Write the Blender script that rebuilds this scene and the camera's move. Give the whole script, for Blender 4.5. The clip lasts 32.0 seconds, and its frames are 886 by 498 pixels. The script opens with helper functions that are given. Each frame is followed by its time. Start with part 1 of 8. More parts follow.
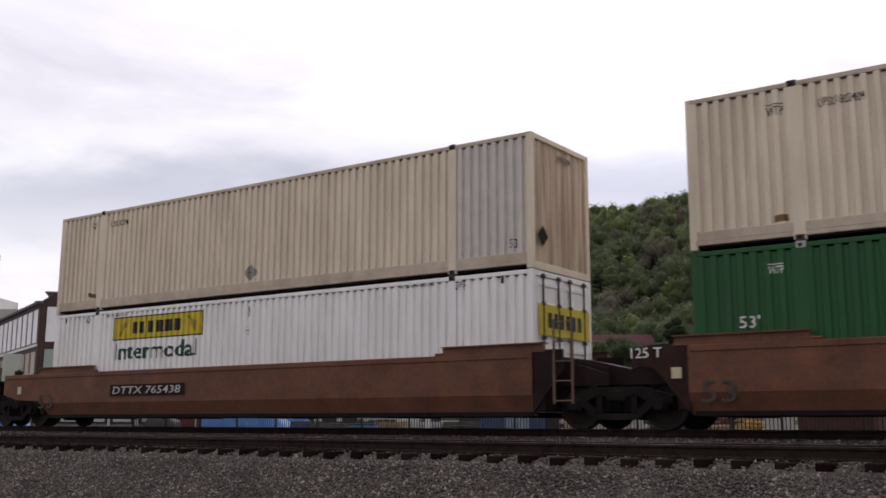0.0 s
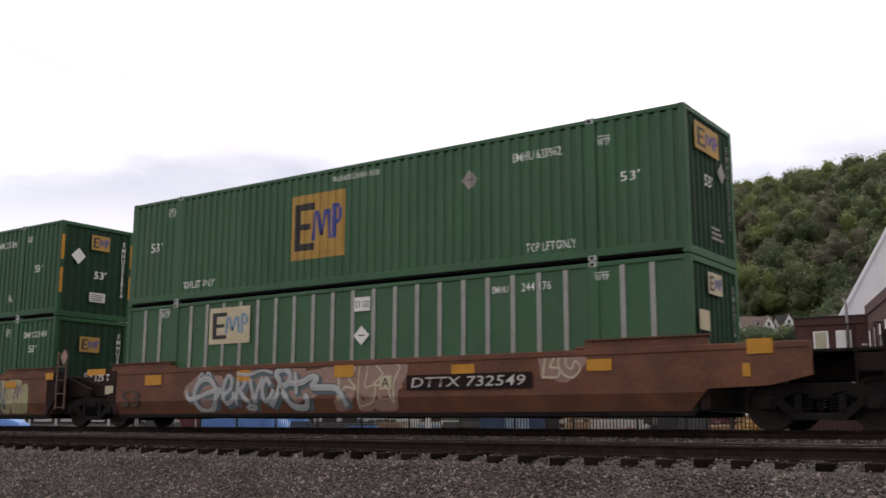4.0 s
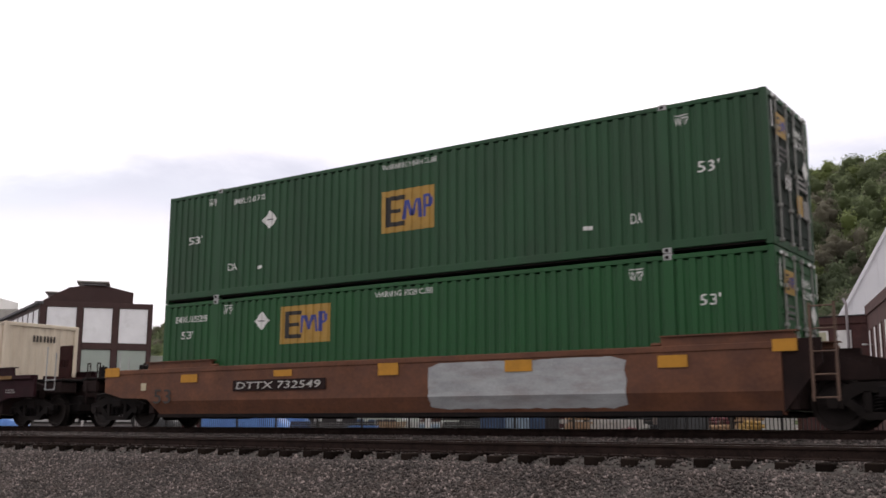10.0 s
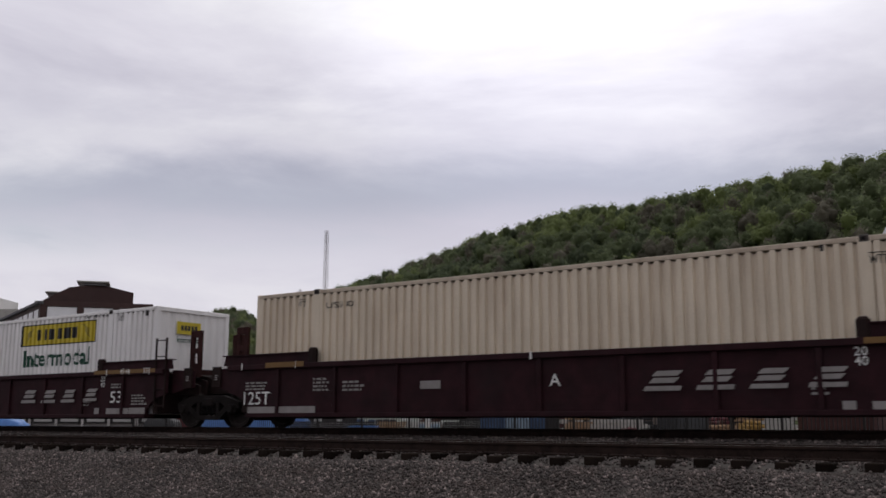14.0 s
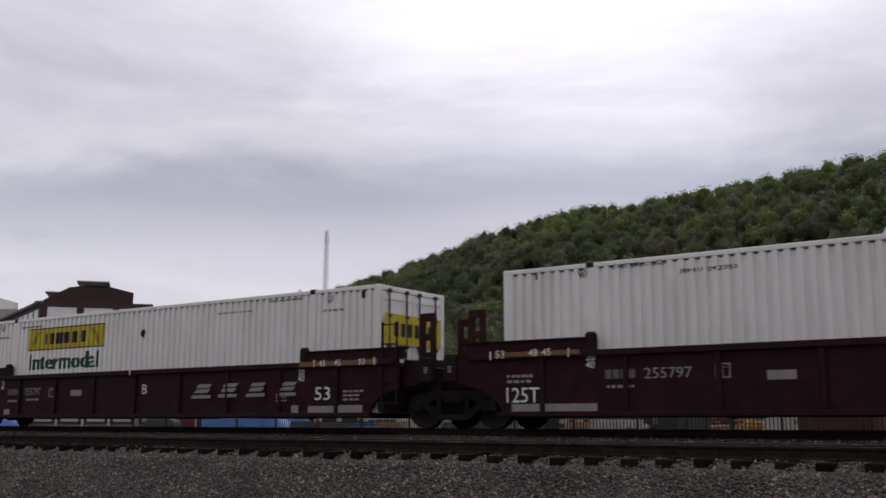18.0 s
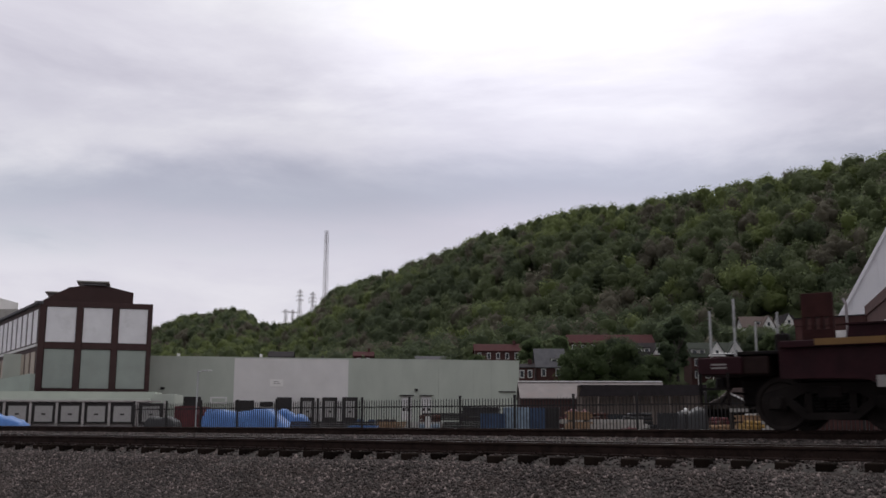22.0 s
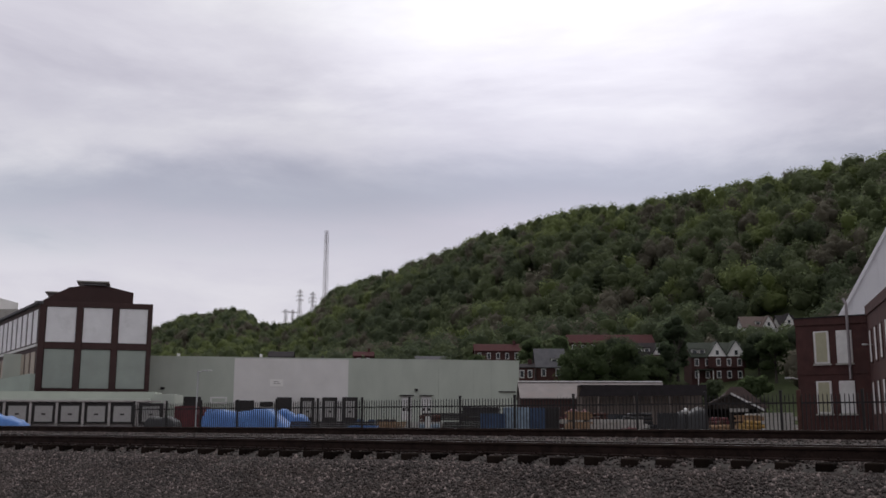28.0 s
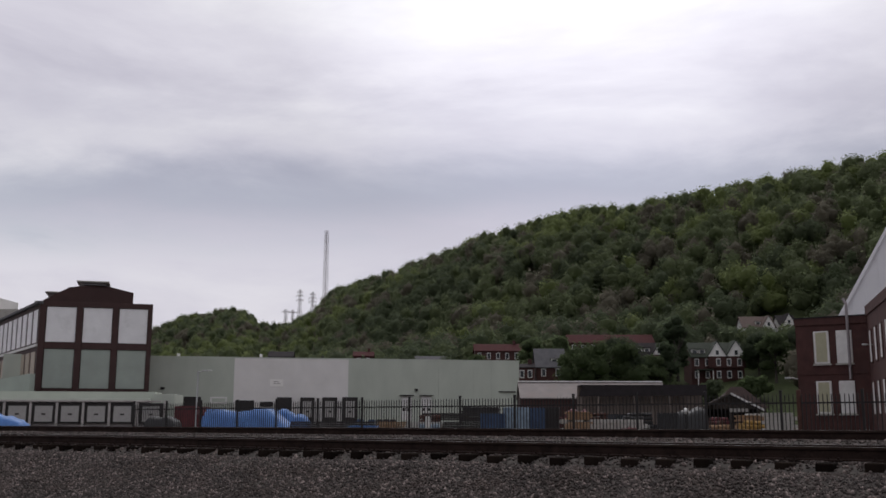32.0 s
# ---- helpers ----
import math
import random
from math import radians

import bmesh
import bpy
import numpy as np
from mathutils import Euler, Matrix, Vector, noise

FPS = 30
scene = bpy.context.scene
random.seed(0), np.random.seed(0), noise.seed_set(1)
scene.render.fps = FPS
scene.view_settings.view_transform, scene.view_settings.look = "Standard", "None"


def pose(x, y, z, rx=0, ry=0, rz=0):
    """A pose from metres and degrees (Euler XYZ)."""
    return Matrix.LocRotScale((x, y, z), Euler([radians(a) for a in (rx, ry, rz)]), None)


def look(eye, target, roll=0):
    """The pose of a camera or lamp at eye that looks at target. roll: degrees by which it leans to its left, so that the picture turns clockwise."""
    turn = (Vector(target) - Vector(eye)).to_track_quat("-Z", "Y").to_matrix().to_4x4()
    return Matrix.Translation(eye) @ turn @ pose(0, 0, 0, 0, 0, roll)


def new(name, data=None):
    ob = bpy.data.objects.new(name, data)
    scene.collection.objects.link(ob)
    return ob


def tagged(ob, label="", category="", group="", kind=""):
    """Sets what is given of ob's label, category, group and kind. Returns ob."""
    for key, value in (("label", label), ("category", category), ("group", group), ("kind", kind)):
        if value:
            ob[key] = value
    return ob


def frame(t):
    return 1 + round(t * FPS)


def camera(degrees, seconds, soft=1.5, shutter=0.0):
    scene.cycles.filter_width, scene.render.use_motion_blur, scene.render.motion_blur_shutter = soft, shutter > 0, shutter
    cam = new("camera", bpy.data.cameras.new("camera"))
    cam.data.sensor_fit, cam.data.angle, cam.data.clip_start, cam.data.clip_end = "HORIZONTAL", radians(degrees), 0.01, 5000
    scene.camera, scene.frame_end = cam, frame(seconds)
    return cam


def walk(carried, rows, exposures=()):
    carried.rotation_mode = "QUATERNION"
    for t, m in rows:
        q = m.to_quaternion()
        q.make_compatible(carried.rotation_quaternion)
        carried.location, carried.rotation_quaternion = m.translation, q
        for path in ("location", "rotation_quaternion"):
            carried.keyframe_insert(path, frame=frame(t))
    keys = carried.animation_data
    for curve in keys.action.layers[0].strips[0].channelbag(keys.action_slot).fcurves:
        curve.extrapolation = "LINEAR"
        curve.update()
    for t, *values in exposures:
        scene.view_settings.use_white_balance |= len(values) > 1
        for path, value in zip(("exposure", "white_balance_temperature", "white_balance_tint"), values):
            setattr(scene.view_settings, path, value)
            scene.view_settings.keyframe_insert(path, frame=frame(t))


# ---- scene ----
cam = camera(48.03, 32.0, soft=1.6, shutter=0.2)
EYE = (0.0, 0.0, 1.5)
_yaw, _pitch = radians(35.107), radians(10.004)
AIM = (-math.sin(_yaw) * math.cos(_pitch), math.cos(_yaw) * math.cos(_pitch), 1.5 + math.sin(_pitch))
walk(cam, [(0.0, look(EYE, AIM, 0.15)), (32.0, look(EYE, AIM, 0.15))],
     exposures=[(0.0, 0.40, 6650, 10), (1.6, 0.20, 6700, 10), (2.6, -0.15, 6800, 10), (4.2, 0.75, 6850, 10), (10.0, 0.75, 6850, 10), (11.1, 0.52, 6700, 10), (12.0, 0.0, 6600, 10), (13.0, -0.05, 6550, 10), (16.0, -0.10, 6500, 10), (20.0, -0.10, 6500, 10), (23.0, -0.04, 6500, 10), (25.5, -0.05, 6500, 10), (28.0, -0.14, 6500, 10), (32.0, -0.14, 6500, 10)])

# ---- world and light ----
world = bpy.data.worlds.new("overcast_sky")
scene.world = world
world.use_nodes = True
wn = world.node_tree.nodes
wl = world.node_tree.links
wn.clear()


def wnode(kind, **kw):
    n = wn.new(kind)
    for k, v in kw.items():
        n.inputs[k].default_value = v
    return n


w_sky = wn.new("ShaderNodeTexSky")
w_sky.sky_type, w_sky.sun_disc = "NISHITA", False
w_sky.sun_elevation, w_sky.sun_rotation = radians(52), radians(-25)
w_dim = wnode("ShaderNodeVectorMath")
w_dim.operation = "SCALE"
w_dim.inputs[3].default_value = 0.08
wl.new(w_sky.outputs[0], w_dim.inputs[0])
w_co = wn.new("ShaderNodeTexCoord")
w_map = wn.new("ShaderNodeMapping")
w_map.inputs["Scale"].default_value = (1.0, 1.0, 3.6)
w_map.inputs["Location"].default_value = (1.9, 0.35, 0.4)
wl.new(w_co.outputs["Generated"], w_map.inputs["Vector"])
w_n1 = wnode("ShaderNodeTexNoise", Scale=3.0, Detail=9.0, Roughness=0.56, Distortion=0.25)
wl.new(w_map.outputs[0], w_n1.inputs["Vector"])
w_ramp = wn.new("ShaderNodeValToRGB")
w_ramp.color_ramp.elements[0].position, w_ramp.color_ramp.elements[0].color = 0.30, (0.84, 0.815, 0.885, 1)
w_ramp.color_ramp.elements[1].position, w_ramp.color_ramp.elements[1].color = 0.66, (1.10, 1.085, 1.10, 1)
e = w_ramp.color_ramp.elements.new(0.47)
e.color = (0.95, 0.93, 0.985, 1)
wl.new(w_n1.outputs[0], w_ramp.inputs[0])
w_mix = wn.new("ShaderNodeMix")
w_mix.data_type = "RGBA"
w_mix.inputs[0].default_value = 0.9
wl.new(w_dim.outputs[0], w_mix.inputs[6])
wl.new(w_ramp.outputs[0], w_mix.inputs[7])
# the sun stands behind the clouds ahead: the sky is bright there and duller behind
w_dot = wn.new("ShaderNodeVectorMath")
w_dot.operation = "DOT_PRODUCT"
wl.new(w_co.outputs["Generated"], w_dot.inputs[0])
w_dot.inputs[1].default_value = (-0.42, 0.76, 0.50)
w_fall = wn.new("ShaderNodeMapRange")
w_fall.interpolation_type = "SMOOTHSTEP"
w_fall.inputs[1].default_value, w_fall.inputs[2].default_value = -0.1, 0.80
w_fall.inputs[3].default_value, w_fall.inputs[4].default_value = 0.62, 0.94
wl.new(w_dot.outputs["Value"], w_fall.inputs[0])
w_glow = wn.new("ShaderNodeVectorMath")
w_glow.operation = "SCALE"
wl.new(w_mix.outputs[2], w_glow.inputs[0])
wl.new(w_fall.outputs[0], w_glow.inputs[3])
# thin cloud in front of the sun
w_near = wn.new("ShaderNodeVectorMath")
w_near.operation = "DOT_PRODUCT"
wl.new(w_co.outputs["Generated"], w_near.inputs[0])
w_near.inputs[1].default_value = (-0.40, 0.80, 0.45)
w_core = wn.new("ShaderNodeMapRange")
w_core.interpolation_type = "SMOOTHSTEP"
w_core.inputs[1].default_value, w_core.inputs[2].default_value = 0.945, 1.0
w_core.inputs[3].default_value, w_core.inputs[4].default_value = 0.97, 1.28
wl.new(w_near.outputs["Value"], w_core.inputs[0])
# layers of cloud over the horizon: a bluish bank with a paler strip of sky under it
w_sep = wn.new("ShaderNodeSeparateXYZ")
wl.new(w_co.outputs["Generated"], w_sep.inputs[0])
w_wav = wn.new("ShaderNodeMath")
w_wav.operation = "MULTIPLY_ADD"
wl.new(w_n1.outputs[0], w_wav.inputs[0])
w_wav.inputs[1].default_value = 0.16
wl.new(w_sep.outputs[2], w_wav.inputs[2])
w_bank = wn.new("ShaderNodeValToRGB")
w_bank.color_ramp.interpolation = "EASE"
w_bank.color_ramp.elements[0].position, w_bank.color_ramp.elements[0].color = 0.10, (0.84, 0.815, 0.86, 1)
w_bank.color_ramp.elements[1].position, w_bank.color_ramp.elements[1].color = 0.95, (1.32, 1.32, 1.32, 1)
for _p, _c in ((0.23, (0.86, 0.845, 0.89, 1)), (0.30, (0.595, 0.62, 0.69, 1)), (0.36, (0.82, 0.815, 0.86, 1)), (0.43, (0.96, 0.95, 0.98, 1)), (0.54, (1.03, 1.03, 1.04, 1))):
    e = w_bank.color_ramp.elements.new(_p)
    e.color = _c
wl.new(w_wav.outputs[0], w_bank.inputs[0])
w_lay = wn.new("ShaderNodeVectorMath")
w_lay.operation = "MULTIPLY"
wl.new(w_glow.outputs[0], w_lay.inputs[0])
wl.new(w_bank.outputs[0], w_lay.inputs[1])
w_lift = wn.new("ShaderNodeVectorMath")
w_lift.operation = "SCALE"
wl.new(w_lay.outputs[0], w_lift.inputs[0])
wl.new(w_core.outputs[0], w_lift.inputs[3])
w_bg = wn.new("ShaderNodeBackground")
wl.new(w_lift.outputs[0], w_bg.inputs["Color"])
w_bg.inputs["Strength"].default_value = 1.0
w_out = wn.new("ShaderNodeOutputWorld")
wl.new(w_bg.outputs[0], w_out.inputs[0])

sun = new("sun", bpy.data.lights.new("sun", "SUN"))
sun.data.energy, sun.data.angle, sun.data.color = 0.75, radians(40), (1.0, 0.97, 0.92)
sun.matrix_world = look((0, 0, 0), (0.25, -0.55, -0.8))


# ---- materials ----
def material(name, colour, rough=0.7, metal=0.0, vary=0.12, scale=3.0, grain=40.0, bump=0.15, dirt=None, dirt_amount=0.5, dirt_scale=1.2, random_by=None, spread=0.25, stretch=None, spec=0.4, few_bright=False):
    """A painted or natural surface: a base colour with broad and fine variation, patches of a dirt colour, and fine relief."""
    m = bpy.data.materials.new(name)
    m.use_nodes = True
    t = m.node_tree
    n, l = t.nodes, t.links
    bsdf = n["Principled BSDF"]
    bsdf.inputs["Roughness"].default_value = rough
    bsdf.inputs["Metallic"].default_value = metal
    bsdf.inputs["Specular IOR Level"].default_value = spec
    co = n.new("ShaderNodeTexCoord")
    src = co.outputs["Object"]
    if stretch:
        mp = n.new("ShaderNodeMapping")
        mp.inputs["Scale"].default_value = stretch
        l.new(src, mp.inputs[0])
        src = mp.outputs[0]
    broad = n.new("ShaderNodeTexNoise")
    broad.inputs["Scale"].default_value, broad.inputs["Detail"].default_value = scale, 5.0
    fine = n.new("ShaderNodeTexNoise")
    fine.inputs["Scale"].default_value, fine.inputs["Detail"].default_value = grain, 3.0
    l.new(src, broad.inputs["Vector"])
    l.new(co.outputs["Object"], fine.inputs["Vector"])
    add = n.new("ShaderNodeMath")
    add.operation = "MULTIPLY_ADD"
    l.new(fine.outputs[0], add.inputs[0])
    add.inputs[1].default_value = 0.5
    l.new(broad.outputs[0], add.inputs[2])
    rng = n.new("ShaderNodeMapRange")
    rng.inputs[1].default_value, rng.inputs[2].default_value = 0.45, 1.05
    rng.inputs[3].default_value, rng.inputs[4].default_value = 1.0 - vary * 1.5, 1.0 + vary
    l.new(add.outputs[0], rng.inputs[0])
    value = rng.outputs[0]
    if random_by:
        if random_by == "object":
            r = n.new("ShaderNodeObjectInfo").outputs["Random"]
        else:
            r = n.new("ShaderNodeNewGeometry").outputs["Random Per Island"]
        rr = n.new("ShaderNodeMapRange")
        rr.inputs[3].default_value, rr.inputs[4].default_value = 1.0 - spread, 1.0 + spread
        if few_bright:
            # most pieces are dull, a few are pale
            steep = n.new("ShaderNodeMath")
            steep.operation = "POWER"
            steep.inputs[1].default_value = 5.0
            l.new(r, steep.inputs[0])
            r = steep.outputs[0]
            rr.inputs[3].default_value, rr.inputs[4].default_value = 0.55, 3.4
        l.new(r, rr.inputs[0])
        mul = n.new("ShaderNodeMath")
        mul.operation = "MULTIPLY"
        l.new(value, mul.inputs[0])
        l.new(rr.outputs[0], mul.inputs[1])
        value = mul.outputs[0]
    sc = n.new("ShaderNodeVectorMath")
    sc.operation = "SCALE"
    sc.inputs[0].default_value = colour
    l.new(value, sc.inputs[3])
    out = sc.outputs[0]
    if dirt:
        dn = n.new("ShaderNodeTexNoise")
        dn.inputs["Scale"].default_value, dn.inputs["Detail"].default_value, dn.inputs["Roughness"].default_value = dirt_scale, 8.0, 0.65
        l.new(src, dn.inputs["Vector"])
        dr = n.new("ShaderNodeMapRange")
        dr.inputs[1].default_value, dr.inputs[2].default_value = 0.62 - 0.3 * dirt_amount, 0.78
        dr.inputs[4].default_value = min(1.0, 0.4 + dirt_amount * 0.6)
        l.new(dn.outputs[0], dr.inputs[0])
        mx = n.new("ShaderNodeMix")
        mx.data_type = "RGBA"
        l.new(dr.outputs[0], mx.inputs[0])
        l.new(out, mx.inputs[6])
        mx.inputs[7].default_value = (*dirt, 1)
        out = mx.outputs[2]
    l.new(out, bsdf.inputs["Base Color"])
    if bump:
        bp = n.new("ShaderNodeBump")
        bp.inputs["Strength"].default_value, bp.inputs["Distance"].default_value = bump, 0.02
        l.new(add.outputs[0], bp.inputs["Height"])
        l.new(bp.outputs[0], bsdf.inputs["Normal"])
    return m


def leafy(m, through_colour):
    """Lets light through the leaves of a material."""
    n, l = m.node_tree.nodes, m.node_tree.links
    tr = n.new("ShaderNodeBsdfTranslucent")
    tr.inputs["Color"].default_value = (*through_colour, 1)
    mx = n.new("ShaderNodeMixShader")
    mx.inputs[0].default_value = 0.60
    l.new(n["Principled BSDF"].outputs[0], mx.inputs[1])
    l.new(tr.outputs[0], mx.inputs[2])
    l.new(mx.outputs[0], n["Material Output"].inputs["Surface"])
    return m


M = {}
M["ballast"] = material("ballast_bed", (0.05, 0.042, 0.037), 0.95, vary=0.4, scale=6, grain=30, bump=0.8)
M["stone"] = material("ballast_stone", (0.081, 0.065, 0.060), 0.9, vary=0.35, scale=1.2, grain=60, random_by="island", few_bright=True, dirt=(0.062, 0.043, 0.036), dirt_amount=0.5, dirt_scale=1.6)
M["gravel"] = material("gravel_road", (0.15, 0.138, 0.13), 0.95, vary=0.25, scale=2, grain=80, bump=0.6)
M["yard"] = material("dirty_yard_gravel", (0.13, 0.118, 0.107), 0.95, vary=0.35, scale=0.3, grain=20, bump=0.6)
M["grass"] = material("grass_ground", (0.085, 0.135, 0.040), 0.95, vary=0.4, scale=0.05, grain=2, bump=0.6)
M["rail"] = material("rail_rust", (0.026, 0.016, 0.013), 0.8, 0.0, vary=0.4, scale=5, spec=0.12)
M["rail_top"] = material("rail_polished", (0.36, 0.35, 0.35), 0.35, 1.0, vary=0.1)
M["tie"] = material("creosoted_tie", (0.014, 0.010, 0.008), 0.95, vary=0.4, scale=4, random_by="object", spread=0.5, spec=0.04)
M["green"] = material("green_container_paint", (0.013, 0.064, 0.023), 0.55, vary=0.2, scale=1.0, dirt=(0.023, 0.050, 0.026), dirt_amount=0.55, stretch=(1, 1, 0.4))
M["green_mid"] = material("deep_green_container_paint", (0.010, 0.072, 0.022), 0.5, vary=0.18, scale=1.0, dirt=(0.019, 0.056, 0.026), dirt_amount=0.5, stretch=(1, 1, 0.4))
M["green_bright"] = material("fresh_green_container_paint", (0.006, 0.074, 0.016), 0.5, vary=0.15, scale=1.0, dirt=(0.012, 0.056, 0.020), dirt_amount=0.5, stretch=(1, 1, 0.4))
M["cream"] = material("cream_container_paint", (0.68, 0.585, 0.46), 0.55, vary=0.1, dirt=(0.44, 0.34, 0.25), dirt_amount=0.4, stretch=(1, 1, 0.25))
M["white"] = material("white_container_paint", (0.82, 0.80, 0.79), 0.5, vary=0.07, dirt=(0.60, 0.57, 0.54), dirt_amount=0.35, stretch=(1, 1, 0.25))
M["brown"] = material("brown_car_paint", (0.162, 0.067, 0.036), 0.65, vary=0.30, scale=1.6, grain=14, dirt=(0.07, 0.036, 0.03), dirt_amount=0.75, dirt_scale=1.5, stretch=(0.8, 1, 1.1), spec=0.25)
M["maroon"] = material("maroon_car_paint", (0.027, 0.0078, 0.0108), 0.7, vary=0.3, dirt=(0.018, 0.0115, 0.013), dirt_amount=0.4, spec=0.15)
M["black"] = material("grimy_truck_iron", (0.010, 0.008, 0.008), 0.8, 0.0, vary=0.3, dirt=(0.028, 0.018, 0.015), spec=0.15)


# ---- building blocks ----
def mesh_from(name, bm, mat, smooth=False):
    me = bpy.data.meshes.new(name)
    bm.to_mesh(me)
    bm.free()
    for m in (mat if isinstance(mat, (list, tuple)) else [mat]):
        me.materials.append(m)
    if smooth:
        for p in me.polygons:
            p.use_smooth = True
    return me


def part(name, bm, mat, parent, label="", smooth=False):
    ob = new(name, mesh_from(name, bm, mat, smooth))
    ob.parent = parent
    if label:
        tagged(ob, label)
    return ob


def box(bm, x0, y0, z0, x1, y1, z1, bevel=0.0, mat=0):
    r = bmesh.ops.create_cube(bm, size=1.0)
    vs = r["verts"]
    for v in vs:
        v.co = Vector(((x0 + x1) / 2 + v.co.x * (x1 - x0), (y0 + y1) / 2 + v.co.y * (y1 - y0), (z0 + z1) / 2 + v.co.z * (z1 - z0)))
    fs = {f for v in vs for f in v.link_faces}
    for f in fs:
        f.material_index = mat
    if bevel:
        es = {e for v in vs for e in v.link_edges}
        bmesh.ops.bevel(bm, geom=list(es), offset=bevel, segments=1, affect="EDGES")
    return vs


def thing(name, label, category, m=None, group="", kind=""):
    ob = new(name)
    if m is not None:
        ob.matrix_world = m
    return tagged(ob, label, category, group, kind)
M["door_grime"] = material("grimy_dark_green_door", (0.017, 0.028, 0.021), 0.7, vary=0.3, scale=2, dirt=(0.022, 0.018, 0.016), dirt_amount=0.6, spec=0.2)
# end walls of the green containers, a darker green than their sides
M["end_green"] = material("dark_green_end", (0.013, 0.043, 0.021), 0.65, vary=0.25, scale=2, dirt=(0.018, 0.026, 0.020), dirt_amount=0.6, spec=0.2)
M["rust_maroon"] = material("dull_maroon_bracket", (0.040, 0.014, 0.013), 0.8, 0.0, vary=0.3, dirt=(0.02, 0.012, 0.012), spec=0.15)
M["rust"] = material("rusty_iron", (0.075, 0.032, 0.024), 0.85, 0.1, vary=0.35, dirt=(0.03, 0.02, 0.018))
M["wheel"] = material("worn_wheel_steel", (0.03, 0.024, 0.022), 0.65, 0.4, vary=0.3, spec=0.2)
M["pale_steel"] = material("galvanised_steel", (0.42, 0.42, 0.42), 0.5, 0.4, vary=0.15)
M["casting"] = material("dark_casting", (0.06, 0.05, 0.045), 0.7, 0.2, vary=0.2)
M["post_grey"] = material("grey_side_post", (0.30, 0.30, 0.28), 0.6, vary=0.15, dirt=(0.12, 0.14, 0.1), dirt_amount=0.3)
M["cream_rail"] = material("cream_rail_paint", (0.50, 0.42, 0.33), 0.55, vary=0.15, dirt=(0.25, 0.17, 0.11), dirt_amount=0.5)
M["cream_rust"] = material("cream_rust_streaked", (0.62, 0.50, 0.38), 0.7, vary=0.2, dirt=(0.19, 0.068, 0.028), dirt_amount=0.85, dirt_scale=2.2, stretch=(1, 2.6, 0.13))
M["cream_clean"] = material("plain_greyed_cream_paint", (0.56, 0.515, 0.475), 0.55, vary=0.08)
# browns of the car ends, much darker than the body paint
M["end_dark"] = material("blackish_brown", (0.022, 0.012, 0.011), 0.8, 0.0, vary=0.3, dirt=(0.012, 0.009, 0.009), dirt_amount=0.5, spec=0.15)
M["end_brown"] = material("dark_brown_end_plate", (0.040, 0.020, 0.016), 0.8, 0.0, vary=0.35, dirt=(0.016, 0.011, 0.010), dirt_amount=0.6, spec=0.15)
M["frame_iron"] = material("dusty_truck_casting", (0.016, 0.0125, 0.0115), 0.85, 0.0, vary=0.35, dirt=(0.012, 0.010, 0.010), spec=0.15)
M["ladder"] = material("worn_ladder_steel", (0.13, 0.08, 0.058), 0.7, 0.2, vary=0.3)
M["brick"] = material("red_brown_brick", (0.070, 0.029, 0.026), 0.85, vary=0.25, scale=1.5, grain=14, dirt=(0.05, 0.03, 0.028), dirt_amount=0.35)
M["fac_brown"] = material("dark_brown_cladding", (0.050, 0.022, 0.020), 0.7, vary=0.2, scale=0.6, dirt=(0.03, 0.02, 0.02), dirt_amount=0.4, dirt_scale=0.3)
M["fac_white"] = material("white_glazing_panel", (0.80, 0.79, 0.81), 0.55, vary=0.06, scale=0.4, dirt=(0.5, 0.49, 0.48), dirt_amount=0.3, dirt_scale=0.3)
M["fac_green"] = material("sage_panel", (0.33, 0.37, 0.335), 0.65, vary=0.08, scale=0.4, dirt=(0.28, 0.30, 0.27), dirt_amount=0.3, dirt_scale=0.25)
M["clad_green"] = material("sage_warehouse_cladding", (0.455, 0.49, 0.43), 0.6, vary=0.10, scale=0.25, dirt=(0.39, 0.42, 0.37), dirt_amount=0.45, dirt_scale=0.15, stretch=(1, 1, 0.5))
M["clad_white"] = material("pale_warehouse_cladding", (0.72, 0.70, 0.69), 0.6, vary=0.07, scale=0.25, dirt=(0.62, 0.6, 0.57), dirt_amount=0.4, dirt_scale=0.15)
M["dark"] = material("dark_opening", (0.03, 0.026, 0.026), 0.8, vary=0.2)
M["door_grey"] = material("grey_dock_door", (0.36, 0.35, 0.34), 0.6, vary=0.1)
M["white_paint"] = material("white_paint", (0.68, 0.67, 0.66), 0.6, vary=0.08, dirt=(0.45, 0.42, 0.4), dirt_amount=0.3)
M["ivory"] = material("yellowed_blind", (0.40, 0.385, 0.27), 0.6, vary=0.08)
M["roof_grey"] = material("weathered_grey_roof", (0.21, 0.185, 0.18), 0.75, vary=0.15, scale=0.8, dirt=(0.16, 0.11, 0.10), dirt_amount=0.5, dirt_scale=0.4)
M["roof_dark"] = material("dark_shingle_roof", (0.030, 0.026, 0.028), 0.85, vary=0.2, scale=1.5, spec=0.12)
M["roof_red"] = material("dull_red_roof", (0.056, 0.013, 0.014), 0.8, vary=0.2, scale=1.0, spec=0.12)
M["roof_slate_green"] = material("greenish_slate_roof", (0.050, 0.058, 0.046), 0.8, vary=0.15, scale=1.0, spec=0.12)
M["roof_slate"] = material("grey_slate_roof", (0.11, 0.108, 0.115), 0.8, vary=0.15, scale=1.0, spec=0.12)
M["metal_white"] = material("white_metal_siding", (0.76, 0.76, 0.79), 0.45, vary=0.05, scale=0.5)
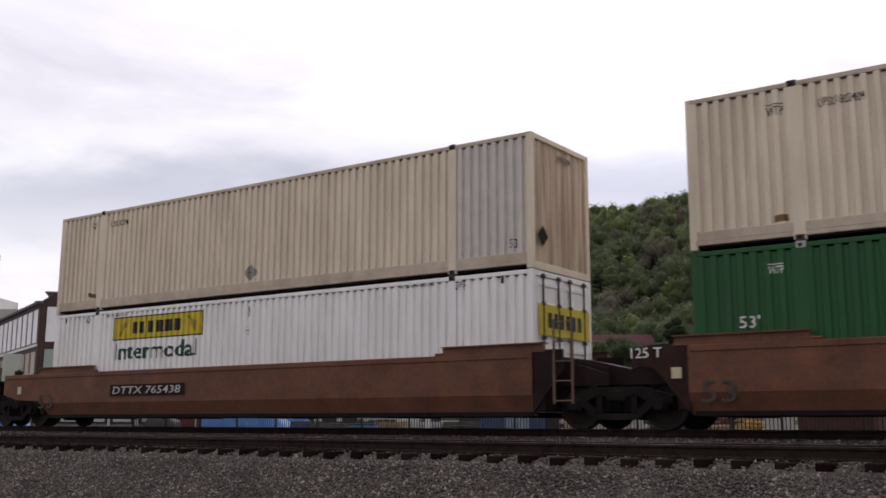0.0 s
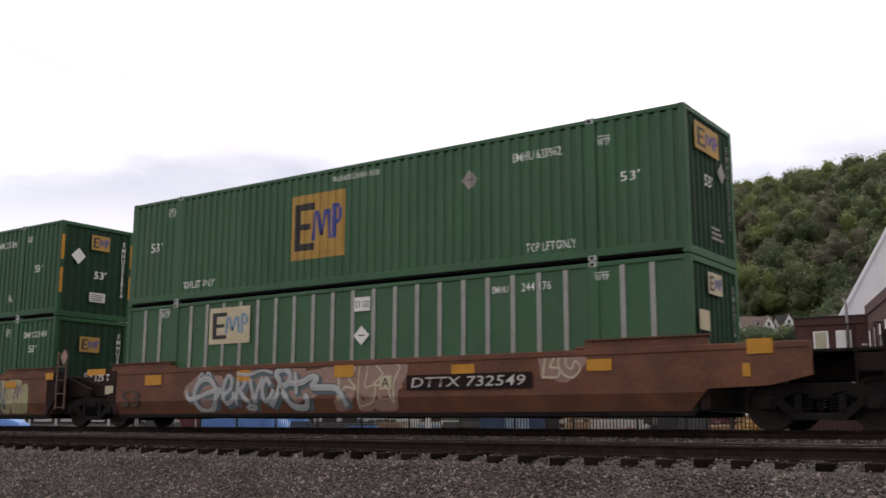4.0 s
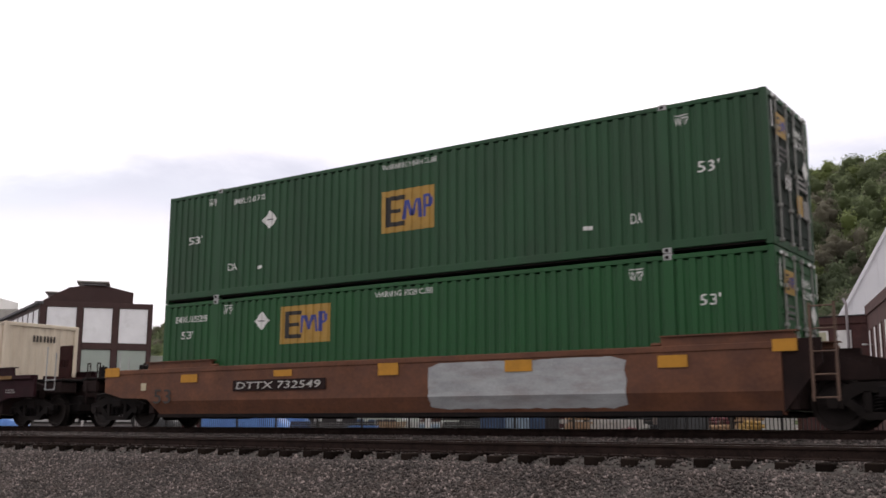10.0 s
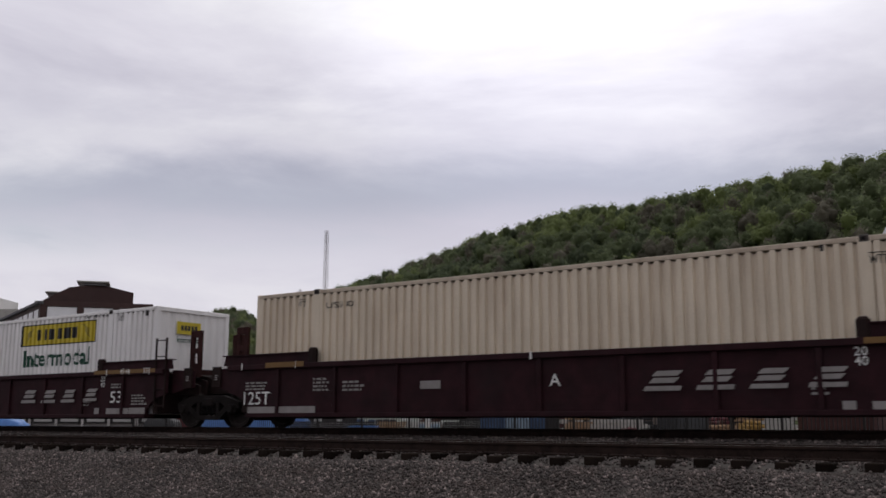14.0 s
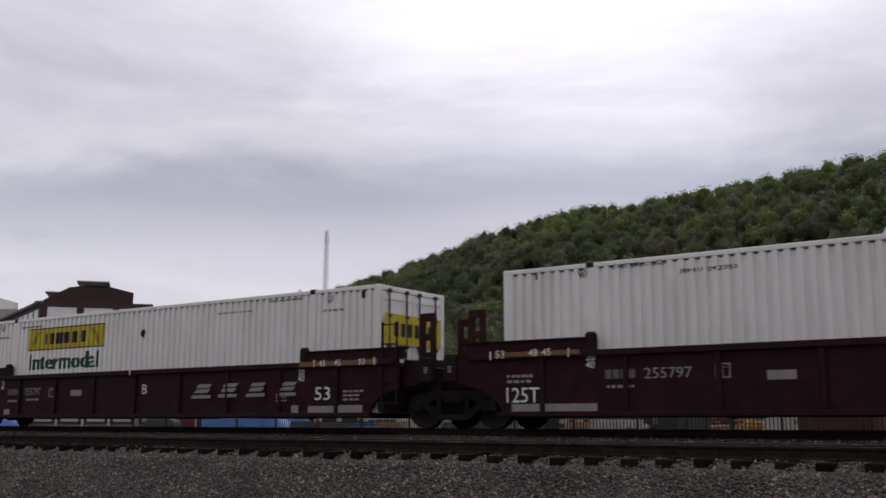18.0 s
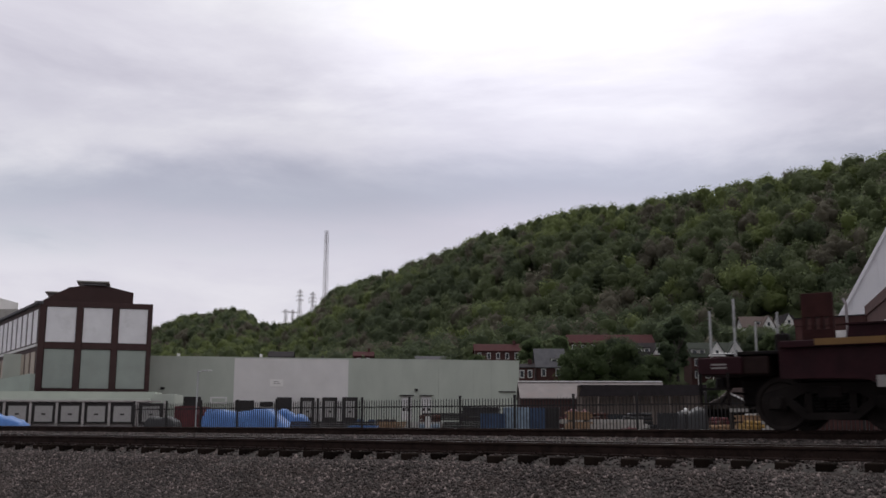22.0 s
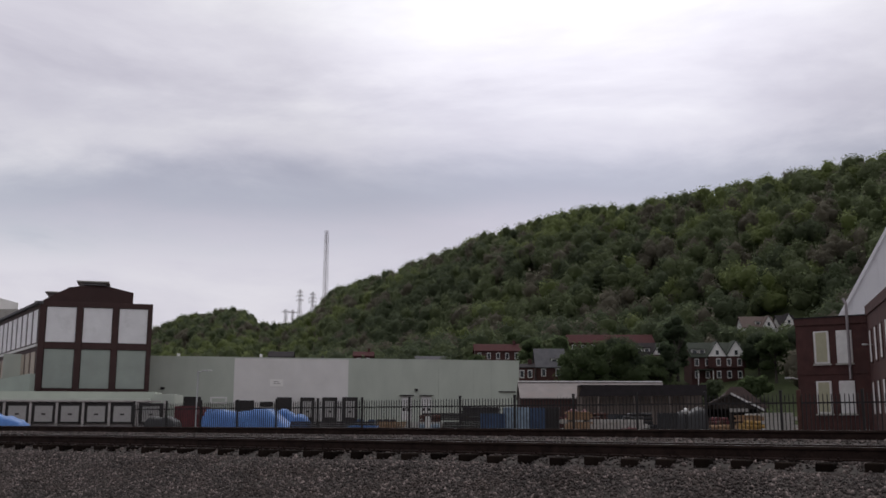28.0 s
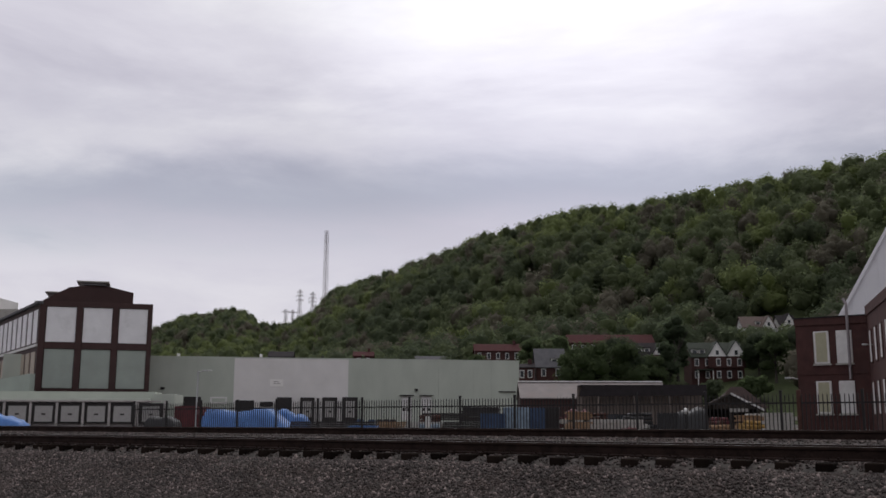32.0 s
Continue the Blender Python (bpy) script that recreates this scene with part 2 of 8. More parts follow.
M["fence"] = material("black_fence_steel", (0.018, 0.016, 0.016), 0.5, 0.3, vary=0.2)
M["tarp_blue"] = material("blue_tarpaulin", (0.075, 0.19, 0.47), 0.5, vary=0.25, scale=1.5, bump=0.6, dirt=(0.03, 0.09, 0.30), dirt_amount=0.4)
M["tarp_red"] = material("red_tarpaulin", (0.10, 0.022, 0.026), 0.7, vary=0.3, bump=0.4)
M["tarp_black"] = material("black_sheeting", (0.022, 0.022, 0.024), 0.5, vary=0.3, bump=0.4)
M["box_red"] = material("dull_red_container", (0.13, 0.02, 0.025), 0.6, vary=0.2, dirt=(0.06, 0.02, 0.02))
M["box_blue"] = material("pale_blue_container", (0.24, 0.32, 0.40), 0.6, vary=0.2, dirt=(0.08, 0.10, 0.13), dirt_amount=0.7, dirt_scale=2.5)
M["box_navy"] = material("blue_container", (0.035, 0.065, 0.13), 0.6, vary=0.25, dirt=(0.02, 0.025, 0.035), dirt_amount=0.5)
M["concrete"] = material("pale_concrete", (0.40, 0.385, 0.36), 0.85, vary=0.15, dirt=(0.25, 0.23, 0.2))
M["lumber"] = material("stacked_timber", (0.25, 0.15, 0.08), 0.8, vary=0.25, random_by="island", spread=0.3)
M["steel_dark"] = material("dark_steel_stock", (0.045, 0.04, 0.04), 0.6, 0.3, vary=0.3)
M["yellow"] = material("yellow_paint", (0.34, 0.20, 0.045), 0.7, vary=0.3)
M["car_dark"] = material("dark_car_paint", (0.02, 0.02, 0.022), 0.3, 0.2, vary=0.1)
M["glass"] = material("dark_window_glass", (0.03, 0.035, 0.04), 0.12, vary=0.1, bump=0.0, spec=0.6)
M["bark"] = material("bark", (0.06, 0.05, 0.042), 0.9, vary=0.3)
M["mast"] = material("mast_steel", (0.30, 0.27, 0.28), 0.6, 0.3, vary=0.1)
M["fac_ivory"] = material("stained_ivory_panel", (0.42, 0.36, 0.29), 0.6, vary=0.12, scale=0.5, dirt=(0.3, 0.24, 0.18), dirt_amount=0.4, dirt_scale=0.3)
M["roof_shingle"] = material("brown_shingle_roof", (0.13, 0.10, 0.09), 0.85, vary=0.2, scale=2, spec=0.12)
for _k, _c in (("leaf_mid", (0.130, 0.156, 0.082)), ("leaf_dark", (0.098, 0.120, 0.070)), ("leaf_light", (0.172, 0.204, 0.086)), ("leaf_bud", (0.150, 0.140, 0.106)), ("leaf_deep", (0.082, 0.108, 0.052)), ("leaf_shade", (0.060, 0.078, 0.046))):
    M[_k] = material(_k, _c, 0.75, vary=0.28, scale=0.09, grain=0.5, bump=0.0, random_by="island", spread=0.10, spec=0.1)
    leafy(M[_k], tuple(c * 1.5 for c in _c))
for _k, _n, _c in (("mark_white", "white_marking", (0.72, 0.71, 0.69)), ("mark_black", "black_marking", (0.022, 0.02, 0.02)), ("mark_green", "dark_green_marking", (0.010, 0.062, 0.036)), ("mark_pale", "faded_pale_marking", (0.27, 0.25, 0.24)), ("mark_cream", "cream_marking", (0.52, 0.45, 0.30)),
                   ("mark_amber", "amber_reflective_patch", (0.50, 0.23, 0.02)), ("mark_ochre", "dull_ochre_stripe", (0.17, 0.09, 0.025)), ("mark_yellow", "yellow_board", (0.56, 0.44, 0.035)), ("mark_olive", "olive_scroll", (0.30, 0.24, 0.04)), ("mark_gold", "golden_logo_square", (0.40, 0.235, 0.05)),
                   ("mark_blue", "blue_logo_paint", (0.045, 0.06, 0.26)), ("mark_steel_blue", "steel_blue_logo_paint", (0.16, 0.27, 0.36)), ("spray_silver", "pale_grey_spray", (0.36, 0.38, 0.39)), ("spray_white", "chalky_white_spray", (0.50, 0.48, 0.45)), ("spray_dark", "dark_grey_spray", (0.07, 0.06, 0.07)), ("spray_dusty", "dusty_pink_spray", (0.30, 0.19, 0.15)),
                   ("spray_teal", "grey_teal_spray", (0.10, 0.15, 0.16)), ("spray_pink", "dull_pink_spray", (0.34, 0.13, 0.11)), ("spray_slate", "slate_blue_spray", (0.115, 0.115, 0.135)), ("spray_pinkish", "faded_grey_spray", (0.17, 0.155, 0.145)), ("spray_lime", "faded_lime_spray", (0.34, 0.33, 0.17))):
    M[_k] = material(_n, _c, 0.6, vary=0.12, scale=4, grain=50, bump=0.05, dirt=tuple(c * 0.55 for c in _c), dirt_amount=0.35, dirt_scale=2.5)
M["overpaint"] = material("streaky_pale_overpaint", (0.36, 0.37, 0.375), 0.65, vary=0.2, scale=2.5, grain=30, dirt=(0.22, 0.17, 0.15), dirt_amount=0.5, dirt_scale=2.0, stretch=(0.6, 1, 2.0))
M["shed_board"] = material("weathered_shed_boards", (0.19, 0.155, 0.135), 0.85, vary=0.3, scale=1.0, dirt=(0.09, 0.06, 0.05), dirt_amount=0.5, stretch=(3, 3, 0.3))
M["gable_white"] = material("white_gable_boards", (0.82, 0.80, 0.78), 0.6, vary=0.06)
M["hill_floor"] = material("woodland_floor", (0.05, 0.062, 0.028), 0.95, vary=0.4, scale=0.05, grain=1.5, bump=0.6, spec=0.1)
M["roof_umber"] = material("dark_umber_shingles", (0.042, 0.027, 0.025), 0.85, vary=0.25, scale=3, spec=0.12)
M["dock_white"] = material("grimy_dock_paint", (0.46, 0.43, 0.42), 0.7, vary=0.15, scale=0.8, dirt=(0.2, 0.16, 0.15), dirt_amount=0.5, dirt_scale=0.6)
M["green_faded"] = material("faded_green_container_paint", (0.034, 0.103, 0.047), 0.6, vary=0.2, scale=1.0, dirt=(0.055, 0.10, 0.06), dirt_amount=0.55, stretch=(1, 1, 0.4))
M["mark_faint"] = material("worn_faint_marking", (0.12, 0.105, 0.105), 0.7, vary=0.3, scale=5, bump=0.05)


# ---- the plan ----
RAIL_Z, NEAR_RAIL_Z = 1.414, 1.228      # rail tops of the train's track and of the near track
TRAIN_Y, NEAR_Y = 18.63, 14.33          # their centre lines
SPEED = 6.76                            # metres a second, along +x
YARD_Z = 0.75                           # ground of the yard behind the tracks


# ---- ground ----
def bed_profile(y):
    """Height of the earth and ballast across the tracks."""
    pts = [(-400, 0.0), (9.6, 0.02), (10.75, 0.10), (12.6, 0.84), (12.95, 0.90), (13.12, 0.96), (13.3, 1.01), (15.4, 1.01), (16.0, 0.98), (16.3, 1.04), (17.2, 1.23), (20.1, 1.23), (21.6, 0.85), (24.0, YARD_Z),
           (120, 0.8), (170, 1.0), (5000, 1.0)]
    for (a, za), (b, zb) in zip(pts, pts[1:]):
        if y <= b:
            return za + (zb - za) * (y - a) / (b - a)
    return pts[-1][1]


def ground_sheet():
    ys = [-3500, -400, -60, -10, 0, 6, 8, 9.6, 10.2, 10.75, 11.2, 11.7, 12.2, 12.6, 12.95, 13.12, 13.3, 15.4, 16.0, 16.3, 17.2, 20.1, 21.6, 24.0, 30, 45, 70, 120, 170, 186, 300, 900, 3800]
    xs = [-3800, -1500, -700, -400, -250, -160, -100, -60] + list(range(-50, 20, 2)) + [20, 40, 100, 300, 900, 3800]
    bm = bmesh.new()
    grid = []
    for x in xs:
        col = []
        for y in ys:
            z = bed_profile(y)
            if 9 < y < 13 and -60 < x < 20:
                z += 0.03 * noise.noise(Vector((x * 0.6, y * 0.9, 0.0)))
            col.append(bm.verts.new((x, y, z)))
        grid.append(col)
    for i in range(len(xs) - 1):
        for j in range(len(ys) - 1):
            f = bm.faces.new((grid[i][j], grid[i + 1][j], grid[i + 1][j + 1], grid[i][j + 1]))
            ym = (ys[j] + ys[j + 1]) / 2
            f.material_index = 1 if ym < 10.5 else (0 if ym < 23 else (3 if ym < 150 else 2))
    bm.normal_update()
    ob = new("ground", mesh_from("ground", bm, [M["ballast"], M["gravel"], M["grass"], M["yard"]]))
    return tagged(ob, "gravel and ballast ground under the railway tracks", "ground", kind="structure")


ground_sheet()


# ---- tracks ----
RAIL_PROFILE = [(-0.07, 0), (0.07, 0), (0.07, 0.012), (0.012, 0.03), (0.010, 0.125), (0.036, 0.138), (0.036, 0.168), (0.030, 0.175), (-0.030, 0.175), (-0.036, 0.168), (-0.036, 0.138), (-0.010, 0.125), (-0.012, 0.03), (-0.07, 0.012)]


def rail_bm(x0, x1):
    bm = bmesh.new()
    a = [bm.verts.new((x0, y, z - 0.175)) for y, z in RAIL_PROFILE]
    b = [bm.verts.new((x1, y, z - 0.175)) for y, z in RAIL_PROFILE]
    n = len(a)
    for i in range(n):
        j = (i + 1) % n
        f = bm.faces.new((a[i], b[i], b[j], a[j]))
        f.material_index = 1 if i == 7 else 0
    bm.faces.new(a)
    bm.faces.new(b[::-1])
    bmesh.ops.recalc_face_normals(bm, faces=bm.faces)
    return bm


def tie_mesh():
    bm = bmesh.new()
    box(bm, -0.11, -1.3, -0.355, 0.11, 1.3, -0.18, 0.012)
    return mesh_from("tie", bm, M["tie"])


def plate_mesh():
    bm = bmesh.new()
    box(bm, -0.1, -0.18, -0.18, 0.1, 0.18, -0.162)
    for sx in (-0.06, 0.06):
        for sy in (-0.1, 0.1):
            box(bm, sx - 0.012, sy - 0.014, -0.165, sx + 0.012, sy + 0.014, -0.13)
    return mesh_from("tie_plate", bm, M["rail"])


def track(name, y, z, label, seed, x0, x1):
    rnd = random.Random(seed)
    t = thing(name, label, "railway track", pose(0, y, z), kind="structure")
    for s in (-0.7535, 0.7535):
        r = part("rail", rail_bm(-220, 160), [M["rail"], M["rail_top"]], t, "rust-brown steel rail with a polished running surface")
        r.location.y = s
    me, pm = tie_mesh(), plate_mesh()
    x = x0
    while x < x1:
        tie = new("tie", me)
        tie.parent = t
        tie.matrix_basis = pose(x, rnd.uniform(-0.06, 0.06), rnd.uniform(-0.015, 0.004), rnd.uniform(-0.4, 0.4), 0, rnd.uniform(-1.5, 1.5))
        for s in (-0.7535, 0.7535):
            pl = new("tie_plate", pm)
            pl.parent = t
            pl.location = (x, s, 0.0)
        x += rnd.uniform(0.50, 0.58)
    return t


track("near_track", NEAR_Y, NEAR_RAIL_Z, "empty railway track with dark wooden ties in grey ballast", 3, -52, 12)
track("far_track", TRAIN_Y, RAIL_Z, "railway track under the freight train, dark wooden ties", 4, -62, 12)


# ---- the train ----
HALF = 8.077      # half a 53 ft container
UNITS = dict(A=1.445, B=-18.045, C=-41.755, D=-61.235, E=-80.775, F=-104.36, G=-124.265, H=-143.72)   # middle of each unit at 0 s


def beam(bm, a, b, w, h, mat=0):
    """A bar from a to b, w thick across y and h across the rest."""
    a, b = Vector(a), Vector(b)
    d = b - a
    vs = box(bm, -w / 2, -h / 2, 0, w / 2, h / 2, d.length, 0, mat)
    up = Vector((0, 1, 0)) if abs(d.normalized().y) < 0.9 else Vector((1, 0, 0))
    zax = d.normalized()
    xax = (up - zax * up.dot(zax)).normalized()
    yax = zax.cross(xax)
    m = Matrix.Translation(a) @ Matrix((xax, yax, zax)).transposed().to_4x4()
    bmesh.ops.transform(bm, matrix=m, verts=vs)
    return vs


def rod(bm, pts, r=0.016, n=6):
    for a, b in zip(pts, pts[1:]):
        a, b = Vector(a), Vector(b)
        q = (b - a).to_track_quat("Z", "Y").to_matrix().to_4x4()
        res = bmesh.ops.create_cone(bm, cap_ends=True, segments=n, radius1=r, radius2=r, depth=(b - a).length, matrix=Matrix.Translation((a + b) / 2) @ q)
    return bm


def prism(bm, outline, y0, y1, mat=0):
    """A flat plate with that outline in x and z, from y0 to y1."""
    a = [bm.verts.new((x, y0, z)) for x, z in outline]
    b = [bm.verts.new((x, y1, z)) for x, z in outline]
    n = len(a)
    fs = [bm.faces.new(a), bm.faces.new(b[::-1])]
    for i in range(n):
        j = (i + 1) % n
        fs.append(bm.faces.new((a[j], a[i], b[i], b[j])))
    for f in fs:
        f.material_index = mat
    bmesh.ops.recalc_face_normals(bm, faces=fs)
    return fs


def strip_quads(bm, quads, at):
    for q in quads:
        f = bm.faces.new([bm.verts.new(at(*c)) for c in q])
        f.normal_update()
        if f.normal.y > 0.5 or f.normal.x < -0.5:
            f.normal_flip()


def wheelset_bm():
    bm = bmesh.new()
    prof = [(0.0, 0.10), (0.10, 0.10), (0.12, 0.05), (0.36, 0.045), (0.385, 0.075), (0.457, 0.075), (0.457, -0.03), (0.485, -0.045), (0.482, -0.065), (0.385, -0.065), (0.36, -0.02), (0.12, -0.02), (0.11, -0.08), (0.0, -0.08)]
    n = 28
    for side in (-1, 1):
        rings = []
        for r, o in prof:
            yy = side * (0.7535 + o)
            if r == 0:
                rings.append([bm.verts.new((0, yy, 0))])
            else:
                rings.append([bm.verts.new((r * math.cos(i * math.tau / n), yy, r * math.sin(i * math.tau / n))) for i in range(n)])
        for p, q in zip(rings, rings[1:]):
            for i in range(n):
                j = (i + 1) % n
                if len(p) == 1:
                    bm.faces.new((p[0], q[i], q[j]))
                elif len(q) == 1:
                    bm.faces.new((p[i], p[j], q[0]))
                else:
                    bm.faces.new((p[i], p[j], q[j], q[i]))
    rod(bm, [(0, -1.0, 0), (0, 1.0, 0)], 0.08, 10)
    bmesh.ops.recalc_face_normals(bm, faces=bm.faces)
    return bm


def side_frame_bm(s):
    bm = bmesh.new()
    y0, y1 = s * 0.93, s * 1.08
    y0, y1 = min(y0, y1), max(y0, y1)
    prism(bm, [(-1.13, 0.47), (-1.13, 0.62), (-0.95, 0.68), (-0.5, 0.80), (0.5, 0.80), (0.95, 0.68), (1.13, 0.62), (1.13, 0.47), (0.72, 0.47), (0.45, 0.62), (-0.45, 0.62), (-0.72, 0.47)], y0, y1)
    prism(bm, [(-0.78, 0.47), (-0.62, 0.52), (-0.34, 0.30), (0.34, 0.30), (0.62, 0.52), (0.78, 0.47), (0.42, 0.18), (-0.42, 0.18)], y0, y1)
    for x in (-0.36, 0.36):
        box(bm, x - 0.06, y0, 0.28, x + 0.06, y1, 0.66, 0.01)
    for x in (-0.89, 0.89):
        box(bm, x - 0.15, y0 - 0.03, 0.34, x + 0.15, y1 + 0.03, 0.58, 0.03)
        rod(bm, [(x, s * 1.06, 0.457), (x, s * 1.17, 0.457)], 0.10, 10)
    return bm


def spring_bm():
    """One coil spring, wound as a tube."""
    bm = bmesh.new()
    rings = []
    n = 40
    for i in range(n + 1):
        a = i / n * math.tau * 5
        c = Vector((0.075 * math.cos(a), 0.075 * math.sin(a), 0.31 + 0.27 * i / n))
        out = Vector((math.cos(a), math.sin(a), 0))
        rings.append([bm.verts.new(c + out * 0.018 * math.cos(b) + Vector((0, 0, 0.018 * math.sin(b)))) for b in (0, 1.57, 3.14, 4.71)])
    for p, q in zip(rings, rings[1:]):
        for i in range(4):
            bm.faces.new((p[i], p[(i + 1) % 4], q[(i + 1) % 4], q[i]))
    return bm


WHEELS = []
SHARED = {}


def shared(key, name, make, mat):
    if key not in SHARED:
        SHARED[key] = mesh_from(name, make(), mat)
    return SHARED[key]


def sub(name, me, parent, loc=(0, 0, 0)):
    ob = new(name, me)
    ob.parent = parent
    ob.location = loc
    return ob


def add_truck(car, x):
    def bolster():
        bm = bmesh.new()
        box(bm, -0.2, -1.1, 0.52, 0.2, 1.1, 0.74, 0.03)
        bmesh.ops.create_cone(bm, cap_ends=True, segments=16, radius1=0.3, radius2=0.3, depth=0.12, matrix=Matrix.Translation((0, 0, 0.78)))
        return bm
    tr = sub("truck", shared("bolster", "truck", bolster, M["black"]), car, (x, 0, 0))
    for s in (-1, 1):
        sub("side_frame", shared(("frame", s), "side_frame", lambda: side_frame_bm(s), M["frame_iron"]), tr)
        for sx in (-0.2, 0.0, 0.2):
            sub("coil_spring", shared("spring", "coil_spring", spring_bm, M["black"]), tr, (sx, s * 1.0, 0))
    for dx in (-0.89, 0.89):
        w = sub("wheelset", shared("wheelset", "wheelset", wheelset_bm, M["wheel"]), tr, (dx, 0, 0.457))
        WHEELS.append((w, dx))
    return tr


def ladder_bm(x, y, z0, z1, w=0.42, n=4):
    bm = bmesh.new()
    for dx in (-w / 2, w / 2):
        box(bm, x + dx - 0.02, y - 0.02, z0, x + dx + 0.02, y + 0.02, z1)
    for k in range(n):
        z = z0 + 0.06 + k * (z1 - z0 - 0.12) / (n - 1)
        rod(bm, [(x - w / 2, y, z), (x + w / 2, y, z)], 0.014)
    return bm


def well_car(name, style, front, rear, label):
    """One well unit. front and rear: 'end' for a coupler, 'joint' for a shared truck (given to the unit that it trails)."""
    car = thing(name, label, "well car", group="well cars of the train")
    paint = M["brown"] if style == "ttx" else M["maroon"]
    ext = {"joint": 0.06 if style == "ttx" else 0.72, "end": 2.1 if style == "ttx" else 2.0}
    xf, xr = HALF + ext[front], HALF + ext[rear]
    raised = 1.66 if style == "ttx" else 1.72
    chord = 1.50 if style == "ttx" else 1.49
    for s, nm in ((-1, "near"), (1, "far")):
        yo, yi = s * 1.48, s * 1.40
        bm = bmesh.new()
        if style == "ttx":
            low = [(HALF - 0.15, 0.26), (HALF + 0.3, 0.72), (HALF + 1.4, 0.76), (xf, 0.92)] if front == "end" else [(xf, 0.26)]
            lowr = [(-xr, 0.92), (-HALF - 1.4, 0.76), (-HALF - 0.3, 0.72), (-HALF + 0.15, 0.26)] if rear == "end" else [(-xr, 0.26)]
        else:
            arc = [(0.0, 0.0), (0.12, 0.25), (0.38, 0.47), (0.75, 0.58), (1.2, 0.6)]
            low = [(HALF - 0.1 + a, 0.25 + b) for a, b in arc if HALF - 0.1 + a < xf] + [(xf, 0.86)]
            lowr = [(-xr, 0.86)] + [(-HALF + 0.1 - a, 0.25 + b) for a, b in arc[::-1] if HALF - 0.1 + a < xr]
        fs = prism(bm, lowr + low + [(xf, chord), (-xr, chord)], min(yo, yi), max(yo, yi))
        if style == "ttx":
            # the sheet is creased: its lowest third leans in under the car
            bmesh.ops.bisect_plane(bm, geom=bm.verts[:] + bm.edges[:] + bm.faces[:], plane_co=(0, 0, 0.66), plane_no=(0, 0, 1))
            for v in bm.verts:
                if v.co.z < 0.655:
                    v.co.y -= s * (0.66 - v.co.z) * 0.38
        part("side_sheet", bm, paint, car)
        if style == "ttx":
            for e, kind in ((1, front), (-1, rear)):
                if kind == "joint":
                    bm = bmesh.new()
                    wing = [(e * (HALF + 1.15), 1.17), (e * (HALF + 1.15), chord - 0.02)] if e < 0 else []
                    prism(bm, [(e * (HALF + 0.06), 0.30), (e * (HALF + 0.72), 1.12)] + wing + [(e * (HALF + 0.72), chord + 0.04), (e * (HALF + 0.06), chord + 0.04)], min(s * 1.45, s * 1.37), max(s * 1.45, s * 1.37))
                    part("end_block", bm, M["end_dark"] if e > 0 else M["end_brown"], car, "dark brown end block")
        # top chord and the sill along the bottom
        bm = bmesh.new()
        ch_o = 1.50 if style == "ttx" else 1.57
        box(bm, -xr + 0.05, min(s * ch_o, s * 1.33), chord - 0.12, xf - 0.05, max(s * ch_o, s * 1.33), chord, 0.012)
        part("top_chord", bm, paint, car)
        bm = bmesh.new()
        so = 1.36 if style == "ttx" else 1.55
        box(bm, -HALF, min(s * so, s * 1.2), 0.24, HALF, max(s * so, s * 1.2), 0.34, 0.01)
        part("bottom_sill", bm, M["black"] if style == "ttx" else paint, car)
        # raised guides over the ends of the well
        for e in (-1, 1):
            x0, x1 = sorted((e * (HALF - 2.1), e * (HALF + (0.35 if style == "ttx" else 0.9))))
            bm = bmesh.new()
            prism(bm, [(x0, chord), (x1, chord), (x1, raised), (x0 + 0.06, raised)] if e < 0 else [(x0, chord), (x1, chord), (x1 - 0.06, raised), (x0, raised)], min(s * 1.47, s * 1.40), max(s * 1.47, s * 1.40))
            box(bm, x0, min(s * 1.52, s * 1.32), raised, x1, max(s * 1.52, s * 1.32), raised + 0.025)
            part("guide_rail", bm, paint, car)
            if style == "bnsf":
                bm = bmesh.new()
                xx = e * (HALF - 2.05)
                box(bm, xx - 0.11, min(s * 1.54, s * 1.36), chord - 0.1, xx + 0.11, max(s * 1.54, s * 1.36), raised + 0.12, 0.05)
                part("lock_box", bm, M["end_dark"], car)
            else:
                bm = bmesh.new()
                xx = e * (HALF - 2.2)
                box(bm, xx - 0.1, min(s * 1.5, s * 1.38), chord, xx + 0.1, max(s * 1.5, s * 1.38), chord + 0.06, 0.02)
                part("lock_box", bm, paint, car)
        if style == "bnsf":
            for k in range(9):
                x = -HALF + 1.0 + k * (2 * HALF - 2.0) / 8
                bm = bmesh.new()
                box(bm, x - 0.05, min(s * 1.48, s * 1.545), 0.34, x + 0.05, max(s * 1.48, s * 1.545), chord - 0.12, 0.01)
                part("stiffener", bm, paint, car)
    # cross bearers of the well
    for k in range(5):
        x = -HALF + 0.5 + k * (2 * HALF - 1.0) / 4
        bm = bmesh.new()
        box(bm, x - 0.2, -1.3, 0.22, x + 0.2, 1.3, 0.31, 0.01)
        part("cross_bearer", bm, M["black"], car)
    # end structures over the trucks
    for e, kind in ((1, front), (-1, rear)):
        bm = bmesh.new()
        box(bm, *sorted((e * (HALF + 0.12), e * (HALF + 0.3)))[:1], -1.4, 0.34, sorted((e * (HALF + 0.12), e * (HALF + 0.3)))[1], 1.4, 1.45, 0.02)
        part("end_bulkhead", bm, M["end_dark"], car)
        bm = bmesh.new()
        reach = 1.62 if kind == "joint" else (3.5 if style == "ttx" else 3.0)
        a, b = sorted((e * (HALF + 0.25), e * (HALF + reach)))
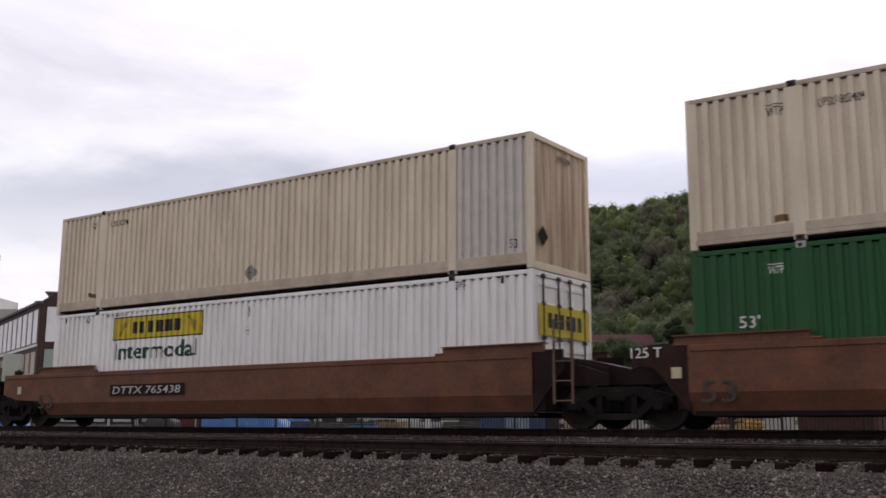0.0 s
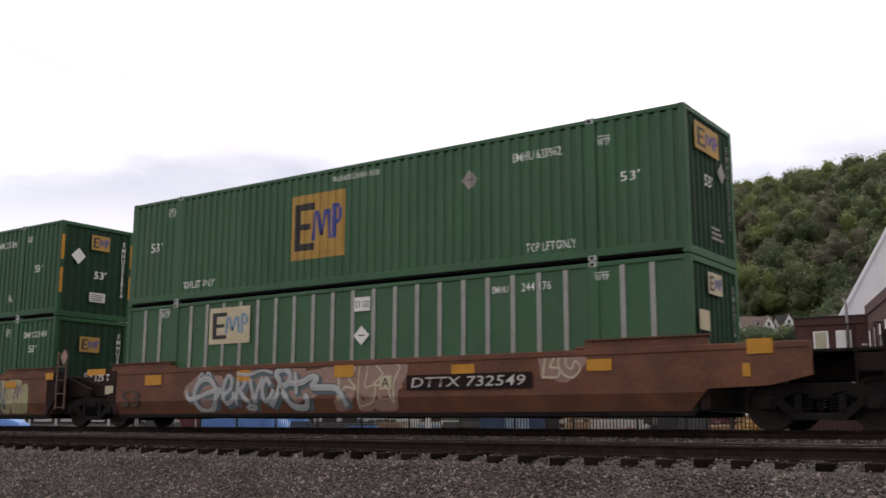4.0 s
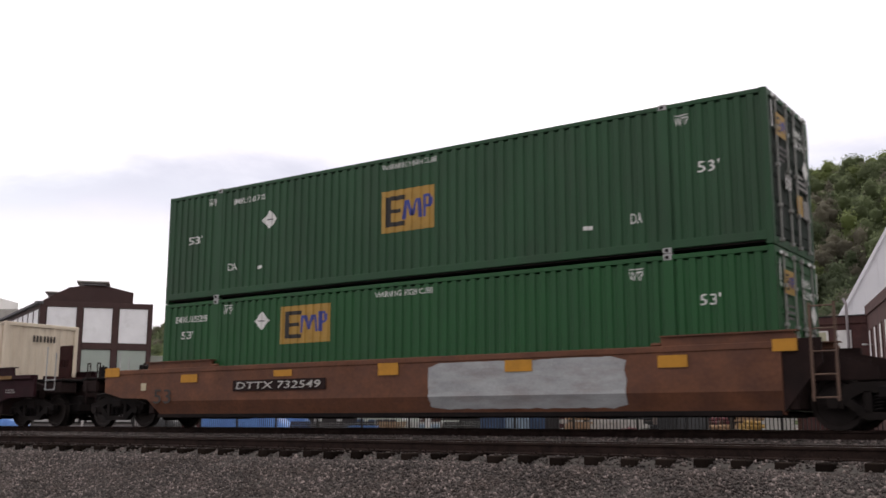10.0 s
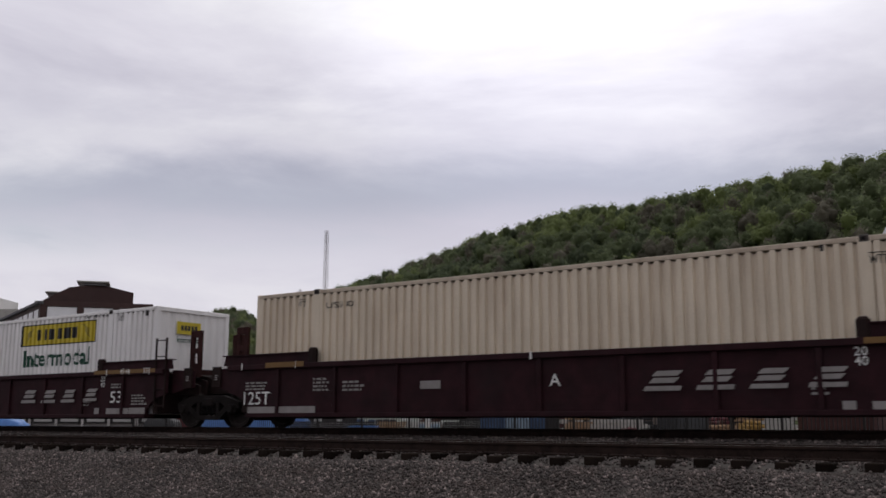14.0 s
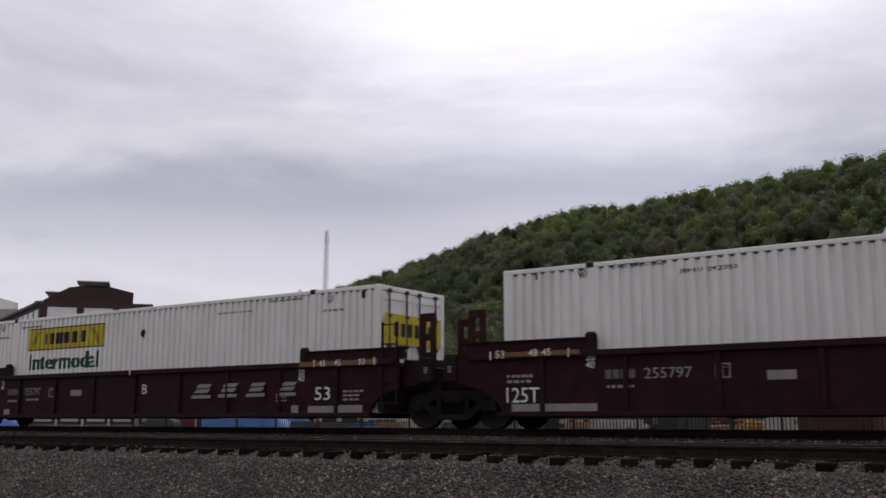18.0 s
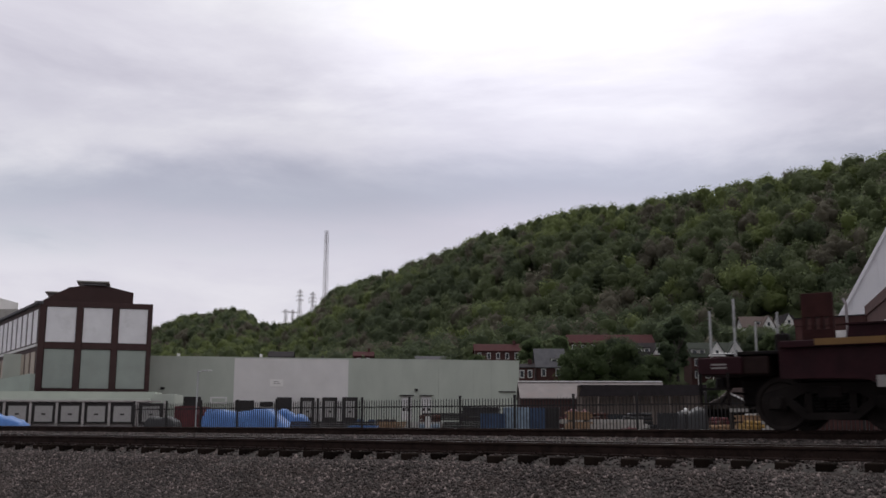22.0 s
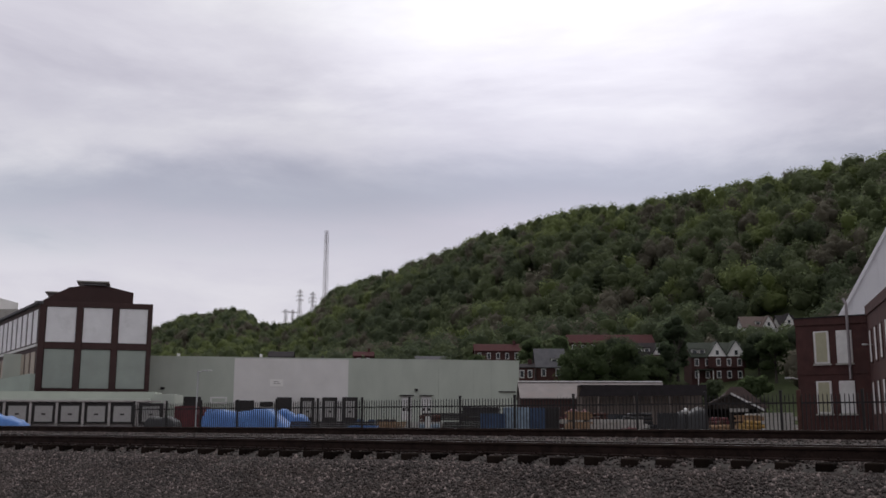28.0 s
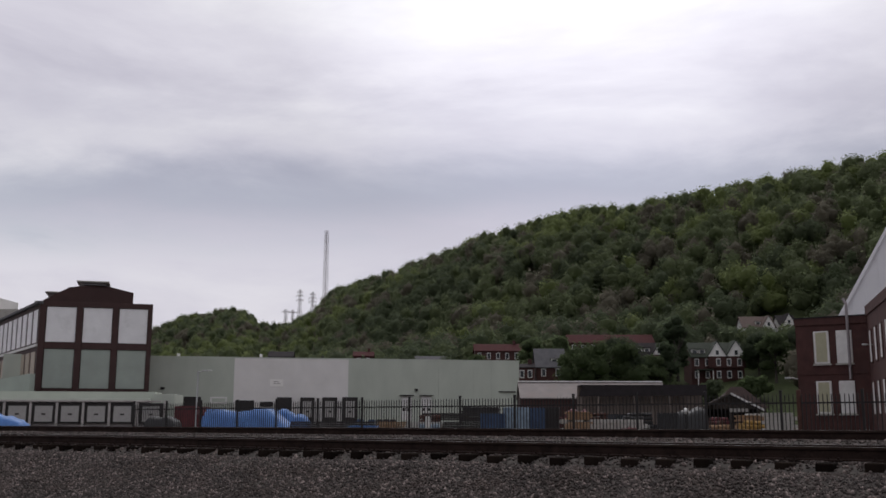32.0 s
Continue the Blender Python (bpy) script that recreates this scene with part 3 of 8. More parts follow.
        prism(bm, [(a, 0.86), (b, 0.86), (b, 1.18), (e * (HALF + 0.9), 1.34), (a, 1.42)] if e > 0 else [(a, 0.86), (b, 0.86), (b, 1.42), (e * (HALF + 0.9), 1.34), (a, 1.18)], -0.42, 0.42)
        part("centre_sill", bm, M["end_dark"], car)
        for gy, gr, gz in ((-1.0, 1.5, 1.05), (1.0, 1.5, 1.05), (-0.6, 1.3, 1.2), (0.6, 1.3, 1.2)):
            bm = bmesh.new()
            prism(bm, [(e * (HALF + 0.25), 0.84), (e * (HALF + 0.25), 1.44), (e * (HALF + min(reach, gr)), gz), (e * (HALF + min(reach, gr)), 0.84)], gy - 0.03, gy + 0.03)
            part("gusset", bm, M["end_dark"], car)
        # ladder on the near end
        if e > 0 and kind == "joint":
            lx = e * (HALF + (0.77 if style == "ttx" else 0.5))
            part("ladder", ladder_bm(lx, -1.5, 0.48, 2.12 if style == "ttx" else 2.3, 0.40, 5), M["ladder"] if style == "ttx" else M["end_dark"], car, "worn steel end ladder")
        if kind == "end":
            bm = bmesh.new()
            a, b = sorted((e * (HALF + 1.4), e * (HALF + reach)))
            box(bm, a, -1.25, 1.30, b, 1.25, 1.36, 0.01)
            part("platform", bm, M["black"], car, "dark end platform grating")
            bm = bmesh.new()
            a, b = sorted((e * (HALF + reach - 0.75), e * (HALF + reach - 0.05)))
            box(bm, a, -0.62, 0.42, b, 0.62, 0.9, 0.04)
            part("draft_housing", bm, M["black"], car)
            bm = bmesh.new()
            box(bm, a, -1.24, 0.95, b, -0.7, 1.28, 0.03)
            part("brake_gear", bm, M["end_dark"], car)
            bm = bmesh.new()
            a, b = sorted((e * (HALF + reach), e * (HALF + reach + 0.62)))
            box(bm, a, -0.1, 0.78, b, 0.1, 0.96, 0.03)
            box(bm, *( (b - 0.24, -0.17, 0.74, b, 0.17, 1.0) if e > 0 else (a, -0.17, 0.74, a + 0.24, 0.17, 1.0)), 0.05)
            rod(bm, [((a + b) / 2, -0.12, 0.8), ((a + b) / 2 + e * 0.2, -0.2, 0.45)], 0.03)
            part("coupler", bm, M["black"], car)
            bm = bmesh.new()
            box(bm, *((HALF + reach - 0.15, -1.3, 0.62, HALF + reach - 0.1, 1.3, 0.66) if e > 0 else (-HALF - reach + 0.1, -1.3, 0.62, -HALF - reach + 0.15, 1.3, 0.66)))
            part("step", bm, M["black"], car)
            for sy in (-1.28, 1.28):
                for dx in (0.30, 0.74):
                    bm = bmesh.new()
                    x = e * (HALF + reach - dx + (0.55 if style == "bnsf" and e < 0 else 0.0))
                    top = 1.75 if style == "ttx" else 2.25
                    if style == "ttx":
                        rod(bm, [(x, sy, 0.64), (x, sy, top), (x - e * 0.12, sy, top), (x - e * 0.12, sy, top - 0.4)], 0.018)
                    else:
                        rod(bm, [(x, sy, 1.04), (x, sy, top + (0.05 if dx > 0.5 else -0.14))], 0.02)
                        if dx > 0.5:
                            for z in (1.05, 1.33):
                                rod(bm, [(x, sy, z), (x + e * 0.44, sy, z)], 0.016)
                        rod(bm, [(x, sy, 1.08), (x - e * 0.1, sy * 0.97, 1.08)], 0.02)
                    part("grab_iron", bm, M["end_dark"] if style == "ttx" else M["pale_steel"], car)
            if style == "bnsf" and e < 0:
                # crosswise end sill with a step below each corner, behind the last truck
                bm = bmesh.new()
                box(bm, -HALF - 3.5, -1.34, 0.96, -HALF - 2.7, 1.34, 1.27, 0.02)
                sill = part("end_sill", bm, paint, car)
                for sy in (-1, 1):
                    bm = bmesh.new()
                    for xx in (-HALF - 3.45, -HALF - 2.95):
                        box(bm, xx - 0.025, sy * 1.33 - 0.02, 0.42, xx + 0.025, sy * 1.33 + 0.02, 1.0)
                    for z in (0.44, 0.70):
                        box(bm, -HALF - 3.45, sy * 1.33 - 0.1, z, -HALF - 2.95, sy * 1.33 + 0.1, z + 0.03)
                    part("corner_step", bm, M["black"], sill)
                bm = bmesh.new()
                for k in range(2):
                    strip_quads(bm, [[(-HALF - 3.1 + u, -1.343, 1.14 - 0.06 * k + v) for u, v in ((-0.14, -0.014), (0.14, -0.014), (0.14, 0.014), (-0.14, 0.014))]], lambda *q: q)
                part("small_print", bm, M["mark_pale"], sill)
            # brake wheel
            bm = bmesh.new()
            rod(bm, [(e * (HALF + reach - 0.5), 0.5, 1.3), (e * (HALF + reach - 0.5), 0.5, 1.85)], 0.03)
            box(bm, e * (HALF + reach - 0.5) - 0.12, 0.4, 1.45, e * (HALF + reach - 0.5) + 0.12, 0.6, 1.8, 0.03)
            part("brake_stand", bm, M["black"], car)
        if style == "bnsf" and kind == "joint":
            # aprons on both sides of the shared truck, with a marked end plate each
            for sy in (-1, 1):
                bm = bmesh.new()
                prism(bm, [(e * (HALF + 0.70), 0.86), (e * (HALF + 1.52), 1.0), (e * (HALF + 1.52), 1.42), (e * (HALF + 0.70), 1.47)], min(sy * 1.2, sy * 1.26), max(sy * 1.2, sy * 1.26))
                part("apron", bm, paint, car)
                bm = bmesh.new()
                box(bm, *sorted((e * (HALF + 1.18), e * (HALF + 1.5)))[:1], min(sy * 1.26, sy * 1.31), 0.98, sorted((e * (HALF + 1.18), e * (HALF + 1.5)))[1], max(sy * 1.26, sy * 1.31), 1.5, 0.015)
                pl = part("end_plate", bm, M["end_dark"], car)
                if sy < 0:
                    bm = bmesh.new()
                    for k in range(3):
                        strip_quads(bm, [[(e * (HALF + 1.34) + u, -1.3135, 1.28 - 0.05 * k + v) for u, v in ((-0.05, -0.012), (0.05, -0.012), (0.05, 0.012), (-0.05, 0.012))]], lambda *q: q)
                    part("small_print", bm, M["mark_pale"], pl)
        if style == "bnsf":
            # stanchion frame that holds spare locks
            bm = bmesh.new()
            x = e * (HALF + 1.0)
            for dy in (-0.75, 0.75) if kind == "joint" else ():
                for x0, x1, z0, z1 in ((-0.20, -0.08, 1.3, 2.52), (0.08, 0.20, 1.3, 2.52), (-0.08, 0.08, 2.34, 2.52), (-0.08, 0.08, 1.92, 2.06), (-0.08, 0.08, 1.3, 1.66)):
                    box(bm, x + x0, dy - 0.05, z0, x + x1, dy + 0.05, z1, 0.008)
            if kind == "end":
                # one wide panel with a row of slots, over the centre sill
                dy, x = 0.0, e * (HALF + (1.3 if e > 0 else 1.7))
                for x0, x1, z0, z1 in ((-0.28, 0.28, 1.3, 1.80), (-0.28, 0.28, 2.02, 2.46), (-0.28, -0.20, 1.8, 2.02), (-0.11, -0.04, 1.8, 2.02), (0.04, 0.11, 1.8, 2.02), (0.20, 0.28, 1.8, 2.02)):
                    box(bm, x + x0, dy - 0.05, z0, x + x1, dy + 0.05, z1, 0.008)
            box(bm, x - 0.08, -0.7, 1.36, x + 0.08, 0.7, 1.5)
            part("stanchion", bm, M["rust_maroon"], car, "dull maroon bracket with two openings")
        if kind == "end":
            add_truck(car, e * (HALF + (2.08 if style == "ttx" and name != "well_car_long" else 1.3)))
        elif e > 0:
            add_truck(car, HALF + (1.67 if style == "ttx" else 1.88))
    return car


# ---- containers ----
def corrugated(bm, length, z0, z1, y, depth, s, pitch=0.279, flat=False):
    """A trapezoid-ribbed wall from -length/2 to length/2, outer face at y; s is its outward side."""
    n = int(round(length / pitch))
    p = length / n
    xs = []
    for i in range(n):
        x = -length / 2 + i * p
        xs += [(x, 0), (x + 0.46 * p, 0), (x + 0.56 * p, 1), (x + 0.90 * p, 1)]
    xs.append((length / 2, 0))
    a = [bm.verts.new((x, y - s * depth * k, z0)) for x, k in xs]
    # each rib stays open under the top rail
    b = [bm.verts.new((x, y - s * depth * k, z1 - 0.03 * k)) for x, k in xs]
    fs = []
    for i in range(len(xs) - 1):
        q = (a[i], a[i + 1], b[i + 1], b[i])
        fs.append(bm.faces.new(q if s < 0 else q[::-1]))
    return fs


CH, CW = 2.885, 2.591


def container(name, style, label, front="plain", rear="plain"):
    """A 53 ft container with its origin under its middle; +x is the train's front."""
    c = thing(name, label, "shipping container", group="containers of the train")
    paint = {"green": M["green"], "bright": M["green_bright"], "mid": M["green_mid"], "posted": M["green_faded"], "faded": M["green_faded"], "cream": M["cream"], "white": M["white"]}[style]
    hw = CW / 2
    rail_m = M["cream_rail"] if style == "cream" else paint
    for s in (-1, 1):
        bm = bmesh.new()
        if style == "posted":
            box(bm, -HALF + 0.1, min(s * (hw - 0.05), s * (hw - 0.03)), 0.16, HALF - 0.1, max(s * (hw - 0.05), s * (hw - 0.03)), CH - 0.1)
        else:
            corrugated(bm, 2 * HALF - 0.24, 0.18, CH - 0.10, s * (hw - 0.006), 0.055 if style in ("cream", "white") else 0.032, s, 0.214 if style in ("cream", "white") else 0.24)
        wall = part("side_wall", bm, [paint, M["cream_clean"]], c)
        if front == "rusty":
            # the bay next to the leading end was repainted
            for f in wall.data.polygons:
                f.material_index = 1 if f.center.x > 6.096 else 0
        if style == "posted":
            for k in range(-12, 13):
                x = k * 0.61
                if abs(k) == 10:
                    continue
                me = shared("rib%d" % s, "side_post", lambda: side_post_bm(s), M["post_grey"])
                sub("side_post", me, c, (x, 0, 0))
        bm = bmesh.new()
        box(bm, -HALF + 0.1, min(s * hw, s * (hw - 0.08)), CH - 0.10, HALF - 0.1, max(s * hw, s * (hw - 0.08)), CH - 0.01, 0.01)
        part("top_rail", bm, rail_m, c)
        bm = bmesh.new()
        box(bm, -HALF + 0.1, min(s * hw, s * (hw - 0.1)), 0.085, HALF - 0.1, max(s * hw, s * (hw - 0.1)), 0.18 if style in ("cream", "white", "posted") else 0.25, 0.012)
        if style == "cream":
            box(bm, -HALF + 0.14, min(s * (hw + 0.002), s * (hw - 0.08)), 0.17, HALF - 0.14, max(s * (hw + 0.002), s * (hw - 0.08)), 0.34, 0.01)
        part("bottom_rail", bm, rail_m, c)
        for x in (-6.096, 6.096):
            bm = bmesh.new()
            box(bm, x - 0.11, min(s * (hw + 0.004), s * (hw - 0.1)), 0.02, x + 0.11, max(s * (hw + 0.004), s * (hw - 0.1)), CH, 0.012)
            lp = part("lift_post", bm, paint, c)
            for z in (0.0, CH - 0.115):
                bm = bmesh.new()
                box(bm, x - 0.09, min(s * (hw + 0.012), s * (hw - 0.15)), z, x + 0.09, max(s * (hw + 0.012), s * (hw - 0.15)), z + 0.118 + (0.01 if z else 0), 0.015)
                box(bm, x - 0.045, min(s * (hw + 0.015), s * hw), z + 0.03, x + 0.03, max(s * (hw + 0.015), s * hw), z + 0.09, 0, 1)
                part("lift_casting", bm, [M["casting"] if style in ("cream", "white") else M["pale_steel"], M["black"]], lp)
        for e in (-1, 1):
            bm = bmesh.new()
            box(bm, e * HALF - (0.14 if e > 0 else 0), min(s * hw, s * (hw - 0.14)), 0.0, e * HALF + (0 if e > 0 else 0.14), max(s * hw, s * (hw - 0.14)), CH, 0.015)
            part("corner_post", bm, paint, c)
    bm = bmesh.new()
    box(bm, -HALF + 0.05, -hw + 0.05, CH - 0.05, HALF - 0.05, hw - 0.05, CH - 0.025)
    part("roof", bm, paint, c)
    bm = bmesh.new()
    box(bm, -HALF + 0.05, -hw + 0.05, 0.05, HALF - 0.05, hw - 0.05, 0.12)
    part("floor_frame", bm, M["black"], c)
    for e, kind in ((1, front), (-1, rear)):
        xo = e * (HALF - 0.03)
        bm = bmesh.new()
        if kind == "doors":
            box(bm, min(xo, xo - e * 0.05), -hw + 0.12, 0.14, max(xo, xo - e * 0.05), hw - 0.12, CH - 0.12)
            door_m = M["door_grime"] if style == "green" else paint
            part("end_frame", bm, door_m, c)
            for side in (-1, 1):
                bm = bmesh.new()
                y0, y1 = sorted((side * 0.015, side * (hw - 0.16)))
                box(bm, min(xo, xo + e * 0.03), y0, 0.18, max(xo, xo + e * 0.03), y1, CH - 0.16, 0.01)
                dr = part("door", bm, door_m, c, "steel container door with locking rods")
                for k in range(6):
                    z = 0.36 + k * 0.44
                    bm = bmesh.new()
                    box(bm, min(xo + e * 0.02, xo + e * 0.05), y0 + 0.06, z, max(xo + e * 0.02, xo + e * 0.05), y1 - 0.06, z + 0.1, 0.012)
                    part("door_rib", bm, door_m, dr)
                for yy in (y0 + 0.22, y1 - 0.25):
                    bm = bmesh.new()
                    rod(bm, [(xo + e * 0.065, yy, 0.1), (xo + e * 0.065, yy, CH - 0.06)], 0.02)
                    for z in (0.12, 0.75, 1.5, 2.2, CH - 0.12):
                        box(bm, min(xo + e * 0.03, xo + e * 0.1), yy - 0.05, z - 0.03, max(xo + e * 0.03, xo + e * 0.1), yy + 0.05, z + 0.03)
                    part("lock_rod", bm, M["post_grey"] if style != "white" else M["casting"], dr)
        else:
            L = CW - 0.24
            n = 9
            p = L / n
            prof = []
            for i in range(n):
                y = -L / 2 + i * p
                prof += [(y, 0), (y + 0.3 * p, 0), (y + 0.46 * p, 1), (y + 0.84 * p, 1)]
            prof.append((L / 2, 0))
            a = [bm.verts.new((xo - e * 0.035 * k, y, 0.16)) for y, k in prof]
            b = [bm.verts.new((xo - e * 0.035 * k, y, CH - 0.1)) for y, k in prof]
            for i in range(len(prof) - 1):
                q = (a[i], a[i + 1], b[i + 1], b[i])
                bm.faces.new(q if e > 0 else q[::-1])
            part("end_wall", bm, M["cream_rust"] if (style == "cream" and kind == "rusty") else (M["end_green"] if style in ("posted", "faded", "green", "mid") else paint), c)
        for z0, z1 in ((0.0, 0.16), (CH - 0.12, CH - 0.005)):
            bm = bmesh.new()
            box(bm, min(e * HALF, e * (HALF - 0.1)), -hw + 0.13, z0, max(e * HALF, e * (HALF - 0.1)), hw - 0.13, z1, 0.01)
            part("end_rail", bm, paint, c)
    return c


def side_post_bm(s):
    bm = bmesh.new()
    hw = CW / 2
    box(bm, -0.055, min(s * hw, s * (hw - 0.03)), 0.18, 0.055, max(s * hw, s * (hw - 0.03)), CH - 0.1, 0.008)
    return bm


# (unit, level, name-style, front end, rear end, label)
LOADS = [
    ("A", 0, "bright", "plain", "plain", "green corrugated 53 ft container low in the well car"),
    ("A", 1, "cream", "plain", "plain", "cream corrugated 53 ft container stacked on a green one"),
    ("B", 0, "white", "doors", "plain", "white 53 ft container with a yellow logo panel, in the well"),
    ("B", 1, "cream", "rusty", "plain", "dusty cream 53 ft container with a rust-streaked end wall"),
    ("C", 0, "posted", "plain", "plain", "green 53 ft container with pale grey side posts"),
    ("C", 1, "faded", "plain", "plain", "faded green 53 ft container with a yellow logo square"),
    ("D", 0, "mid", "plain", "plain", "green 53 ft container half hidden by the well car side"),
    ("D", 1, "mid", "plain", "plain", "green 53 ft container with yellow corner stripes, on top"),
    ("E", 0, "bright", "doors", "plain", "bright green 53 ft container with doors facing forward"),
    ("E", 1, "green", "doors", "plain", "green 53 ft container with barred doors, stacked on top"),
    ("F", 0, "cream", "plain", "plain", "cream 53 ft container riding alone in a maroon well car"),
    ("G", 0, "white", "plain", "doors", "clean white 53 ft container with yellow panel and green lettering"),
    ("H", 0, "white", "doors", "plain", "white 53 ft container with grimy doors, last in the train"),
]
CARS = {}
for u, style, fr, rr, lab in (
        ("A", "ttx", "joint", "joint", "brown articulated well car unit carrying two containers"),
        ("B", "ttx", "joint", "end", "brown well car end unit with a black number panel"),
        ("C", "ttx", "end", "joint", "rusty brown well car unit with white graffiti lettering"),
        ("D", "ttx", "joint", "joint", "brown well car middle unit covered in blue-grey graffiti"),
        ("E", "ttx", "joint", "end", "brown well car unit with a pale overpainted patch"),
        ("F", "bnsf", "end", "joint", "dark maroon ribbed well car unit with white stencils"),
        ("G", "bnsf", "joint", "joint", "dark maroon well car middle unit with white stencils"),
        ("H", "bnsf", "joint", "end", "dark maroon well car, the last of the train")):
    CARS[u] = well_car("well_car", style, fr, rr, lab)
BOXES = {}
for u, level, style, fe, re_, lab in LOADS:
    BOXES[u, level] = container("shipping_container", style, lab, fe, re_)


# ---- buildings and yard ----
def wall_frame(a, b):
    """A frame with x along the wall from a to b (plan points), y into the building, z up."""
    d = Vector((b[0] - a[0], b[1] - a[1], 0)).normalized()
    n = Vector((-d.y, d.x, 0))
    return Matrix(((d.x, n.x, 0, a[0]), (d.y, n.y, 0, a[1]), (0, 0, 1, 0), (0, 0, 0, 1)))


def boxpart(name, mat, parent, x0, y0, z0, x1, y1, z1, bevel=0.0, label=""):
    bm = bmesh.new()
    box(bm, x0, y0, z0, x1, y1, z1, bevel)
    return part(name, bm, mat, parent, label)


def plan_block(name, mat, parent, plan, z0, z1, label=""):
    """A solid block over a plan, given counter-clockwise."""
    bm = bmesh.new()
    a = [bm.verts.new((x, y, z0)) for x, y in plan]
    b = [bm.verts.new((x, y, z1)) for x, y in plan]
    n = len(plan)
    for i in range(n):
        j = (i + 1) % n
        bm.faces.new((a[i], a[j], b[j], b[i]))
    bm.faces.new(b)
    bm.faces.new(a[::-1])
    bmesh.ops.recalc_face_normals(bm, faces=bm.faces)
    return part(name, bm, mat, parent, label)


def gable_roof(bm, x0, x1, y0, y1, ze, zr, over=0.4, t=0.2, along="x"):
    """A thick gabled roof with its ridge along x or y."""
    if along == "y":
        n0 = len(bm.verts)
        gable_roof(bm, y0, y1, x0, x1, ze, zr, over, t)
        bm.verts.ensure_lookup_table()
        for v in bm.verts[n0:]:
            v.co.x, v.co.y = v.co.y, v.co.x
        bmesh.ops.recalc_face_normals(bm, faces=bm.faces)
        return
    ym = (y0 + y1) / 2
    k = (zr - ze) / (ym - y0)
    for s, yo in ((1, y0 - over), (-1, y1 + over)):
        zo = ze - k * over
        ring = []
        for x in (x0 - over, x1 + over):
            ring.append([bm.verts.new((x, yo, zo)), bm.verts.new((x, ym, zr)), bm.verts.new((x, ym, zr + t)), bm.verts.new((x, yo, zo + t))])
        p, q = ring
        for i in range(4):
            j = (i + 1) % 4
            bm.faces.new((p[i], q[i], q[j], p[j]))
        bm.faces.new(p)
        bm.faces.new(q[::-1])
    bmesh.ops.recalc_face_normals(bm, faces=bm.faces)


def gable_wall(bm, x0, x1, y0, y1, z0, ze, zr):
    """House walls with gables at both x ends."""
    ym = (y0 + y1) / 2
    ends = []
    for x in (x0, x1):
        ends.append([bm.verts.new(c) for c in ((x, y0, z0), (x, y1, z0), (x, y1, ze), (x, ym, zr), (x, y0, ze))])
    p, q = ends
    for i in range(5):
        j = (i + 1) % 5
        bm.faces.new((p[i], p[j], q[j], q[i]))
    bm.faces.new(p[::-1])
    bm.faces.new(q)
    bmesh.ops.recalc_face_normals(bm, faces=bm.faces)


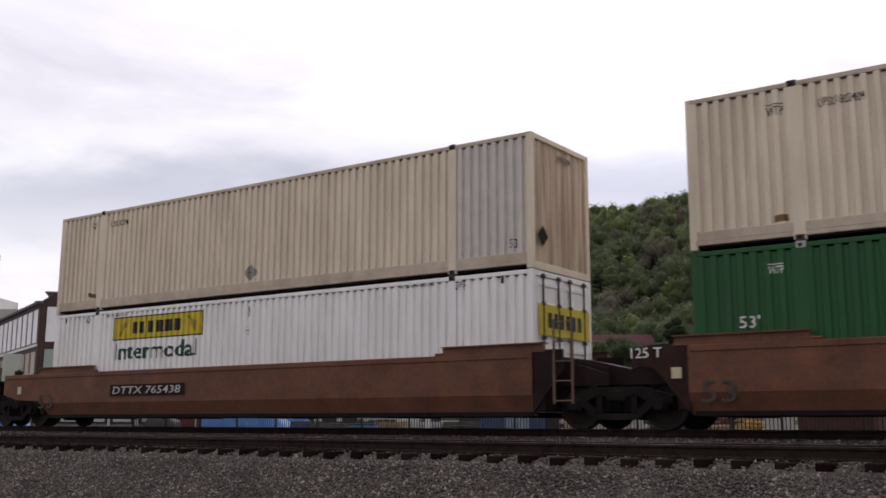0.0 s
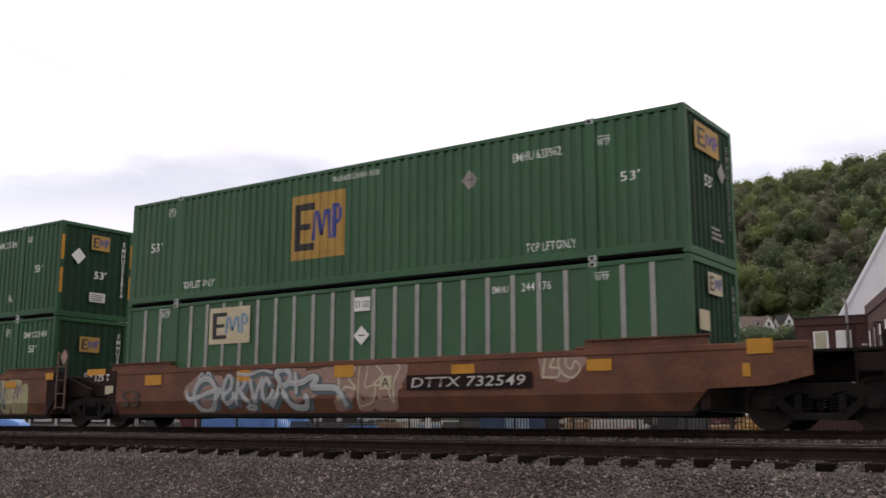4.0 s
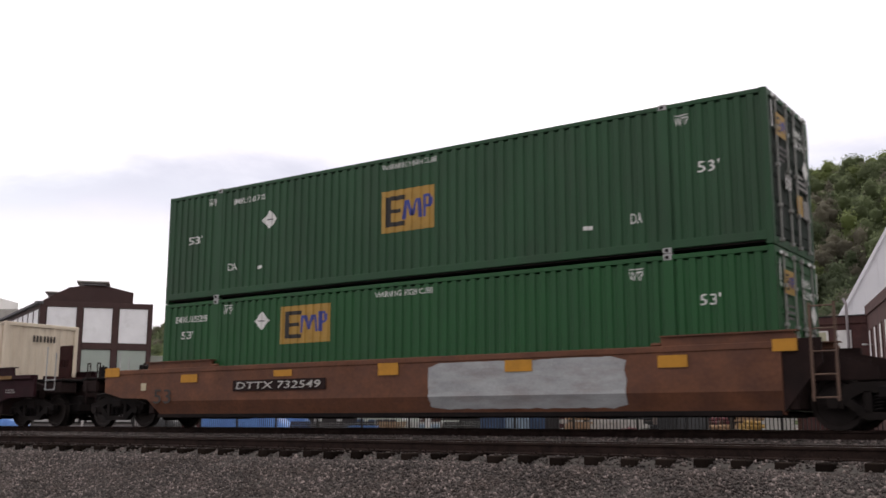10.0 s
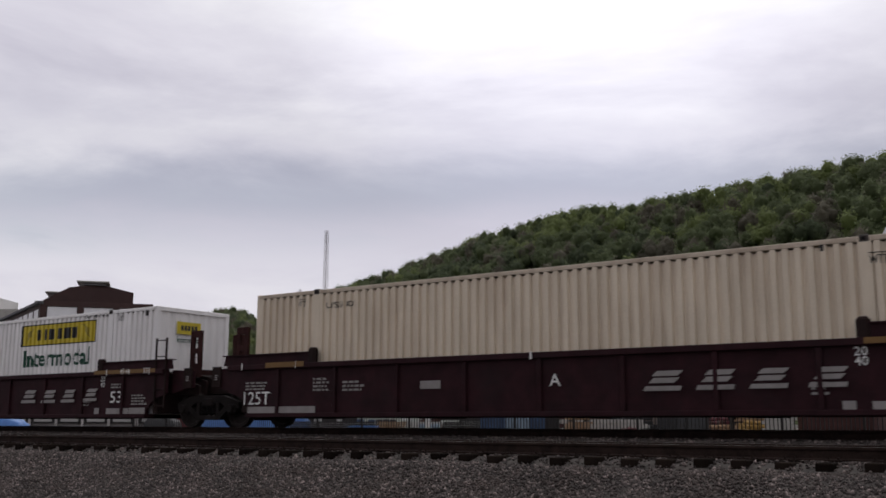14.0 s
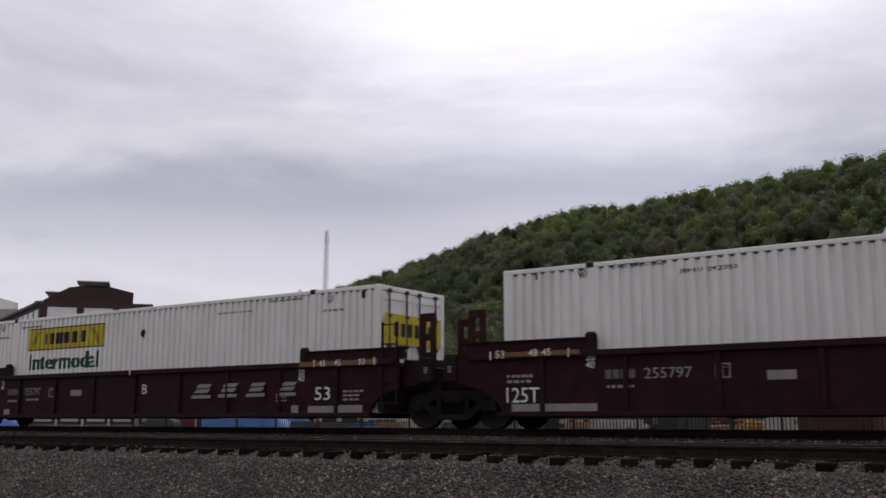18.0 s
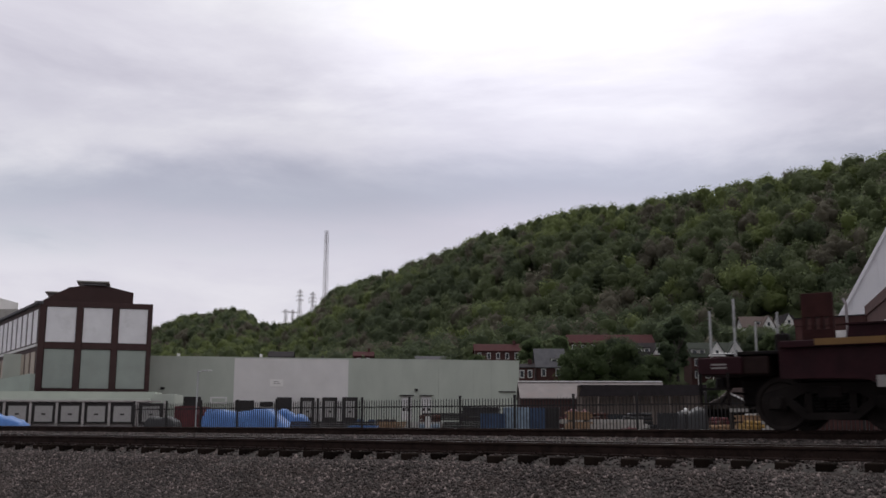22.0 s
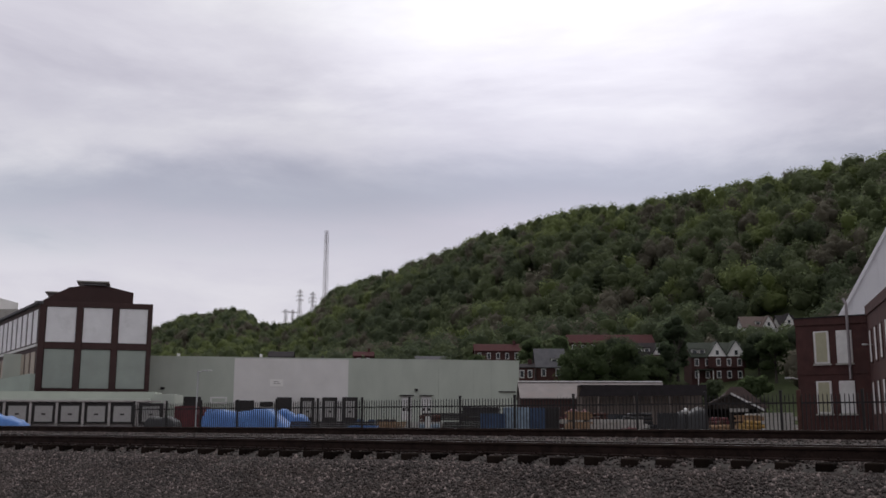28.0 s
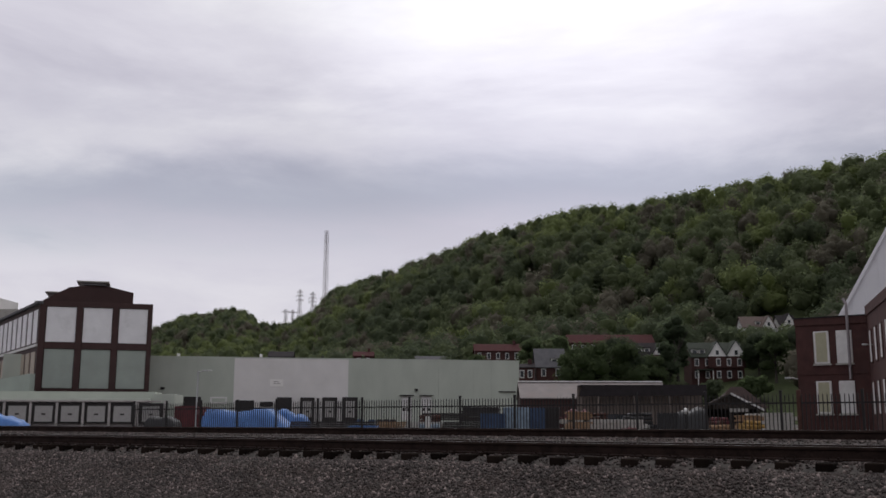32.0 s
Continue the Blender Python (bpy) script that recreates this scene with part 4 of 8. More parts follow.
def factory():
    f = thing("factory_building", "tall dark brown factory block with white and sage wall panels", "factory")
    fl, fr = (-151.2, 97.3), (-139.8, 111.5)
    side = Vector((-0.93, 0.368))
    sl, sr = (fl[0] + side.x * 62, fl[1] + side.y * 62), (fr[0] + side.x * 62, fr[1] + side.y * 62)
    plan_block("wall", M["fac_brown"], f, [fl, fr, sr, sl], 0.9, 21.4)
    front, flank = wall_frame(fl, fr), wall_frame(sl, fl)
    L = 18.2
    # panels of the front, two storeys of three bays
    for x0, x1 in ((1.1, 5.8), (6.95, 11.6), (12.75, 17.4)):
        for z0, z1, mat in ((15.0, 20.9, "fac_white"), (7.3, 13.8, "fac_green")):
            p = boxpart("wall_panel", M[mat], f, x0, -0.12, z0, x1, 0.05, z1, 0.03)
            p.matrix_local = front
            for k in range(1, 4):
                m = boxpart("glazing_bar", M["fac_white" if mat == "fac_white" else "fac_green"], p, x0 + (x1 - x0) * k / 4 - 0.03, -0.15, z0, x0 + (x1 - x0) * k / 4 + 0.03, -0.12, z1)
    for x in (0.0, 5.85, 11.65, 17.45):
        p = boxpart("pilaster", M["fac_brown"], f, x, -0.35, 5.8, x + (1.0 if x < 17 else 0.75), -0.02, 21.5, 0.03)
        p.matrix_local = front
    for z, h in ((13.85, 1.1), (20.95, 0.9)):
        p = boxpart("belt_course", M["fac_brown"], f, 0, -0.3, z, L, -0.01, z + h, 0.03)
        p.matrix_local = front
    p = boxpart("panel_sill", M["fac_brown"], f, 6.8, -0.3, 6.7, 11.7, -0.01, 7.3, 0.02)
    p.matrix_local = front
    # flank: tall narrow panels between mullions
    k = 0
    x = 62 - 1.2
    while x > 3:
        for z0, z1, mat in ((14.9, 20.5, "fac_white"), (6.5, 13.4, "fac_ivory")):
            p = boxpart("wall_panel", M[mat], f, x - 3.2, -0.1, z0, x, 0.05, z1, 0.02)
            p.matrix_local = flank
        x -= 4.55
        k += 1
    p = boxpart("belt_course", M["white_paint"], f, 0, -0.25, 14.2, 62, -0.01, 14.6)
    p.matrix_local = flank
    p = boxpart("cornice", M["roof_slate"], f, -0.5, -0.6, 21.3, 62.6, 0.4, 21.75, 0.03)
    p.matrix_local = flank
    # raised roof monitor with a sloping shoulder
    bm = bmesh.new()
    prism(bm, [(0.1, 21.4), (0.5, 22.1), (2.9, 23.5), (4.4, 24.4), (8.0, 24.95), (11.2, 24.75), (14.9, 23.95), (14.9, 21.4)], 0.0, 48.0)
    p = part("roof_monitor", bm, M["fac_brown"], f, "dark brown raised roof monitor")
    p.matrix_local = front @ Matrix(((1, -0.25, 0, 0), (0, 1, 0, -0.05), (0, 0, 1, 0), (0, 0, 0, 1)))
    p = boxpart("monitor_cap", M["roof_slate"], f, 6.6, 0.5, 24.9, 10.4, 40, 25.02, 0.02)
    p.matrix_local = front
    for x0, x1, y0, z0, z1 in ((5.9, 10.2, 1.5, 24.6, 25.7), (0.5, 3.2, 6, 22.8, 24.2), (-2.2, 0.8, 16, 21.8, 23.6), (-6.0, -3.0, 28, 21.6, 23.4)):
        q = boxpart("roof_vent", M["roof_grey"], f, x0, y0, z0, x1, y0 + 5, z1 - 0.25, 0.1)
        q.matrix_local = front
        w = boxpart("vent_cap", M["concrete"], q, x0 - 0.5, y0 - 0.5, z1 - 0.25, x1 + 0.5, y0 + 5.5, z1, 0.05)
    return f


def dock_building():
    d = thing("dock_building", "low sage loading dock with a row of grey doors", "loading dock")
    a, b = (-141.9, 85.7), (-123.4, 101.1)
    fr = wall_frame(a, b)
    L = 24.1
    inv = fr.inverted()
    for name, mat, args in (
            ("wall", "dock_white", (-26, 0.0, 0.9, L - 2.0, 9.5, 4.95)),
            ("roof", "clad_green", (-26, -0.5, 4.95, L - 2.0, 9.8, 5.25)),
            ("end_wall", "clad_green", (L - 1.9, 1.5, 0.9, L + 1.5, 9.0, 6.0))):
        p = boxpart(name, M[mat], d, *args, 0.03)
        p.matrix_local = fr
    bm = bmesh.new()
    prism(bm, [(-26, 5.25), (L - 2.0, 5.25), (L - 2.0, 6.4), (-26, 6.4)], 4.0, 9.6)
    p = part("upper_roof", bm, M["clad_green"], d)
    p.matrix_local = fr
    bm = bmesh.new()
    prism(bm, [(-26, 6.4), (1.9, 6.4), (1.9, 9.3), (-2, 8.5), (-26, 7.0)], 7.0, 9.6)
    p = part("side_wing", bm, M["fac_green"], d, "sage sloping side wing")
    p.matrix_local = fr
    for k in range(12):
        x = 22.6 - k * 3.86 - (0.4 if k else 0.0)
        p = boxpart("dock_shelter", M["dark"], d, x - 1.75, -0.7, 1.5, x + 1.75, 0.02, 4.55, 0.05)
        p.matrix_local = fr
        q = boxpart("dock_door", M["door_grey"], p, x - 1.3, -0.78, 1.75, x + 1.3, -0.69, 4.1, 0.02)
        boxpart("door_window", M["dark"], q, x - 0.3, -0.8, 2.75, x + 0.3, -0.775, 2.98)
        for s in (-1, 1):
            g = boxpart("bay_post", M["dock_white"], d, x + s * 2.0 - 0.1, -0.9, 0.9, x + s * 2.0 + 0.1, -0.7, 4.9)
            g.matrix_local = fr
    p = boxpart("canopy_edge", M["dock_white"], d, -26, -1.0, 4.72, L, -0.45, 4.95, 0.02)
    p.matrix_local = fr
    return d


def warehouse():
    w = thing("warehouse", "long flat-roofed sage warehouse with a white middle section", "warehouse")
    a, b = (-147.3, 117.3), (-98.4, 165.3)
    fr = wall_frame(a, b)
    for name, mat, x0, x1, z1 in (("wall_bay", "clad_green", -25, 15.1, 13.45), ("wall_bay", "clad_white", 15.1, 35.95, 13.4), ("wall_bay", "clad_green", 35.95, 68.6, 13.45)):
        p = boxpart(name, M[mat], w, x0, 0.0, 0.9, x1, 36, z1)
        p.matrix_local = fr
        x = x0
        while x < x1 - 0.5:
            q = boxpart("wall_panel", M[mat], p, x + 0.015, -0.06, 1.0, min(x + 3.4, x1) - 0.015, 0.0, z1 - 0.02)
            x += 3.4
    p = boxpart("parapet", M["clad_green"], w, -25, -0.09, 13.42, 68.7, 0.4, 13.6)
    p.matrix_local = fr
    for x, z0, z1, hw in ((7.9, 3.4, 6.3, 1.5), (17.2, 3.4, 5.7, 1.7), (24.3, 3.4, 6.3, 1.35), (28.5, 2.7, 6.3, 1.3), (32.6, 2.7, 6.35, 1.35), (36.3, 2.7, 6.4, 1.4)):
        p = boxpart("dock_shelter", M["dark"], w, x - hw, -0.9, z0 - 1.0, x + hw, -0.05, z1, 0.06)
        p.matrix_local = fr
        if z0 < 3:
            q = boxpart("dock_door", M["door_grey"], p, x - hw * 0.62, -0.98, z0, x + hw * 0.62, -0.88, z1 - 0.7, 0.02)
            boxpart("door_window", M["dark"], q, x - 0.25, -1.0, 3.6, x + 0.25, -0.97, 3.9)
    p = boxpart("window", M["white_paint"], w, 11.0, -0.2, 5.1, 14.0, -0.05, 6.3, 0.02)
    p.matrix_local = fr
    boxpart("pane", M["clad_green"], p, 11.3, -0.22, 5.4, 13.7, -0.19, 6.05)
    p = boxpart("window", M["dark"], w, 20.0, -0.2, 4.6, 22.3, -0.05, 5.5, 0.02)
    p.matrix_local = fr
    for x in (46.9, 50.6):
        p = boxpart("personnel_door", M["white_paint"], w, x - 0.95, -0.2, 2.2, x + 0.95, -0.05, 6.7, 0.02, "white double door with dark windows")
        p.matrix_local = fr
        for s in (-0.45, 0.45):
            boxpart("pane", M["dark"], p, x + s - 0.28, -0.22, 4.0, x + s + 0.28, -0.19, 4.5)
        q = boxpart("door_hood", M["dark"], w, x - 1.3, -0.8, 6.75, x + 1.3, -0.05, 6.9)
        q.matrix_local = fr
    for x0, x1, z0, z1 in ((64.6, 67.8, 7.55, 7.75), (48.4, 49.0, 7.6, 8.1), (2.2, 2.9, 7.6, 8.0)):
        p = boxpart("wall_fitting", M["dark"], w, x0, -0.4, z0, x1, -0.05, z1, 0.02)
        p.matrix_local = fr
    s = boxpart("sign", M["gable_white"], w, 21.6, -0.16, 8.3, 24.0, -0.06, 9.6, 0.01, "white sign with unreadable lines")
    s.matrix_local = fr
    for z, x1 in ((9.1, 23.2), (8.78, 23.6)):
        boxpart("sign_line", M["roof_grey"], s, 22.2, -0.175, z, x1, -0.158, z + 0.09)
    for x, h, mat in ((4.5, 0.9, "white_paint"), (19.5, 1.0, "white_paint"), (31.0, 0.7, "dark")):
        p = boxpart("roof_vent", M[mat], w, x, 3, 13.4, x + 0.5, 3.6, 13.4 + h, 0.05)
        p.matrix_local = fr
    return w


def brick_building():
    b = thing("brick_building", "two-storey red-brown brick building with pale blinds", "building")
    x0, x1, y = -18.75, -14.25, 67.3
    plan_block("wall", M["brick"], b, [(x0, y), (x1, y), (x1 + 3, y + 9), (x0, y + 9)], YARD_Z, 8.15)
    boxpart("parapet", M["brick"], b, x0 - 0.06, y - 0.08, 7.95, x1, y + 0.3, 8.42, 0.02)
    boxpart("coping", M["roof_dark"], b, x0 - 0.1, y - 0.12, 8.42, x1 + 0.02, y + 0.35, 8.5)
    for wx in (-17.62, -16.2):
        for z0, z1 in ((5.45, 7.55), (2.25, 4.32)):
            w = boxpart("window_frame", M["white_paint"], b, wx, y - 0.05, z0, wx + 0.97, y + 0.05, z1, 0.02)
            boxpart("blind", M["ivory" if wx < -17 else "white_paint"], w, wx + 0.14, y - 0.065, z0 + 0.1, wx + 0.83, y - 0.045, z1 - 0.08)
            boxpart("sill", M["concrete"], w, wx - 0.08, y - 0.14, z0 - 0.12, wx + 1.05, y + 0.02, z0 - 0.01, 0.01)
    boxpart("belt_course", M["brick"], b, x0 - 0.03, y - 0.05, 4.75, x1, y - 0.005, 5.0)
    # wing that comes forward along its own line
    d = Vector((0.325, -0.946))
    a = (x1 + d.x * 16, y + d.y * 16)
    fr = wall_frame((x1, y), a)
    p = boxpart("wing_wall", M["brick"], b, 0.0, 0.0, YARD_Z, 16, 7, 8.4)
    p.matrix_local = fr
    bm = bmesh.new()
    prism(bm, [(0, 8.4), (16, 8.4), (16, 9.0), (0, 9.0)], -0.08, 0.3)
    p = part("wing_parapet", bm, M["brick"], b)
    p.matrix_local = fr
    for k in range(6):
        for z0, z1 in ((5.3, 7.4), (2.1, 4.2)):
            x = 1.0 + k * 2.3
            w = boxpart("window_frame", M["brick"], b, x, -0.06, z0, x + 0.9, 0.04, z1, 0.02)
            w.matrix_local = fr
            boxpart("blind", M["white_paint"], w, x + 0.18, -0.075, z0 + 0.1, x + 0.72, -0.055, z1 - 0.08)
    # drain pipe and lamp
    bm = bmesh.new()
    rod(bm, [(-15.42, y - 0.12, 4.4), (-15.42, y - 0.12, 9.2), (-15.6, y - 0.12, 9.6)], 0.09, 8)
    part("flue_pipe", bm, M["mast"], b, "grey upright flue pipe")
    bm = bmesh.new()
    rod(bm, [(x0, y - 0.05, 4.5), (x0 - 0.5, y - 0.3, 4.6)], 0.04)
    box(bm, x0 - 0.75, y - 0.45, 4.5, x0 - 0.4, y - 0.2, 4.62, 0.02)
    part("wall_lamp", bm, M["pale_steel"], b)
    bm = bmesh.new()
    rod(bm, [(0, 0, 6.42), (0, -0.35, 6.42)], 0.025)
    box(bm, -0.13, -0.62, 6.36, 0.13, -0.32, 6.48, 0.03)
    part("flood_lamp", bm, M["pale_steel"], b).matrix_local = fr @ Matrix.Translation((2.0, 0, 0))
    return b


def white_hall():
    h = thing("white_metal_hall", "large white metal hall behind the brick building", "hall")
    bm = bmesh.new()
    prism(bm, [(-20.2, YARD_Z), (12, YARD_Z), (12, 9.0), (-3.6, 37.0), (-20.2, 9.0)], 83.5, 120)
    part("wall", bm, M["metal_white"], h)
    for k in range(16):
        x = -19.6 + k * 1.0
        z1 = 9.0 + (x + 20.2) * 28.0 / 16.6 - 0.1
        bm = bmesh.new()
        box(bm, x - 0.03, 83.44, 1.0, x + 0.03, 83.5, z1)
        part("seam", bm, M["metal_white"], h)
    bm = bmesh.new()
    beam(bm, (-20.35, 83.45, 8.95), (-3.6, 83.45, 37.15), 0.25, 0.25)
    part("rake_trim", bm, M["metal_white"], h)
    return h


def long_shed():
    s = thing("long_shed", "long low shed with a weathered grey metal roof", "shed")
    a, b = (-77.7, 130.4), (-59.3, 143.0)
    fr = wall_frame(a, b)
    L = 22.3
    for nm, mat, args in (("wall", "fac_brown", (0.4, 0.2, 0.9, L, 9, 5.4)),):
        boxpart(nm, M[mat], s, *args).matrix_local = fr
    bm = bmesh.new()
    prof = [(-3.2, -0.3), (L + 0.3, -0.3)]
    vs = [bm.verts.new(c) for c in ((0.2, -0.3, 5.3), (L + 0.3, -0.3, 5.3), (L + 0.3, 4.6, 7.9), (0.2, 4.6, 7.9), (0.2, 9.4, 5.3), (L + 0.3, 9.4, 5.3))]
    vt = [bm.verts.new(v.co + Vector((0, 0, 0.15))) for v in vs]
    for q in ((0, 1, 2, 3), (3, 2, 5, 4)):
        bm.faces.new([vt[i] for i in q])
        bm.faces.new([vs[i] for i in q][::-1])
    for i, j in ((0, 1), (1, 2), (2, 5), (5, 4), (4, 3), (3, 0)):
        bm.faces.new((vs[i], vs[j], vt[j], vt[i]))
    bmesh.ops.recalc_face_normals(bm, faces=bm.faces)
    part("roof", bm, M["roof_grey"], s).matrix_local = fr
    boxpart("ridge_cap", M["white_paint"], s, 0.2, 4.3, 8.0, L + 0.3, 4.9, 8.2, 0.02).matrix_local = fr
    d = thing("open_shed", "dark-roofed open storage shed with brown walls", "shed")
    a, b = (-65.6, 126.5), (-50.8, 136.8)
    fr = wall_frame(a, b)
    bm = bmesh.new()
    prism(bm, [(0, 5.45), (18.0, 5.6), (18.0, 7.1), (0.6, 7.0)], -0.2, 0.1)
    part("fascia", bm, M["roof_dark"], d).matrix_local = fr
    boxpart("roof", M["roof_dark"], d, 0.3, 0.1, 6.85, 18.0, 3.2, 7.05).matrix_local = fr
    boxpart("wall", M["shed_board"], d, 0.2, 2.6, 0.9, 18.0, 3.0, 6.85).matrix_local = fr
    for k in range(8):
        boxpart("shed_post", M["shed_board"], d, 0.2 + k * 2.5, 0.0, 0.9, 0.4 + k * 2.5, 0.2, 5.5).matrix_local = fr
    return s


def pavilion():
    p = thing("garden_pavilion", "dark open timber pavilion with a white-edged gable roof", "pavilion")
    m = pose(-22.6, 64.6, YARD_Z, 0, 0, 25)
    p.matrix_world = m @ Matrix.Diagonal((0.86, 1.0, 0.9, 1.0))
    for x in (-2.0, 0, 2.0):
        for y in (-1.5, 1.5):
            boxpart("post", M["bark"], p, x - 0.09, y - 0.09, 0, x + 0.09, y + 0.09, 1.98)
    bm = bmesh.new()
    gable_roof(bm, -2.0, 2.0, -1.6, 1.6, 1.95, 2.95, 0.35, 0.14, along="y")
    part("roof", bm, M["roof_umber"], p)
    for s in (-1, 1):
        bm = bmesh.new()
        beam(bm, (0, -2.0, 3.05), (s * 2.4, -2.0, 1.85), 0.06, 0.14)
        part("barge_board", bm, M["white_paint"] if s > 0 else M["bark"], p)
    bm = bmesh.new()
    prism(bm, [(-2.0, 0.0), (2.0, 0.0), (2.0, 1.95), (0, 2.9), (-2.0, 1.95)], 1.4, 1.5)
    part("back_wall", bm, M["dark"], p)
    bm = bmesh.new()
    prism(bm, [(-2.0, 1.95), (2.0, 1.95), (0, 2.9)], -1.6, -1.5)
    part("gable_infill", bm, M["bark"], p)
    for s in (-1, 1):
        boxpart("side_wall", M["dark"], p, min(s * 2.0, s * 1.92), -0.9, 0.0, max(s * 2.0, s * 1.92), 1.4, 1.95)
    # hipped roof of the rear part
    bm = bmesh.new()
    base = [bm.verts.new(q) for q in ((-0.9, 2.2, 2.1), (3.4, 2.2, 2.1), (3.4, 6.4, 2.1), (-0.9, 6.4, 2.1))]
    top = [bm.verts.new(q) for q in ((0.8, 4.3, 3.75), (1.7, 4.3, 3.75))]
    for q in ((base[0], base[1], top[1], top[0]), (base[1], base[2], top[1]), (base[2], base[3], top[0], top[1]), (base[3], base[0], top[0]), base[::-1]):
        bm.faces.new(q)
    part("hip_roof", bm, M["roof_umber"], p, "brown hipped shingle roof")
    for qx, qy in ((-0.6, 2.5), (3.1, 2.5), (3.1, 6.1), (-0.6, 6.1)):
        boxpart("post", M["bark"], p, qx - 0.09, qy - 0.09, 0, qx + 0.09, qy + 0.09, 2.12)
    boxpart("counter", M["bark"], p, -1.8, -0.9, 0.0, 1.7, -0.5, 1.0, 0.02)
    bm = bmesh.new()
    box(bm, -0.1, -1.7, 1.75, 1.3, -1.6, 2.0)
    part("sign", bm, M["concrete"], p, "pale sign with unreadable lines")
    return p


def house(name, label, m, w, d, ze, zr, wall, roof, gables=(), dormers=(), windows=True, chimney=False, base=-6.0, porch=None):
    """A house with its ridge along x; gables: cross gables on the front at x with half width."""
    h = thing(name, label, "house", m)
    bm = bmesh.new()
    gable_wall(bm, -w / 2, w / 2, 0, d, base, ze, zr)
    part("wall", bm, M[wall], h)
    bm = bmesh.new()
    gable_roof(bm, -w / 2, w / 2, 0, d, ze, zr, 0.35, 0.18)
    part("roof", bm, M[roof], h)
    for gx, hw, gz in gables:
        bm = bmesh.new()
        prism(bm, [(gx - hw, ze - 2.6), (gx + hw, ze - 2.6), (gx + hw, ze), (gx, gz), (gx - hw, ze)], -0.7, d / 2)
        part("gable_wall", bm, M[wall], h)
        bm = bmesh.new()
        prism(bm, [(gx - hw, ze), (gx + hw, ze), (gx, gz)], -0.76, -0.7)
        g = part("gable_face", bm, M["gable_white"], h, "white boarded gable")
        boxpart("attic_window", M["glass"], g, gx - 0.35, -0.8, ze + 0.35, gx + 0.35, -0.75, ze + 1.35)
        bm = bmesh.new()
        for s in (-1, 1):
            prism(bm, [(gx + s * (hw + 0.3), ze - 0.35), (gx, gz + 0.02), (gx, gz + 0.2), (gx + s * (hw + 0.3), ze - 0.15)], -1.05, d / 2)
        part("gable_roof", bm, M[roof], h)
    for dx in dormers:
        bm = bmesh.new()
        box(bm, dx - 0.7, 0.9, ze + 0.4, dx + 0.7, 3.0, ze + 1.7)
        dm = part("dormer", bm, M["gable_white"], h)
        boxpart("pane", M["glass"], dm, dx - 0.45, 0.85, ze + 0.6, dx + 0.45, 0.9, ze + 1.5)
        boxpart("dormer_roof", M[roof], dm, dx - 0.9, 0.7, ze + 1.7, dx + 0.9, 3.2, ze + 1.85)
    if windows:
        n = max(2, int(w / 2.4))
        for k in range(n):
            x = -w / 2 + (k + 0.5) * w / n
            yy = -0.7 if any(abs(x - g[0]) < g[1] for g in gables) else 0.0
            for z in (ze - 2.1, ze - 4.9):
                f = boxpart("window_frame", M["white_paint"], h, x - 0.5, yy - 0.06, z - 0.1, x + 0.5, yy + 0.02, z + 1.6)
                boxpart("pane", M["glass"], f, x - 0.36, yy - 0.075, z + 0.05, x + 0.36, yy - 0.055, z + 1.42)
    if porch is not None:
        px = porch
        boxpart("porch_roof", M[roof], h, px - 1.9, -2.6, 0.35, px + 1.9, 0.0, 0.6, 0.03)
        for dx in (-1.7, 1.7):
            boxpart("porch_post", M["gable_white"], h, px + dx - 0.09, -2.5, -3.6, px + dx + 0.09, -2.32, 0.35)
        boxpart("porch_floor", M["brick"], h, px - 1.9, -2.6, base, px + 1.9, 0.0, -3.6)
    if chimney:
        boxpart("chimney", M["brick"], h, w * 0.2, d / 2 - 0.4, zr - 1.0, w * 0.2 + 0.8, d / 2 + 0.4, zr + 1.1, 0.03)
    return h


# ---- hillside ----
# crest of the hill by bearing (x over y): bearing, distance along y, height of the ground
CREST = [(-2.2, 640, 55), (-1.259, 583, 69), (-1.175, 601, 83), (-1.075, 615, 88), (-1.045, 615, 84), (-1.02, 615, 73), (-0.975, 615, 70), (-0.93, 600, 74), (-0.883, 599, 93), (-0.834, 580, 94), (-0.759, 551, 97), (-0.698, 533, 100), (-0.648, 512, 102.5), (-0.561, 498, 106), (-0.502, 486, 106), (-0.46, 487, 104), (-0.394, 476, 104), (-0.332, 473, 104), (-0.2735, 468, 106), (-0.1835, 461, 107), (-0.073, 470, 111), (0.4, 440, 112), (2.2, 400, 110)]
FOOT_Y = 185.0


def ridge_at(b):
    for (a, ya, za), (c, yc, zc) in zip(CREST, CREST[1:]):
        if b <= c:
            k = max(0.0, (b - a) / (c - a))
            return ya + (yc - ya) * k, za + (zc - za) * k
    return CREST[-1][1:]


def hill_z(x, y):
    if y <= FOOT_Y:
        return 1.0
    ry, rz = ridge_at(x / y)
    s = (y - FOOT_Y) / (ry - FOOT_Y)
    pts = [(0, 0), (0.06, 0.04), (0.12, 0.085), (0.2, 0.135), (0.36, 0.23), (0.6, 0.60), (0.85, 0.92), (1.0, 1.0), (1.3, 0.97), (9, 0.3)]
    for (a, fa), (b, fb) in zip(pts, pts[1:]):
        if s <= b:
            return 1.0 + (rz - 1.0) * (fa + (fb - fa) * (s - a) / (b - a))
    return 1.0


